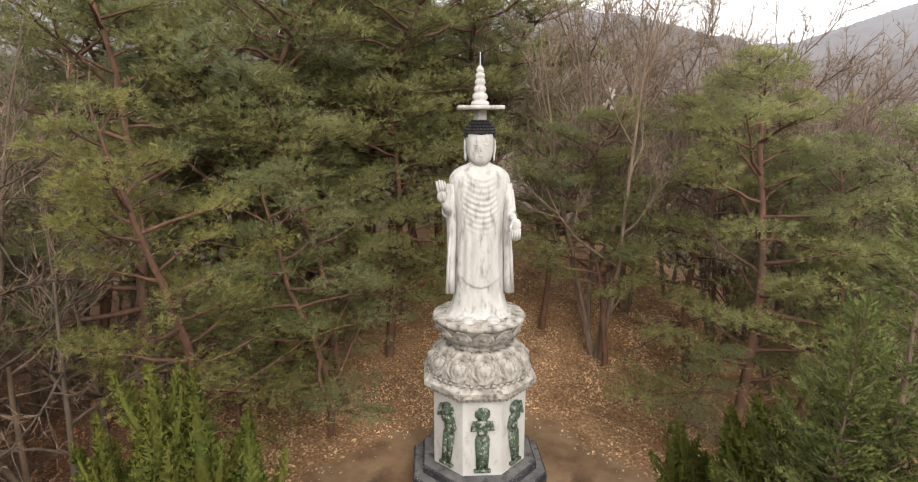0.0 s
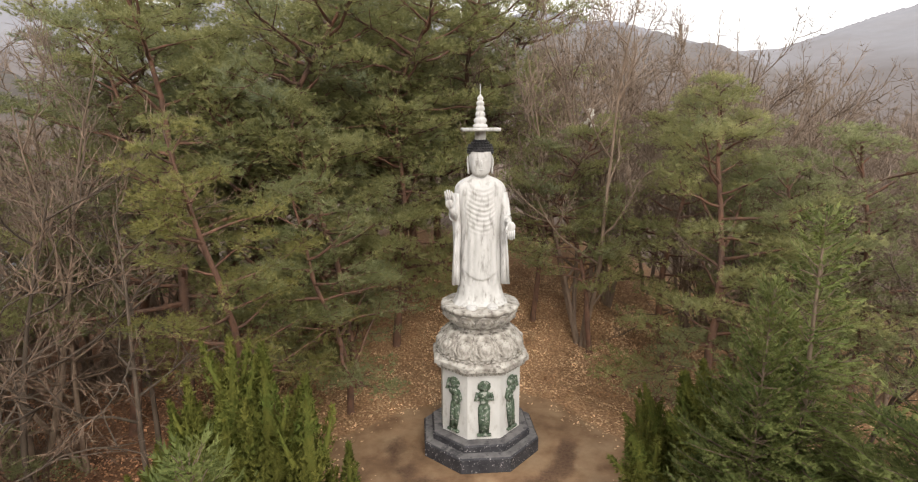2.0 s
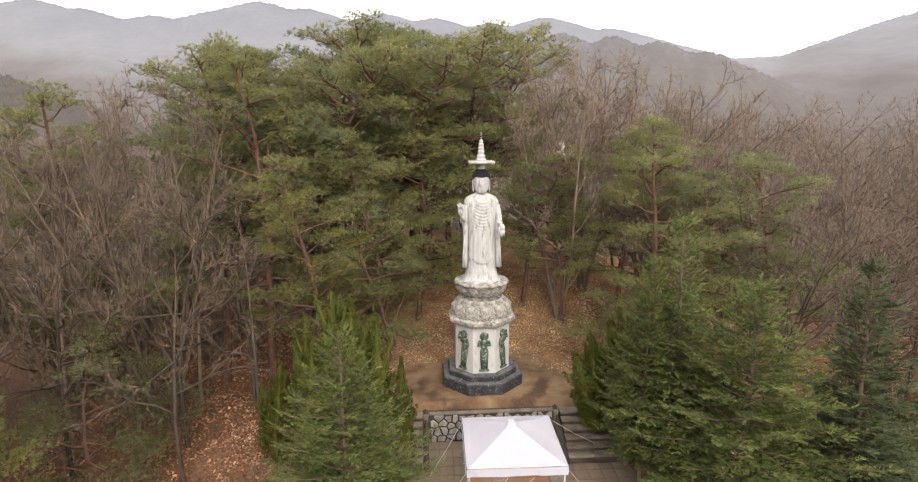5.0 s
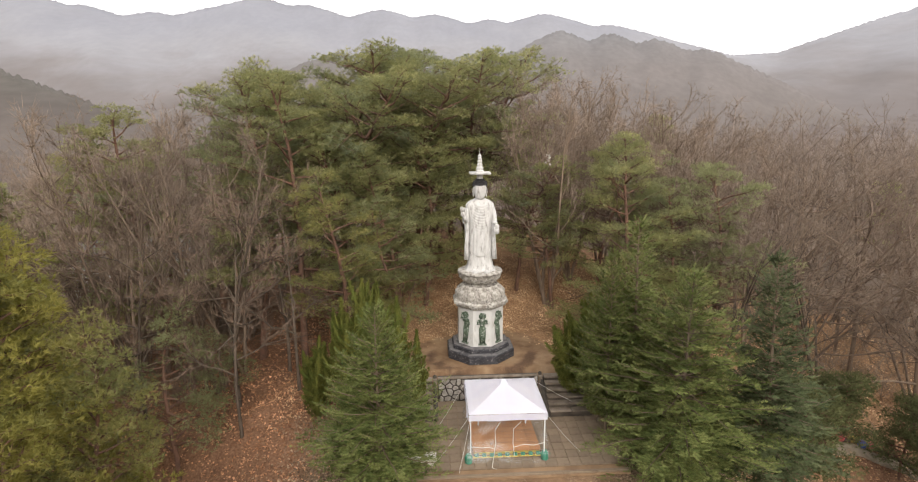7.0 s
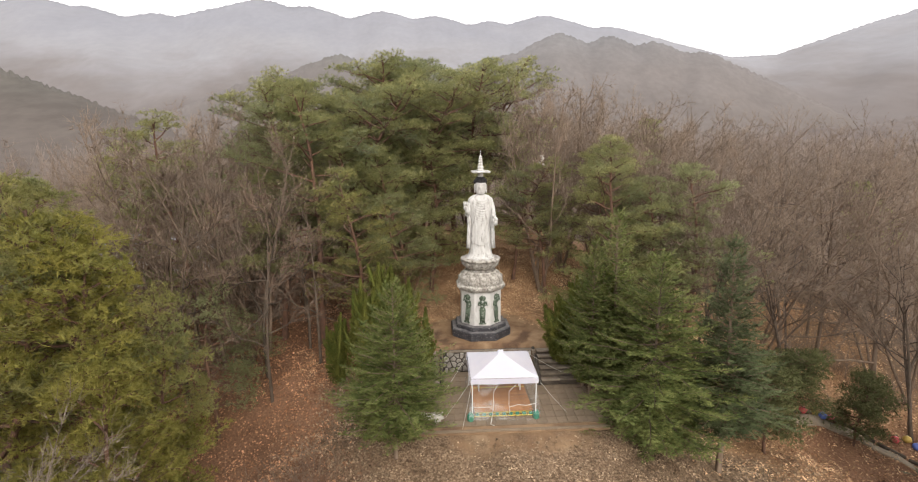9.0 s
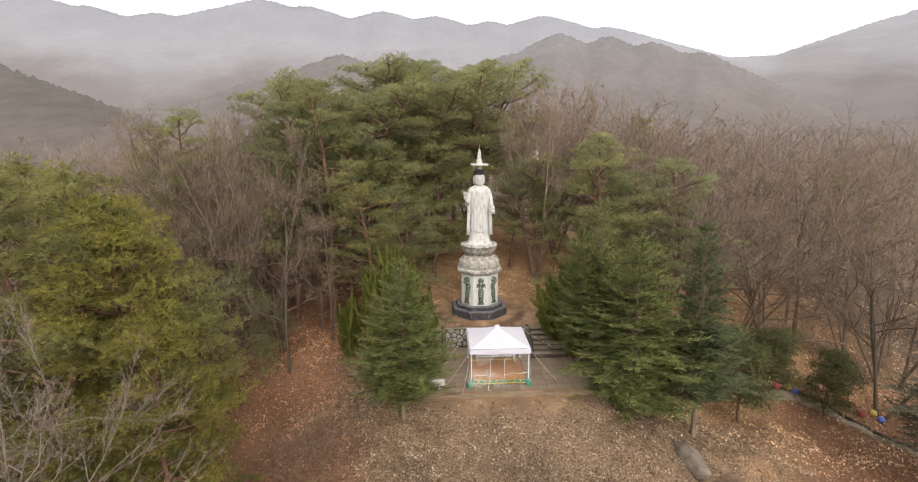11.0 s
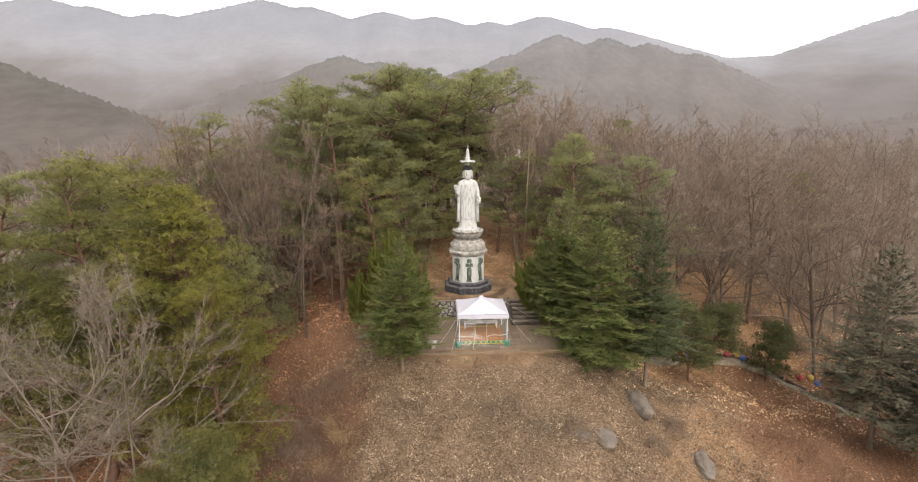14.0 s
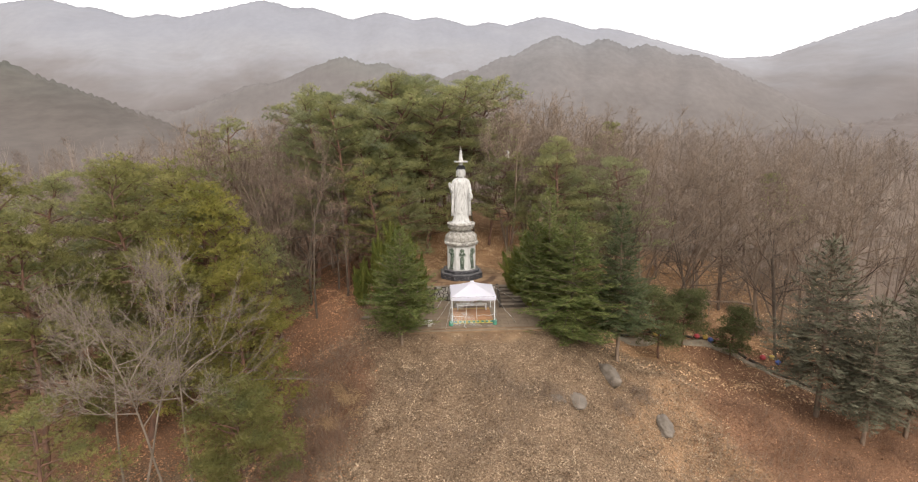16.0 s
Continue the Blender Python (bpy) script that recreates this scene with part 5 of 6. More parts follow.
def petal_mesh(name, down, big):
    """A lotus petal cupped along the drum, with doubled raised rims and a pointed boss in its middle."""
    bm = bmesh.new()
    nu, nv = 29, 21
    rows = []
    for layer in (0, 1):
        grid = []
        for j in range(nv):
            t = j / (nv - 1)
            half = big * math.sin(math.pi * min(0.965, 0.20 + 0.74 * t)) ** 0.75
            row = []
            for i in range(nu):
                u = 2 * i / (nu - 1) - 1
                ang = u * half
                a = 0.5 * math.pi * t
                if down:
                    z = 3.80 - 0.62 * (1 - math.cos(a)) ** 0.62
                    r = 0.78 + 0.475 * math.sin(a) ** 0.8
                else:
                    z = 3.90 + 0.46 * t ** 1.1
                    r = 0.74 + 0.315 * math.sin(a) ** 0.9
                # rings of relief round a tear-shaped boss low in the petal
                d = math.hypot(u, (t - 0.62) * (1.5 if t < 0.62 else 2.3))
                band = math.sin(d * 17.0) * (1 - math.exp(-d * 6)) * math.sin(math.pi * min(1, t * 1.08)) ** 0.5
                lift = (0.020 if down else 0.016) * band + 0.05 * math.exp(-(d * 4.2) ** 2) + 0.022 * (1 - abs(u) ** 3) + (0.05 * max(0.0, t - 0.8) * 5 if not down else 0.0)
                r += lift if layer else -0.06
                row.append(bm.verts.new((r * math.sin(ang), -r * math.cos(ang), z + (0.5 * lift if down and layer else 0.0))))
            grid.append(row)
        rows.append(grid)
    for g in rows:
        for j in range(nv - 1):
            for i in range(nu - 1):
                bm.faces.new((g[j][i], g[j][i + 1], g[j + 1][i + 1], g[j + 1][i]))
    a, b = rows
    edge = [(0, i) for i in range(nu)] + [(j, nu - 1) for j in range(1, nv)] + [(nv - 1, i) for i in range(nu - 2, -1, -1)] + [(j, 0) for j in range(nv - 2, 0, -1)]
    for (j0, i0), (j1, i1) in zip(edge, edge[1:] + edge[:1]):
        bm.faces.new((a[j0][i0], a[j1][i1], b[j1][i1], b[j0][i0]))
    return bm_mesh(name, bm, M["weathered"], True)


bm = bmesh.new()
blob(bm, (0, 0, 0), (0.075, 0.05, 0.05), 1)
bead = bm_mesh("bead", bm, M["weathered"], True)
for i in range(46):
    a = 2 * math.pi * i / 46
    put("bead", bead, pedestal, pose(1.245 * math.cos(a), 1.245 * math.sin(a), 3.135, 0, 0, math.degrees(a) + 90))
low, mid, high = petal_mesh("lower_petal", True, 0.285), petal_mesh("under_petal", True, 0.20), petal_mesh("upper_petal", False, 0.275)
for i in range(12):
    put("lower_petal", low, pedestal, pose(0, 0, 0, 0, 0, i * 30))
    put("under_petal", mid, pedestal, pose(0, 0, -0.02, 0, 0, i * 30 + 15) @ Matrix.Diagonal((0.975, 0.975, 1, 1)))
for i in range(12):
    put("upper_petal", high, pedestal, pose(0, 0, 0, 0, 0, i * 30 + 2))
# the lip above the upper petals, broken into shallow scallops
bm = bmesh.new()
n = 96
ring = []
for r, z in ((0.92, 4.36), (1.03, 4.37), (1.085, 4.39), (1.10, 4.435), (1.08, 4.485), (0.98, 4.505), (0.6, 4.51)):
    row = []
    for i in range(n):
        a = 2 * math.pi * i / n
        k = 1 + 0.028 * abs(math.sin(6 * a)) * (r > 0.95) + 0.008 * math.sin(23 * a)
        row.append(bm.verts.new((r * k * math.cos(a), r * k * math.sin(a), z)))
    ring.append(row)
for a, b in zip(ring, ring[1:]):
    for i in range(n):
        bm.faces.new((a[i], a[(i + 1) % n], b[(i + 1) % n], b[i]))
bm.faces.new(ring[-1])
part("lotus_lip", bm, M["weathered"], pedestal, "stained scalloped stone lip", True)


def relief(turn, sway):
    """A plain standing figure with a round halo, in low relief."""
    bm = bmesh.new()
    blob(bm, (0.02 * sway, -0.03, 2.46), (0.16, 0.04, 0.165), 2)
    blob(bm, (0.02 * sway, -0.07, 2.44), (0.085, 0.08, 0.105), 2)
    blob(bm, (0.01 * sway, -0.05, 2.22), (0.155, 0.08, 0.14), 2)
    blob(bm, (0.04 * sway, -0.04, 2.02), (0.105, 0.07, 0.14), 2)
    blob(bm, (0.05 * sway, -0.04, 1.86), (0.14, 0.07, 0.14), 2)
    for s in (-1, 1):
        tube(bm, [(0.06 * s + 0.05 * sway, -0.04, 1.86), (0.065 * s + 0.02 * sway, -0.05, 1.5), (0.06 * s - 0.03 * sway, -0.04, 1.12)], [0.085, 0.07, 0.055], 8, 0.8)
        if sway == 0:
            tube(bm, [(0.15 * s, -0.04, 2.28), (0.20 * s, -0.05, 2.08), (0.02 * s, -0.11, 2.12)], [0.05, 0.045, 0.035], 6)
        else:
            up = s == (1 if sway < 0 else -1)
            tube(bm, [(0.14 * s, -0.04, 2.28), (0.22 * s, -0.05, 2.22 if up else 2.05), (0.12 * s, -0.08, 2.55 if up else 1.9)], [0.045, 0.04, 0.035], 6)
    box(bm, -0.02 * sway, -0.05, 1.06, 0.34, 0.10, 0.07, 0.02)
    box(bm, -0.02 * sway, -0.04, 1.30, 0.22 if sway == 0 else 0.1, 0.07, 0.5, 0.03)
    m = Matrix.Rotation(turn, 4, 'Z') @ Matrix.Translation((0, -1.11, -0.14)) @ Matrix.Diagonal((1.2, 1.0, 1.04, 1))
    bmesh.ops.transform(bm, matrix=m, verts=bm.verts)
    part("relief_figure", bm, M["green"], pedestal, "green painted standing figure in relief", True)


relief(0, 0)
relief(-math.pi / 4, 1)
relief(math.pi / 4, -1)


# ---- the standing stone figure, one plain mesh ----
def figure():
    bm = bmesh.new()
    # robe
    prof = [(4.42, 0.84, 0.66), (4.50, 0.79, 0.60), (4.62, 0.70, 0.51), (4.78, 0.65, 0.46), (5.0, 0.61, 0.43), (5.3, 0.58, 0.42), (5.9, 0.56, 0.41), (6.5, 0.55, 0.41), (6.9, 0.555, 0.42),
            (7.25, 0.62, 0.43), (7.5, 0.68, 0.42), (7.68, 0.705, 0.40), (7.80, 0.675, 0.37), (7.90, 0.60, 0.33), (7.99, 0.47, 0.29), (8.05, 0.31, 0.25), (8.10, 0.225, 0.22), (8.25, 0.21, 0.21)]
    zs = np.linspace(4.42, 8.25, 130)
    pz, px, py = (np.array([p[k] for p in prof]) for k in range(3))
    nt = 112
    rings = []
    for z in zs:
        hx, hy = float(np.interp(z, pz, px)), float(np.interp(z, pz, py))
        ring = []
        for i in range(nt):
            th = 2 * math.pi * i / nt
            c, s = math.cos(th), math.sin(th)
            x = hx * math.copysign(abs(c) ** 0.82, c)
            y = hy * math.copysign(abs(s) ** 0.82, s)
            front = max(0.0, -s)
            d = 0.0
            if 6.45 < z < 7.80:
                w = min(1, (z - 6.45) / 0.3, (7.80 - z) / 0.1)
                d += (0.015 + 0.005 * math.sin(9 * z)) * math.sin((z + 0.02 * math.sin(7 * x) - 1.25 * x * x) * 2 * math.pi / 0.135) * front * w * (1 - 0.7 * min(1, abs(x) / 0.5) ** 3)
            if 6.3 < z < 7.8 and abs(x) > 0.38:
                d += 0.014 * math.sin(abs(x) * 62 + 2 * z) * (0.3 + front)
            if 5.1 < z < 6.75:
                w = min(1, (6.75 - z) / 0.25)
                d += 0.017 * math.sin(x * 34 + 3.0 * (z - 5.2) * x) * front * w * (0.35 + min(1, abs(x) / 0.3))
            hem = 5.22 + 1.15 * x * x
            if z > hem:
                d += 0.05 * min(1, (z - hem) / 0.03) * front * min(1.0, (7.2 - z) / 0.8 if z > 6.4 else 1.0)
            if 4.42 <= z < 5.3:
                d += 0.013 * math.sin(x * 26) * front * min(1, (5.3 - z) * 2)
            if z < 4.62:
                d += 0.03 * math.sin(th * 13) * (4.62 - z) / 0.2
            ring.append(bm.verts.new((x + d * c * 0.5, y + d * (s if s < 0 else 0) * 1.0, z)))
        rings.append(ring)
    for a, b in zip(rings, rings[1:]):
        for i in range(nt):
            j = (i + 1) % nt
            bm.faces.new((a[i], a[j], b[j], b[i]))
    bm.faces.new(rings[-1])
    bm.faces.new(rings[0][::-1])
    # hanging sleeves
    for sgn in (-1, 1):
        pts = [(0.62 * sgn, 0.02, 7.6), (0.66 * sgn, -0.02, 7.1), (0.64 * sgn, -0.10, 6.6), (0.655 * sgn, -0.12, 6.0), (0.665 * sgn, -0.12, 5.5), (0.68 * sgn, -0.12, 5.08)]
        tube(bm, pts, [0.14, 0.13, 0.12, 0.10, 0.105, 0.12], 14, 1.9)
        for k in range(3):
            yy = -0.30 + 0.13 * k
            tube(bm, [(0.68 * sgn, yy, 6.6), (0.735 * sgn, yy, 5.8), (0.765 * sgn, yy - 0.01, 5.08)], [0.03, 0.035, 0.045], 7)
    # raised hand
    tube(bm, [(-0.64, -0.02, 7.45), (-0.74, -0.15, 7.0), (-0.76, -0.40, 7.02)], [0.15, 0.15, 0.12], 12)
    tube(bm, [(-0.74, -0.32, 6.98), (-0.80, -0.52, 7.18), (-0.86, -0.62, 7.34)], [0.10, 0.075, 0.065], 10)
    blob(bm, (-0.875, -0.66, 7.42), (0.115, 0.055, 0.15), 2)
    for k in range(4):
        x = -0.955 + 0.056 * k
        tube(bm, [(x, -0.665, 7.50), (x - 0.02, -0.68, 7.64), (x - 0.035, -0.675, 7.79 - 0.03 * abs(k - 1.4))], [0.031, 0.029, 0.020], 7)
    tube(bm, [(-0.81, -0.66, 7.43), (-0.765, -0.69, 7.5), (-0.755, -0.69, 7.58)], [0.03, 0.027, 0.02], 7)
    # lowered hand, palm forward
    tube(bm, [(0.64, -0.02, 7.45), (0.70, -0.12, 6.98), (0.72, -0.38, 6.92)], [0.15, 0.14, 0.12], 12)
    tube(bm, [(0.72, -0.34, 6.92), (0.735, -0.60, 6.86)], [0.085, 0.07], 10)
    blob(bm, (0.755, -0.70, 6.76), (0.125, 0.06, 0.16), 2)
    for k in range(4):
        x = 0.67 + 0.056 * k
        tube(bm, [(x, -0.71, 6.68), (x, -0.75, 6.56), (x, -0.76, 6.41 + 0.025 * abs(k - 1.5))], [0.032, 0.029, 0.021], 7)
    tube(bm, [(0.66, -0.71, 6.78), (0.625, -0.75, 6.70), (0.62, -0.76, 6.62)], [0.03, 0.026, 0.02], 7)
    # feet
    for sgn in (-1, 1):
        blob(bm, (0.28 * sgn, -0.62, 4.50), (0.17, 0.26, 0.09), 2)
        for k in range(5):
            blob(bm, (0.28 * sgn + (k - 2) * 0.062, -0.86 + 0.012 * abs(k - 2), 4.475), (0.033, 0.055, 0.038), 1)
    # head and ears, left plain
    hz = np.linspace(8.04, 8.98, 22)
    rings = []
    for z in hz:
        w = float(np.interp(z, (8.04, 8.09, 8.18, 8.35, 8.6, 8.8, 8.98), (0.10, 0.19, 0.255, 0.298, 0.312, 0.29, 0.14)))
        f = float(np.interp(z, (8.04, 8.09, 8.18, 8.35, 8.6, 8.8, 8.98), (0.20, 0.29, 0.325, 0.335, 0.34, 0.31, 0.14)))
        ring = []
        for i in range(40):
            th = 2 * math.pi * i / 40
            c, q = math.cos(th), math.sin(th)
            ring.append(bm.verts.new((w * math.copysign(abs(c) ** 0.78, c), -0.03 + f * math.copysign(abs(q) ** 0.86, q), z)))
        rings.append(ring)
    for a, b in zip(rings, rings[1:]):
        for i in range(40):
            bm.faces.new((a[i], a[(i + 1) % 40], b[(i + 1) % 40], b[i]))
    bm.faces.new(rings[0][::-1])
    bm.faces.new(rings[-1])
    blob(bm, (0, -0.355, 8.43), (0.03, 0.05, 0.09), 2)
    for sgn in (-1, 1):
        blob(bm, (0.335 * sgn, -0.02, 8.44), (0.035, 0.075, 0.19), 2)
        blob(bm, (0.325 * sgn, -0.03, 8.24), (0.03, 0.055, 0.12), 2)
        tube(bm, [(0.05 * sgn, -0.365, 8.53), (0.12 * sgn, -0.355, 8.505), (0.20 * sgn, -0.315, 8.525)], [0.008, 0.016, 0.008], 5)
        tube(bm, [(0.04 * sgn, -0.372, 8.565), (0.12 * sgn, -0.355, 8.60), (0.21 * sgn, -0.31, 8.575)], [0.007, 0.010, 0.006], 5)
    tube(bm, [(-0.075, -0.348, 8.265), (0, -0.368, 8.26), (0.075, -0.348, 8.265)], [0.010, 0.019, 0.010], 5)
    blob(bm, (0, -0.372, 8.645), (0.02, 0.014, 0.02), 1)
    # crown: post, plate, ringed spire, finial
    lathe(bm, [(0.20, 8.95), (0.195, 9.05), (0.195, 9.28)], 4, math.pi / 4)
    r = bmesh.ops.create_cube(bm, size=1.0)
    bmesh.ops.transform(bm, matrix=Matrix.Translation((0, 0, 9.315)) @ Matrix.Diagonal((0.99, 0.99, 0.085, 1)), verts=r["verts"])
    lathe(bm, [(0.19, 9.355), (0.20, 9.40), (0.19, 9.44), (0.135, 9.47), (0.165, 9.51), (0.172, 9.56), (0.15, 9.61), (0.105, 9.64), (0.13, 9.68), (0.135, 9.72), (0.115, 9.77), (0.09, 9.79),
               (0.115, 9.83), (0.118, 9.87), (0.10, 9.92), (0.08, 9.94), (0.105, 9.97), (0.105, 10.01), (0.085, 10.05), (0.06, 10.06), (0.085, 10.10), (0.085, 10.14), (0.035, 10.20), (0.012, 10.23), (0.008, 10.50)], 24)
    white = len(bm.faces)
    # dark curled cap
    blob(bm, (0, -0.02, 8.78), (0.335, 0.35, 0.20), 3)
    blob(bm, (0, 0.0, 8.95), (0.21, 0.22, 0.13), 2)
    for ring, (z, rx) in enumerate(((8.705, 0.335), (8.77, 0.335), (8.835, 0.325), (8.90, 0.295), (8.965, 0.225), (9.02, 0.17))):
        n = int(rx * 2 * math.pi / 0.075)
        for i in range(n):
            a = 2 * math.pi * (i + 0.5 * (ring % 2)) / n
            if ring == 0 and -2.5 < (a - 2 * math.pi if a > math.pi else a) < -0.64:
                continue
            blob(bm, (rx * math.cos(a), -0.02 + 1.06 * rx * math.sin(a), z), (0.04, 0.04, 0.038), 1)
    bm.faces.ensure_lookup_table()
    for f in bm.faces[white:]:
        f.material_index = 1
    me = bm_mesh("stone_statue", bm, [M["statue"], M["black_hair"]], True)
    return tagged(put("stone_statue", me, None, pose(0, 0, 0, 0, 0, 4)), "tall white stone standing figure with black hair and spired crown", "statue")


M["statue"] = surface("statue_stone", (0.49, 0.48, 0.465), (0.60, 0.59, 0.575), 3.2, 0.75, 0.4,
                      stain=(0.20, 0.185, 0.165), stain_scale=3.0, stain_at=(0.52, 0.74), stretch=(2.4, 2.4, 0.7), bump_scale=30, distance=0.01)
figure()


# ---- terrace wall, steps and court ----
def court_z(v):
    return -1.05 + 0.1 * v


wall = thing("wall_terrace", COURT, "low retaining wall of pale stones in thick dark joints", "wall", "", "structure")
bm = box_bm(0.05, 0.22, -0.53, 4.70, 0.36, 1.20)
part("backing", bm, M["joint"], wall, "dark mortar")
for k in range(6):
    part("coping", box_bm(-1.91 + 0.784 * k, 0.10, 0.095, 0.776, 0.20, 0.07, 0.02), M["step"], wall, "worn thin stone coping")
rs = random.Random(5)


def cut(poly, a, b, gap):
    """The part of a polygon nearer to a than to b, short of the middle by gap."""
    mx, my = (a[0] + b[0]) / 2, (a[1] + b[1]) / 2
    dx, dy = b[0] - a[0], b[1] - a[1]
    ln = math.hypot(dx, dy)
    side = [((p[0] - mx) * dx + (p[1] - my) * dy) / ln + gap for p in poly]
    res = []
    for k in range(len(poly)):
        p, q, s, t = poly[k], poly[(k + 1) % len(poly)], side[k], side[(k + 1) % len(poly)]
        if s <= 0:
            res.append(p)
        if (s < 0) != (t < 0):
            w = s / (s - t)
            res.append((p[0] + (q[0] - p[0]) * w, p[1] + (q[1] - p[1]) * w))
    return res


seeds = [(-2.3 + 0.33 * k + (0.165 if row % 2 else 0) + rs.uniform(-0.11, 0.11), -0.09 - 0.27 * row + rs.uniform(-0.09, 0.09)) for row in range(-1, 5) for k in range(-1, 16)]
for a in seeds:
    if not (-2.28 < a[0] < 2.40 and -1.10 < a[1] < 0.06):
        continue
    poly = [(-2.26, -1.12), (2.36, -1.12), (2.36, 0.05), (-2.26, 0.05)]
    for b in seeds:
        if b is not a and abs(b[0] - a[0]) < 0.9:
            poly = cut(poly, a, b, 0.028)
            if len(poly) < 3:
                break
    if len(poly) < 3:
        continue
    cx, cz = sum(p[0] for p in poly) / len(poly), sum(p[1] for p in poly) / len(poly)
    bm = bmesh.new()
    deep = rs.uniform(0.0, 0.02)
    back, rim, top = ([bm.verts.new((cx + (p[0] - cx) * s, y, cz + (p[1] - cz) * s)) for p in poly] for s, y in ((1.0, 0.06), (0.97, 0.015 - deep), (0.78, -0.012 - deep)))
    for k in range(len(poly)):
        q = (k + 1) % len(poly)
        bm.faces.new((back[k], back[q], rim[q], rim[k]))
        bm.faces.new((rim[k], rim[q], top[q], top[k]))
    bm.faces.new(top)
    part("stone", bm, M["wall_stone"], wall)


def steps(name, x0, x1, label):
    st = thing(name, COURT, label, "steps", "", "structure")
    n = 6
    for i in range(n):
        z = GROUND + 0.03 - 0.19 * (i + 1) + 0.16
        y = 0.15 - 0.29 * i
        cut = 1 if x1 - x0 < 1.6 else 2
        w = (x1 - x0) / cut
        for c in range(cut):
            bm = box_bm(x0 + w * (c + 0.5) + rs.uniform(-0.012, 0.012), y - 0.10, z - 0.04, w - 0.012, 0.40, 0.08, 0.018)
            part("step", bm, M["step"], st)
        part("riser", box_bm((x0 + x1) / 2, y - 0.06, z - 0.48, x1 - x0 - 0.04, 0.40, 0.80), M["log"], st, "dark brown riser")
    for x in (x0 - 0.12, x1 + 0.12):
        bm = bmesh.new()
        tube(bm, [(x, 0.35, 0.10), (x, -0.5, -0.30), (x, -1.75, -1.02)], [0.10, 0.10, 0.10], 4)
        part("edging", bm, M["joint"], st, "dark stone edging")


steps("steps_1", -3.95, -2.55, "short flight of worn grey stone steps")
steps("steps_2", 2.65, 4.55, "broad flight of worn grey stone steps")
for x in (-2.42, 2.5, 4.72):
    post = thing("gate_post", COURT @ pose(x, -0.05, 0), "low square grey stone post at the terrace wall", "post", "posts at the terrace")
    bm = box_bm(0, 0, -0.47, 0.16, 0.14, 1.1, 0.015)
    part("shaft", bm, M["step"], post)
    bm = box_bm(0, 0, 0.10, 0.19, 0.17, 0.05, 0.015)
    part("cap", bm, M["step"], post)

court = thing("floor_court", COURT, "sloping court of worn grey-brown paving slabs", "court", "", "structure")
bm = bmesh.new()
vs = [bm.verts.new(p) for p in ((-4.3, 0.3, -1.05), (5.0, 0.3, -1.05), (5.0, -5.2, -1.57), (-4.3, -5.2, -1.57), (-4.3, 0.3, -1.5), (5.0, 0.3, -1.5), (5.0, -5.2, -2.2), (-4.3, -5.2, -2.2))]
for q in ((0, 3, 2, 1), (4, 5, 6, 7), (0, 1, 5, 4), (1, 2, 6, 5), (2, 3, 7, 6), (3, 0, 4, 7)):
    bm.faces.new([vs[i] for i in q])
part("bed", bm, M["soil"], court, "earth bed under the slabs")
bm = box_bm(0, 0, 0, 0.455, 0.455, 0.05, 0.008)
SLAB = bm_mesh("paving_slab", bm, M["paving"])
tilt = math.degrees(math.atan(0.1))
for i in range(20):
    for j in range(10):
        x, y = -4.05 + 0.47 * i, -0.25 - 0.47 * j
        if not (-4.2 < x < 4.9):
            continue
        put("paving_slab", SLAB, court, pose(x, y, court_z(y) + 0.018 + rs.uniform(-0.006, 0.006), tilt + rs.uniform(-0.6, 0.6), rs.uniform(-0.6, 0.6), 0))
bm = bmesh.new()
for k in range(7):
    box(bm, -3.6 + 1.33 * k, -5.06, -1.585, 1.325, 0.14, 0.2, 0.015)
part("kerb", bm, M["paving"], court, "stone kerb along the front")


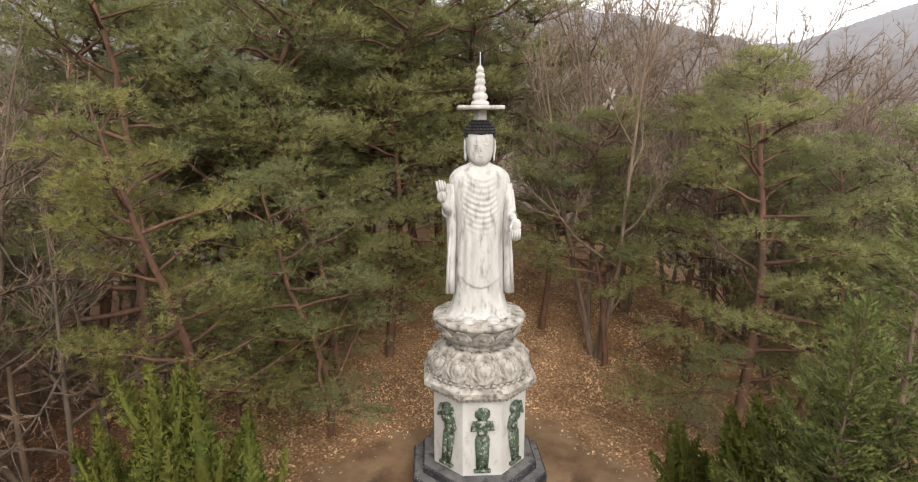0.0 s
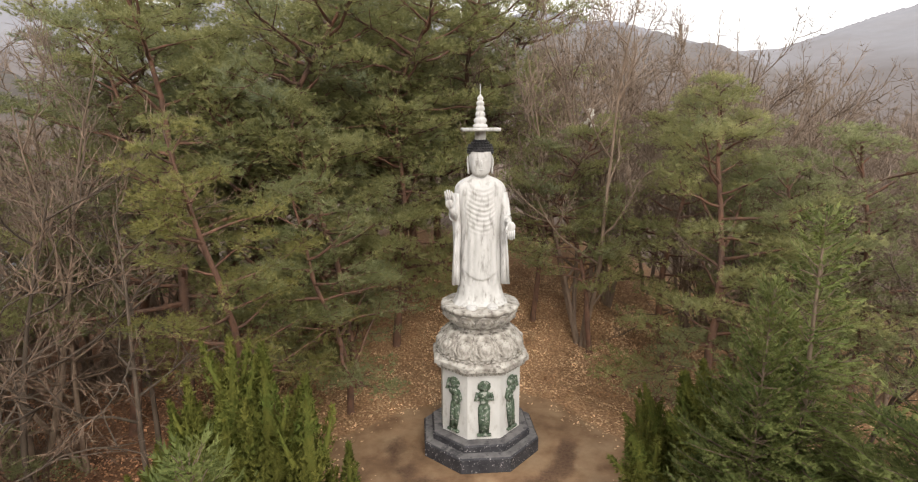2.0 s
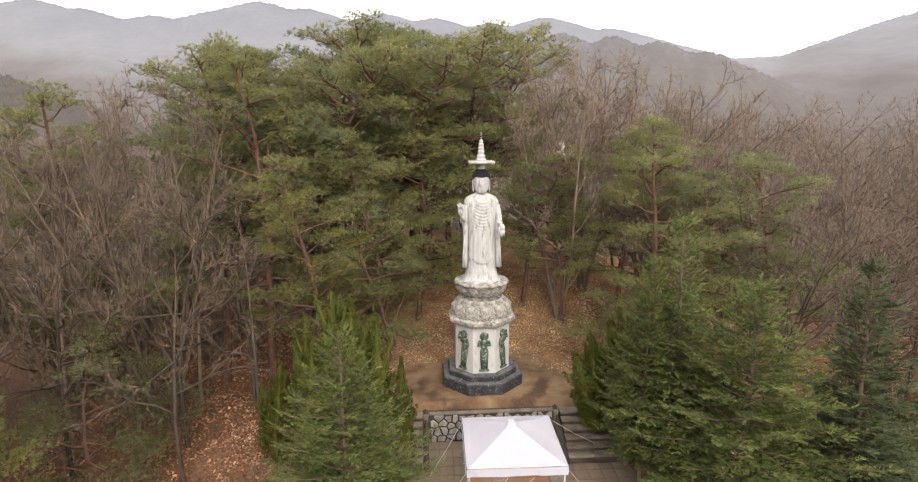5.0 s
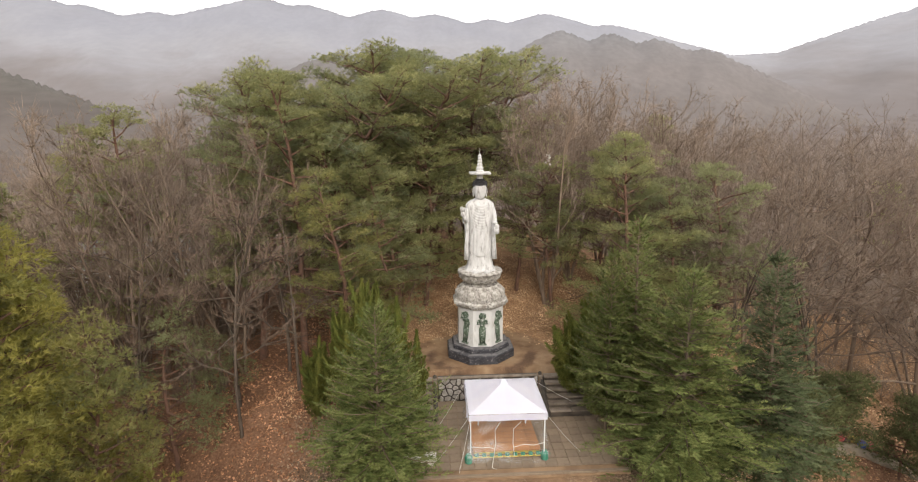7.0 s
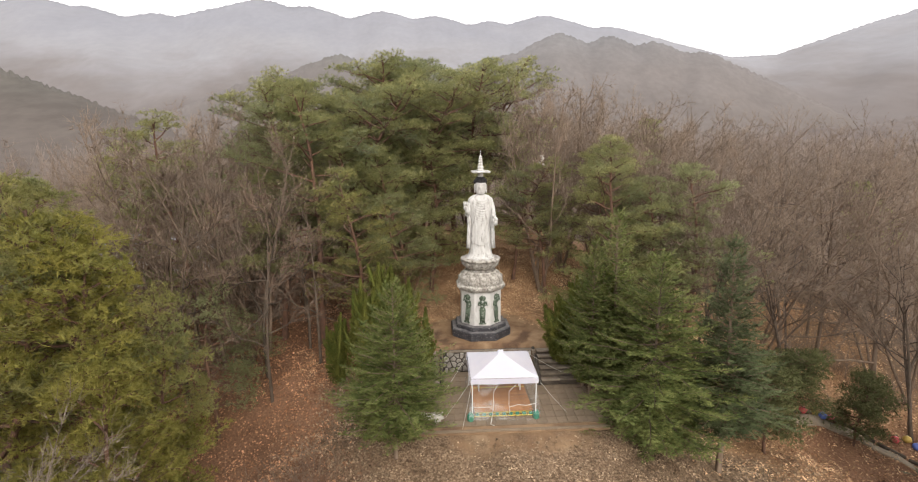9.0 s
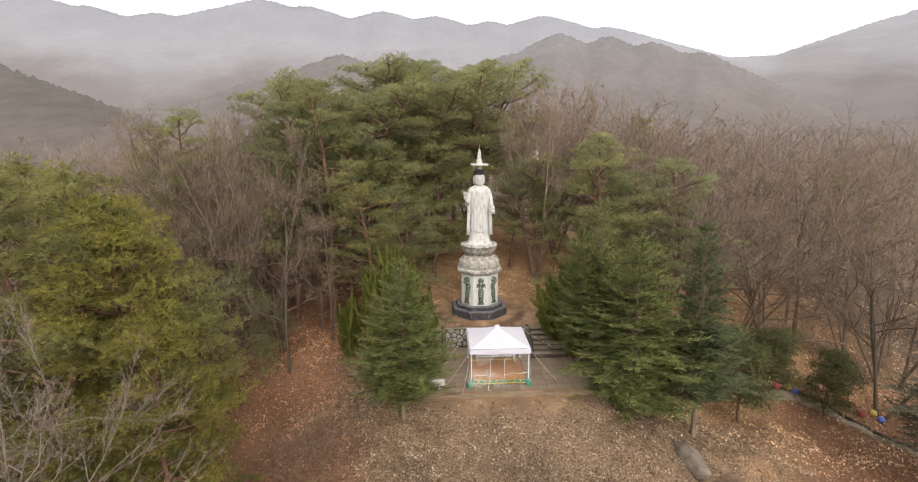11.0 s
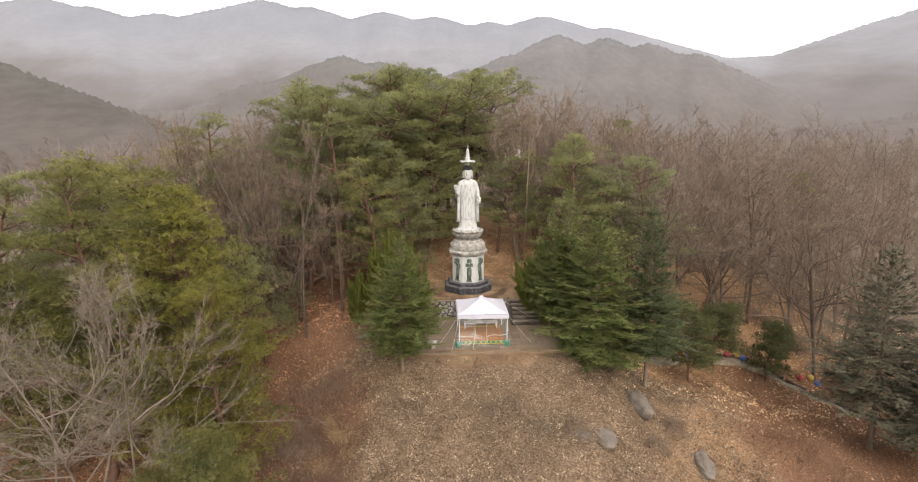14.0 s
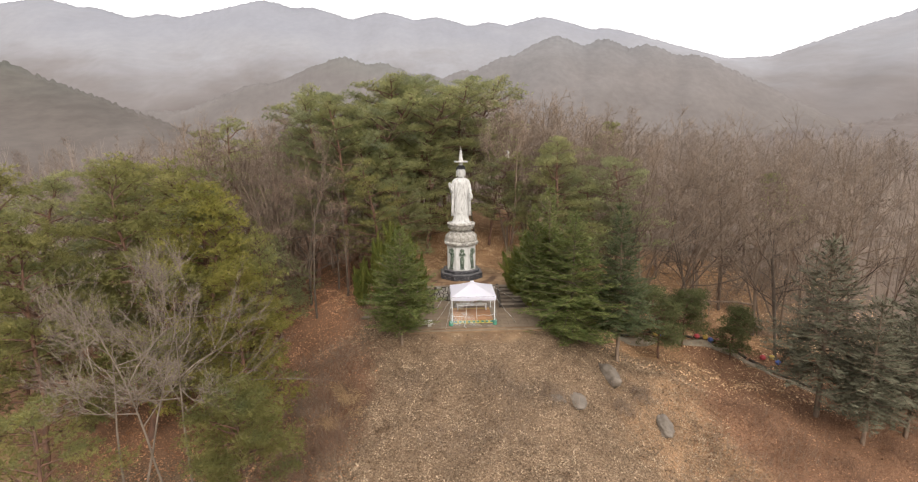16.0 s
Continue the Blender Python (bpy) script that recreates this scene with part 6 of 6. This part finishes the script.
# ---- party tent on the court ----
def tent():
    cz = court_z(-2.7)
    cx, cy = 0.37, -2.78
    t = thing("canopy_tent", COURT @ pose(cx, cy, cz, 0, 0, -1), "white pop-up canopy tent with clear plastic side sheets on the court", "tent")
    h, e, v, pk = 1.54, 1.92, 0.27, 2.56
    bm = bmesh.new()
    n = 12
    rings = []
    for m in (1.0, 0.86, 0.7, 0.54, 0.38, 0.24, 0.12, 0.06):
        ring = []
        for k in range(4):
            for i in range(n):
                u = -1 + 2 * i / n
                z = e + (pk - e) * (1 - m) ** 1.18 - 0.10 * m * (1 - abs(u)) * (1 - m)
                p = Matrix.Rotation(k * math.pi / 2, 3, 'Z') @ Vector((h * m * u, -h * m, z + (0.10 if m < 0.1 else 0.0)))
                ring.append(bm.verts.new(p))
        rings.append(ring)
    for a, b in zip(rings, rings[1:]):
        for i in range(4 * n):
            q = (i + 1) % (4 * n)
            bm.faces.new((a[i], a[q], b[q], b[i]))
    bm.faces.new(rings[-1])
    bmesh.ops.solidify(bm, geom=bm.faces, thickness=0.012)
    part("canopy", bm, M["canvas"], t, "white peaked fabric roof")
    for k in range(4):
        bm = bmesh.new()
        top, bot = [], []
        for i in range(17):
            x = -h + 2 * h * i / 16
            w = 0.012 * math.sin(i * 1.9 + k)
            top.append(bm.verts.new((x, -h - 0.016, e - 0.014)))
            bot.append(bm.verts.new((x, -h - 0.03 + w, e - v + 0.012 * math.sin(i * 0.8 + k))))
        for i in range(16):
            bm.faces.new((top[i], top[i + 1], bot[i + 1], bot[i]))
        bmesh.ops.solidify(bm, geom=bm.faces, thickness=0.008)
        bmesh.ops.rotate(bm, verts=bm.verts, matrix=Matrix.Rotation(k * math.pi / 2, 3, 'Z'))
        part("valance", bm, M["canvas"], t, "white fabric valance")
    for sx in (-1, 1):
        for sy in (-1, 1):
            bm = bmesh.new()
            g = 0.1 * sy * 1.46
            box(bm, sx * 1.46, sy * 1.46, (e + g) / 2, 0.045, 0.045, e - g, 0.006)
            leg = part("leg", bm, M["pole"], t, "white metal leg")
            bm = box_bm(sx * 1.46, sy * 1.46, g + 0.03, 0.11, 0.11, 0.02, 0.004)
            put("foot_plate", bm_mesh("foot_plate", bm, M["pole"]), leg)
    for k in range(4):
        bm = bmesh.new()
        for s in (-1, 1):
            tube(bm, [(0.02 * s, -1.44, e - 0.06), (0.72 * s, -1.44, e - 0.36), (1.44 * s, -1.44, e - 0.06)], 0.014, 6)
        bmesh.ops.rotate(bm, verts=bm.verts, matrix=Matrix.Rotation(k * math.pi / 2, 3, 'Z'))
        part("scissor_bar", bm, M["pole"], t, "thin folding truss")
    bm = bmesh.new()
    tube(bm, [(0, 0, e - 0.3), (0, 0, pk - 0.02)], 0.02, 8)
    part("centre_pole", bm, M["pole"], t)
    for k in range(4):
        bm = bmesh.new()
        cols, rows = 18, 9
        g = {}
        for i in range(cols + 1):
            for j in range(rows + 1):
                x = -1.5 + 3.0 * i / cols
                u = j / rows
                z = (e - 0.30) * (1 - u) + (-0.10 if k == 0 else 0.02) * u
                out = 1.51 + 0.20 * u ** 2.5 + 0.03 * math.sin(i * 1.3 + 2 * k) * u + 0.02 * math.sin(j * 1.1 + i * 0.7)
                g[i, j] = bm.verts.new((x * (1 + 0.10 * u), -out, z))
        for i in range(cols):
            for j in range(rows):
                bm.faces.new((g[i, j], g[i + 1, j], g[i + 1, j + 1], g[i, j + 1]))
        bmesh.ops.rotate(bm, verts=bm.verts, matrix=Matrix.Rotation(k * math.pi / 2, 3, 'Z'))
        sheet = part("plastic_sheet", bm, M["clear"], t, "clear plastic side sheet", True)
        sheet.visible_shadow = False
    # cords over the front sheet
    for pts in ([(-0.30, -1.60, 1.62), (-0.52, -1.62, 1.30), (-0.50, -1.66, 0.75), (-0.58, -1.74, 0.15), (-0.66, -1.95, -0.12), (-0.50, -2.05, -0.13)],
                [(0.50, -1.60, 1.60), (0.20, -1.62, 1.32), (0.19, -1.66, 0.72), (0.24, -1.72, 0.20)],
                [(-1.45, -1.56, 0.56), (-1.0, -1.62, 0.54), (-0.72, -1.64, 0.58), (-0.50, -1.66, 0.45)],
                [(0.20, -1.66, 0.55), (0.6, -1.64, 0.66), (1.0, -1.63, 0.60), (1.45, -1.56, 0.66)]):
        bm = bmesh.new()
        tube(bm, pts, 0.011, 6)
        part("tie_cord", bm, M["cord"], t, "white cord tied over the sheet")
    for a, b in (((-1.5, -1.5, 1.85), (-2.75, -1.35, -0.10)), ((1.5, -1.5, 1.85), (3.0, -1.1, -0.08)), ((-1.5, 1.5, 1.85), (-2.7, 0.9, 0.10)), ((1.5, 1.5, 1.85), (3.6, 1.75, 0.5)), ((-1.5, -1.5, 1.6), (-1.95, -2.1, -0.2))):
        bm = bmesh.new()
        m = tuple((p + q) / 2 - (0.06 if k == 2 else 0) for k, (p, q) in enumerate(zip(a, b)))
        tube(bm, [a, m, b], 0.007, 5)
        part("guy_rope", bm, M["cord"], t, "white guy rope")
    return cx, cy, cz


TX, TY, TZ = tent()
LEVEL = COURT @ pose(TX, TY, TZ)
deck = thing("wooden_deck", LEVEL, "orange-brown board floor inside the tent", "deck")
for i in range(6):
    bm = box_bm(-1.15 + 0.455 * i, 0.05, 0.16, 0.45, 2.62, 0.05, 0.006)
    part("board", bm, M["deck"], deck)
for j in range(3):
    bm = box_bm(0, -1.1 + 1.1 * j, 0.03 + 0.04 * j, 2.66, 0.10, 0.16, 0.01)
    part("joist", bm, M["plastic_yellow"], deck, "yellow bearer under the boards")
for i in range(9):
    x = -1.25 + 0.31 * i
    pal = thing("plastic_pallet", LEVEL @ pose(x, -1.36, -0.02), "green plastic pallet edge under the deck", "pallet", "pallets under the deck")
    bm = box_bm(0, 0, 0.09, 0.17, 0.12, 0.11, 0.02)
    part("block", bm, M["plastic_green"], pal)
    bm = box_bm(0, 0.0, 0.01, 0.29, 0.10, 0.04, 0.01)
    part("runner", bm, M["plastic_yellow"], pal)
for x, y in ((-1.58, -1.50), (1.46, -1.46)):
    w = thing("tent_weight", LEVEL @ pose(x, y, 0.1 * y + 0.0), "green plastic water weight at a tent leg", "weight", "tent weights")
    bm = bmesh.new()
    lathe(bm, [(0.13, 0.0), (0.155, 0.03), (0.155, 0.26), (0.12, 0.33), (0.05, 0.36)], 12)
    part("tank", bm, M["plastic_green"], w, "green tank", True)
    bm = bmesh.new()
    tube(bm, [(-0.08, 0, 0.33), (-0.06, 0, 0.42), (0.06, 0, 0.42), (0.08, 0, 0.33)], 0.018, 6)
    part("handle", bm, M["plastic_green"], w)
# things inside
tab = thing("low_altar_table", LEVEL @ pose(0.05, 0.95, 0.0), "low pale table at the back of the tent", "table")
bm = box_bm(0, 0, 0.56, 2.2, 0.5, 0.05, 0.01)
part("tabletop", bm, M["board"], tab)
for sx in (-1, 1):
    for sy in (-1, 1):
        bm = box_bm(1.03 * sx, 0.2 * sy, 0.36, 0.05, 0.05, 0.38, 0.006)
        part("leg", bm, M["pole"], tab)
fan = thing("round_fan", LEVEL @ pose(0.05, 0.75, 0.58), "white round standing fan on the table", "fan")
bm = bmesh.new()
lathe(bm, [(0.14, 0.0), (0.14, 0.03), (0.03, 0.05), (0.025, 0.30)], 16)
part("stand", bm, M["pole"], fan)
bm = bmesh.new()
lathe(bm, [(0.05, -0.07), (0.24, -0.05), (0.27, 0.0), (0.24, 0.05), (0.05, 0.07)], 20)
bmesh.ops.rotate(bm, verts=bm.verts, matrix=Matrix.Rotation(math.pi / 2, 3, 'X'))
bmesh.ops.translate(bm, verts=bm.verts, vec=(0, 0, 0.5))
part("cage", bm, M["pole"], fan, "white round cage", True)

slab = thing("stone_bench", pose(-2.75, -7.5, h1(-2.75, -7.5), 0, 0, 6), "pale stone slab bench under the fir", "bench")
bm = box_bm(0, 0, 0.36, 1.7, 0.55, 0.14, 0.03)
part("slab", bm, M["board"], slab)
for s in (-1, 1):
    bm = box_bm(0.6 * s, 0, 0.12, 0.25, 0.45, 0.4, 0.03)
    part("support", bm, M["board"], slab)


# ---- slope: boulders, brush, dry grass, path with paper lanterns ----
def boulder(x, y, sx, sy, sz, turn, seed, lift):
    bm = bmesh.new()
    bmesh.ops.create_icosphere(bm, subdivisions=4, radius=1.0)
    off = Vector((seed * 7.3, seed * 3.1, 0))
    for v in bm.verts:
        p = v.co.copy()
        k = 1 + 0.26 * noise.noise(p * 1.2 + off) + 0.10 * noise.noise(p * 3.1 + off) + 0.035 * noise.noise(p * 8 + off)
        v.co = Vector((p.x * sx, p.y * sy, p.z * sz)) * k
    ob = put("boulder", bm_mesh("boulder", bm, M["rock"], True), None, pose(x, y, h1(x, y) + lift, 0, 0, turn))
    tagged(ob, "weathered grey boulder half sunk in leaf litter", "rock", "boulders on the slope")


boulder(9.75, -9.8, 0.52, 1.35, 0.66, 10, 1, 0.02)
boulder(12.6, -12.3, 0.5, 1.25, 0.42, -4, 2, -0.04)
boulder(6.9, -13.2, 0.62, 1.2, 0.26, 8, 3, -0.10)
boulder(5.6, -13.6, 0.5, 0.7, 0.20, 40, 7, -0.12)
boulder(-6.7, -5.9, 0.42, 0.25, 0.12, 30, 5, 0.05)


def brush(name, x, y, spread, count, tall, material, label, category, seed, group):
    rng = np.random.default_rng(seed)
    a = np.stack([rng.normal(0, spread, count), rng.normal(0, spread * 0.8, count), np.zeros(count)], -1)
    a[:, 2] = height(a[:, 0] + x, a[:, 1] + y) - h1(x, y)
    d = unit(rng.normal(0, 0.6, (count, 3)) + np.array([0, 0, 0.9]))
    b = a + d * (tall * rng.uniform(0.5, 1.2, count))[:, None]
    c = b + unit(d + rng.normal(0, 0.5, (count, 3))) * (tall * 0.5)
    v, f = spikes(np.concatenate([a, (a + b) / 2]), np.concatenate([b, c]), np.full(2 * count, 0.010), rng)
    ob = put(name, tri_mesh(name, v, f, material), None, pose(x, y, h1(x, y)))
    tagged(ob, label, category, group)


for i, (x, y, s, n, tl) in enumerate(((1.3, -12.6, 0.8, 200, 0.5), (3.0, -13.8, 0.9, 200, 0.5), (-3.0, -13.2, 0.8, 140, 0.45), (2.2, -16.2, 1.2, 240, 0.55), (5.6, -13.8, 0.7, 260, 0.5), (-1.0, -17.0, 1.1, 200, 0.5), (9.9, -12.6, 0.5, 200, 0.5), (11.7, -10.4, 0.6, 260, 0.5),
                                      (-8.6, -10.2, 1.2, 300, 0.9), (-9.2, -13.6, 1.2, 600, 0.9), (-7.6, -17.2, 1.3, 500, 0.8), (7.0, 2.8, 0.8, 240, 0.6), (-6.6, -5.6, 0.9, 240, 0.6), (21.0, -11.8, 1.6, 240, 0.6), (16.0, -14.5, 1.6, 400, 0.5))):
    brush("dry_bush", x, y, s, n, tl, M["brush"], "tangle of dry brown brushwood on the slope", "bush", 60 + i, "dry bushes")
rb = random.Random(21)
for i in range(22):
    x, y = rb.uniform(17, 33), rb.uniform(-19, -7)
    brush("dry_bush", x, y, rb.uniform(0.6, 1.2), 110, rb.uniform(0.5, 1.0), M["red_brush"], "low reddish-brown bush on the leafy slope", "bush", 200 + i, "low bushes")
for i in range(64):
    if i % 2:
        x, y = rb.uniform(-26, -13.5), rb.uniform(-6, 12)
    else:
        x, y = rb.uniform(13, 38), rb.uniform(2.5, 20)
    brush("dry_bush", x, y, rb.uniform(0.4, 0.9), 90, rb.uniform(0.9, 2.0), M["brush"], "tall tangle of dry undergrowth in the wood", "bush", 120 + i, "undergrowth")
for i in range(26):
    x, y = rb.uniform(-10.5, -5.6), rb.uniform(-18.5, -9.5)
    brush("dry_bush", x, y, rb.uniform(0.5, 0.9), 150, rb.uniform(0.45, 0.85), M["red_brush"], "low reddish-brown bush on the leafy slope", "bush", 240 + i, "low bushes")


def grass_clump(x, y, spread, count, tall, seed):
    """Bleached blades that rise from one root and arch over outward."""
    rng = np.random.default_rng(seed)
    a = np.stack([rng.normal(0, spread, count), rng.normal(0, spread, count), np.zeros(count)], -1)
    out = unit(a + rng.normal(0, 0.25, (count, 3)) * np.array([1, 1, 0]))
    ln = tall * rng.uniform(0.6, 1.2, count)[:, None]
    b = a + (out * 0.35 + np.array([0, 0, 0.8])) * ln * 0.6
    c = b + (out * rng.uniform(0.4, 0.9, (count, 1)) + np.array([0, 0, 0.18])) * ln * 0.5
    v, f = spikes(np.concatenate([a, b]), np.concatenate([b, c]), np.full(2 * count, 0.011), rng)
    ob = put("grass_tuft", tri_mesh("grass_tuft", v, f, M["straw"]), None, pose(x, y, h1(x, y) - 0.05))
    tagged(ob, "arching clump of bleached dry grass", "grass", "dry grass clumps")


for i, (x, y, n, tall) in enumerate(((-6.5, -13.6, 380, 1.05), (-7.4, -12.4, 220, 0.8), (-7.3, -15.2, 240, 0.8), (-5.8, -14.8, 160, 0.6))):
    grass_clump(x, y, 0.26, n, tall, 90 + i)


def path_at(s):
    """The footpath's middle line, s from 0 to 1."""
    x = 12.3 + 20 * s
    return x, -1.7 + 3.2 * math.sin(min(s, 0.42) / 0.42 * math.pi / 2) * 0.75 - 16 * max(0, s - 0.42) ** 1.35


bm = bmesh.new()
rows = []
for i in range(61):
    x, y = path_at(i / 60)
    x2, y2 = path_at(i / 60 + 0.01)
    nx, ny = -(y2 - y), x2 - x
    ln = math.hypot(nx, ny)
    nx, ny = nx / ln, ny / ln
    w = 0.31 + 0.05 * math.sin(i * 0.9) + 0.25 * max(0, 1 - i / 12)
    rows.append([bm.verts.new((x + nx * k * w, y + ny * k * w, h1(x + nx * k * w, y + ny * k * w) + (0.07 if abs(k) < 1 else -0.12))) for k in (-1.05, -1 + 0.02, -0.4, 0.4, 0.98, 1.05)])
for a, b in zip(rows, rows[1:]):
    for k in range(5):
        bm.faces.new((a[k], a[k + 1], b[k + 1], b[k]))
path = put("pavement_footpath", bm_mesh("footpath", bm, M["path"], True))
tagged(path, "pale trodden footpath along the slope", "path", "", "structure")
for i in range(14):
    s = 0.04 + 0.066 * i
    x, y = path_at(s)
    x2, y2 = path_at(s + 0.06)
    nx, ny = -(y2 - y), x2 - x
    ln = math.hypot(nx, ny)
    a = (x + nx / ln * 0.5, y + ny / ln * 0.5)
    b = (x2 + nx / ln * 0.5, y2 + ny / ln * 0.5)
    bm = bmesh.new()
    tube(bm, [(a[0], a[1], h1(*a) + 0.12), (b[0], b[1], h1(*b) + 0.12)], 0.11, 8)
    tagged(put("edging_log", bm_mesh("edging_log", bm, M["log"], True)), "dark log edging beside the footpath", "log", "logs along the footpath")
COL = [plain("lantern_red", (0.50, 0.08, 0.09)), plain("lantern_blue", (0.11, 0.17, 0.50)), plain("lantern_yellow", (0.52, 0.37, 0.10)), plain("lantern_green", (0.08, 0.32, 0.2)), plain("lantern_pink", (0.66, 0.18, 0.22))]
CNAME = ["red", "blue", "yellow", "green", "pink"]
for k, (c, x, y) in enumerate(((2, 16.1, 0.1), (1, 16.5, 0.15), (0, 17.05, 0.25), (4, 17.4, 0.3), (0, 20.0, 1.2), (2, 20.7, 1.15), (1, 21.1, 0.95), (4, 21.65, 1.05), (0, 25.4, 0.5), (2, 26.25, 0.65), (1, 26.65, 0.35))):
    bm = bmesh.new()
    prof = [(0.05, 0.0), (0.16, 0.04), (0.23, 0.14), (0.24, 0.23), (0.19, 0.35), (0.08, 0.42), (0.05, 0.43)]
    lathe(bm, prof, 16)
    for v in bm.verts:
        r = 1 + 0.05 * math.cos(8 * math.atan2(v.co.y, v.co.x))
        v.co.x *= r
        v.co.y *= r
    lan = thing("paper_lantern", pose(x, y, h1(x, y) - 0.02, 0, 0, 40 * k), CNAME[c] + " round paper lantern on the ground by the footpath", "lantern", "lanterns along the footpath")
    part("globe", bm, COL[c], lan, "", True)
    bm = bmesh.new()
    tube(bm, [(-0.04, 0, 0.42), (0, 0, 0.50), (0.04, 0, 0.42)], 0.01, 5)
    part("handle", bm, M["cord"], lan)

# pale dead-leaf clump caught in the leafless tree
bm = bmesh.new()
rl = random.Random(3)
for i in range(14):
    m = pose(rl.uniform(-0.12, 0.12), rl.uniform(-0.1, 0.1), rl.uniform(-0.35, 0.35), rl.uniform(-70, 70), rl.uniform(-70, 70), rl.uniform(0, 360))
    box(bm, 0, 0, 0, 0.10, 0.012, 0.17, 0, m)
clump = put("dead_leaf_clump", bm_mesh("dead_leaf_clump", bm, M["board"]), None, pose(4.0, 4.8, 9.62))
tagged(clump, "pale withered leaves hanging on a bare branch", "leaves")

# a pale house in the valley, half hidden by trees
hx, hy = -30.5, 22.0
house = thing("house", pose(hx, hy, h1(hx, hy), 0, 0, 28), "pale low house seen through leafless trees", "house")
bm = box_bm(0, 0, 1.2, 9.0, 6.0, 3.2, 0.03)
part("wall", bm, M["house_wall"], house)
bm = bmesh.new()
v = [bm.verts.new(p) for p in ((-4.9, -3.4, 2.8), (4.9, -3.4, 2.8), (4.9, 3.4, 2.8), (-4.9, 3.4, 2.8), (-4.9, 0, 4.1), (4.9, 0, 4.1))]
for q in ((0, 1, 5, 4), (2, 3, 4, 5), (0, 4, 3), (1, 2, 5), (0, 3, 2, 1)):
    bm.faces.new([v[i] for i in q])
part("roof", bm, M["house_roof"], house, "grey pitched roof")
for i in range(3):
    x = -2.8 + 2.8 * i
    win = part("window", box_bm(x, -3.01, 1.4, 1.3, 0.08, 1.1, 0.01), M["house_wall"], house)
    put("pane", bm_mesh("pane", box_bm(x, -3.06, 1.4, 1.1, 0.03, 0.9), M["glass_dark"]), win)


# ---- fallen leaves ----
def leaves(name, n, x0, x1, y0, y1, seed, size, material):
    rng = np.random.default_rng(seed)
    x, y = rng.uniform(x0, x1, n), rng.uniform(y0, y1, n)
    patch = np.sin(x * 0.7 + 1.5 * np.sin(y * 0.45)) * np.sin(y * 0.6 + 0.8 * np.sin(x * 0.5)) + 0.5 * np.sin(x * 1.9 - y * 1.3)
    keep = rng.uniform(-1.3, 1.0, n) < patch * 0.55 + 0.25
    rim = np.minimum(np.minimum(x - x0, x1 - x), np.minimum(y - y0, y1 - y))
    keep &= rng.uniform(0, 1, n) < np.clip(rim / 3.0 + 0.15 * np.sin(x + 2 * np.sin(y)), 0, 1)
    u, w = to_court(x, y)
    keep &= ~((u > -4.6) & (u < 5.3) & (w > -5.6) & (w < 0.6) & (rng.uniform(0, 1, n) > 0.015))
    keep &= rng.uniform(0.03, 1, n) > worn(x, y) ** 0.5 * 1.01
    x, y = x[keep], y[keep]
    n = len(x)
    z = height(x, y)
    p = np.stack([x, y, z + rng.uniform(0.005, 0.06, n)], -1)
    yaw = rng.uniform(0, 6.28, n)
    a = np.stack([np.cos(yaw), np.sin(yaw), rng.normal(0, 0.35, n)], -1)
    b = np.stack([-np.sin(yaw), np.cos(yaw), rng.normal(0, 0.35, n)], -1)
    s = size * rng.uniform(0.5, 1.25, n)[:, None]
    fold = np.zeros((n, 3))
    fold[:, 2] = rng.uniform(0.0, 0.35, n)
    v = np.stack([p - a * s * 0.5, p + b * s * 0.33 + fold * s, p + a * s * 0.55, p - b * s * 0.33 + fold * s], 1).reshape(-1, 3)
    k = np.arange(n)[:, None] * 4
    f = np.concatenate([k + np.array([[0, 2, 1]]), k + np.array([[0, 3, 2]])], 1).reshape(-1, 3)
    me = tri_mesh(name, v, f, material)
    return tagged(put(name, me), "thick carpet of fallen brown oak leaves", "leaves", "", "stuff")


leaves("fallen_leaves", 135000, -10, 18, -33, -3.5, 71, 0.115, M["leaf"])
leaves("fallen_leaves", 26000, 13, 33, -28, 3, 74, 0.14, M["red_leaf"])
leaves("fallen_leaves", 70000, -24, -5, -26, 10, 75, 0.12, M["rust_leaf"])
leaves("fallen_leaves", 30000, 6, 28, -8, 18, 72, 0.14, M["warm_leaf"])
leaves("fallen_leaves", 16000, 25, 44, -4, 20, 76, 0.17, M["warm_leaf"])
leaves("fallen_leaves", 100000, -10, 11, -5, 14, 73, 0.095, M["warm_leaf"])
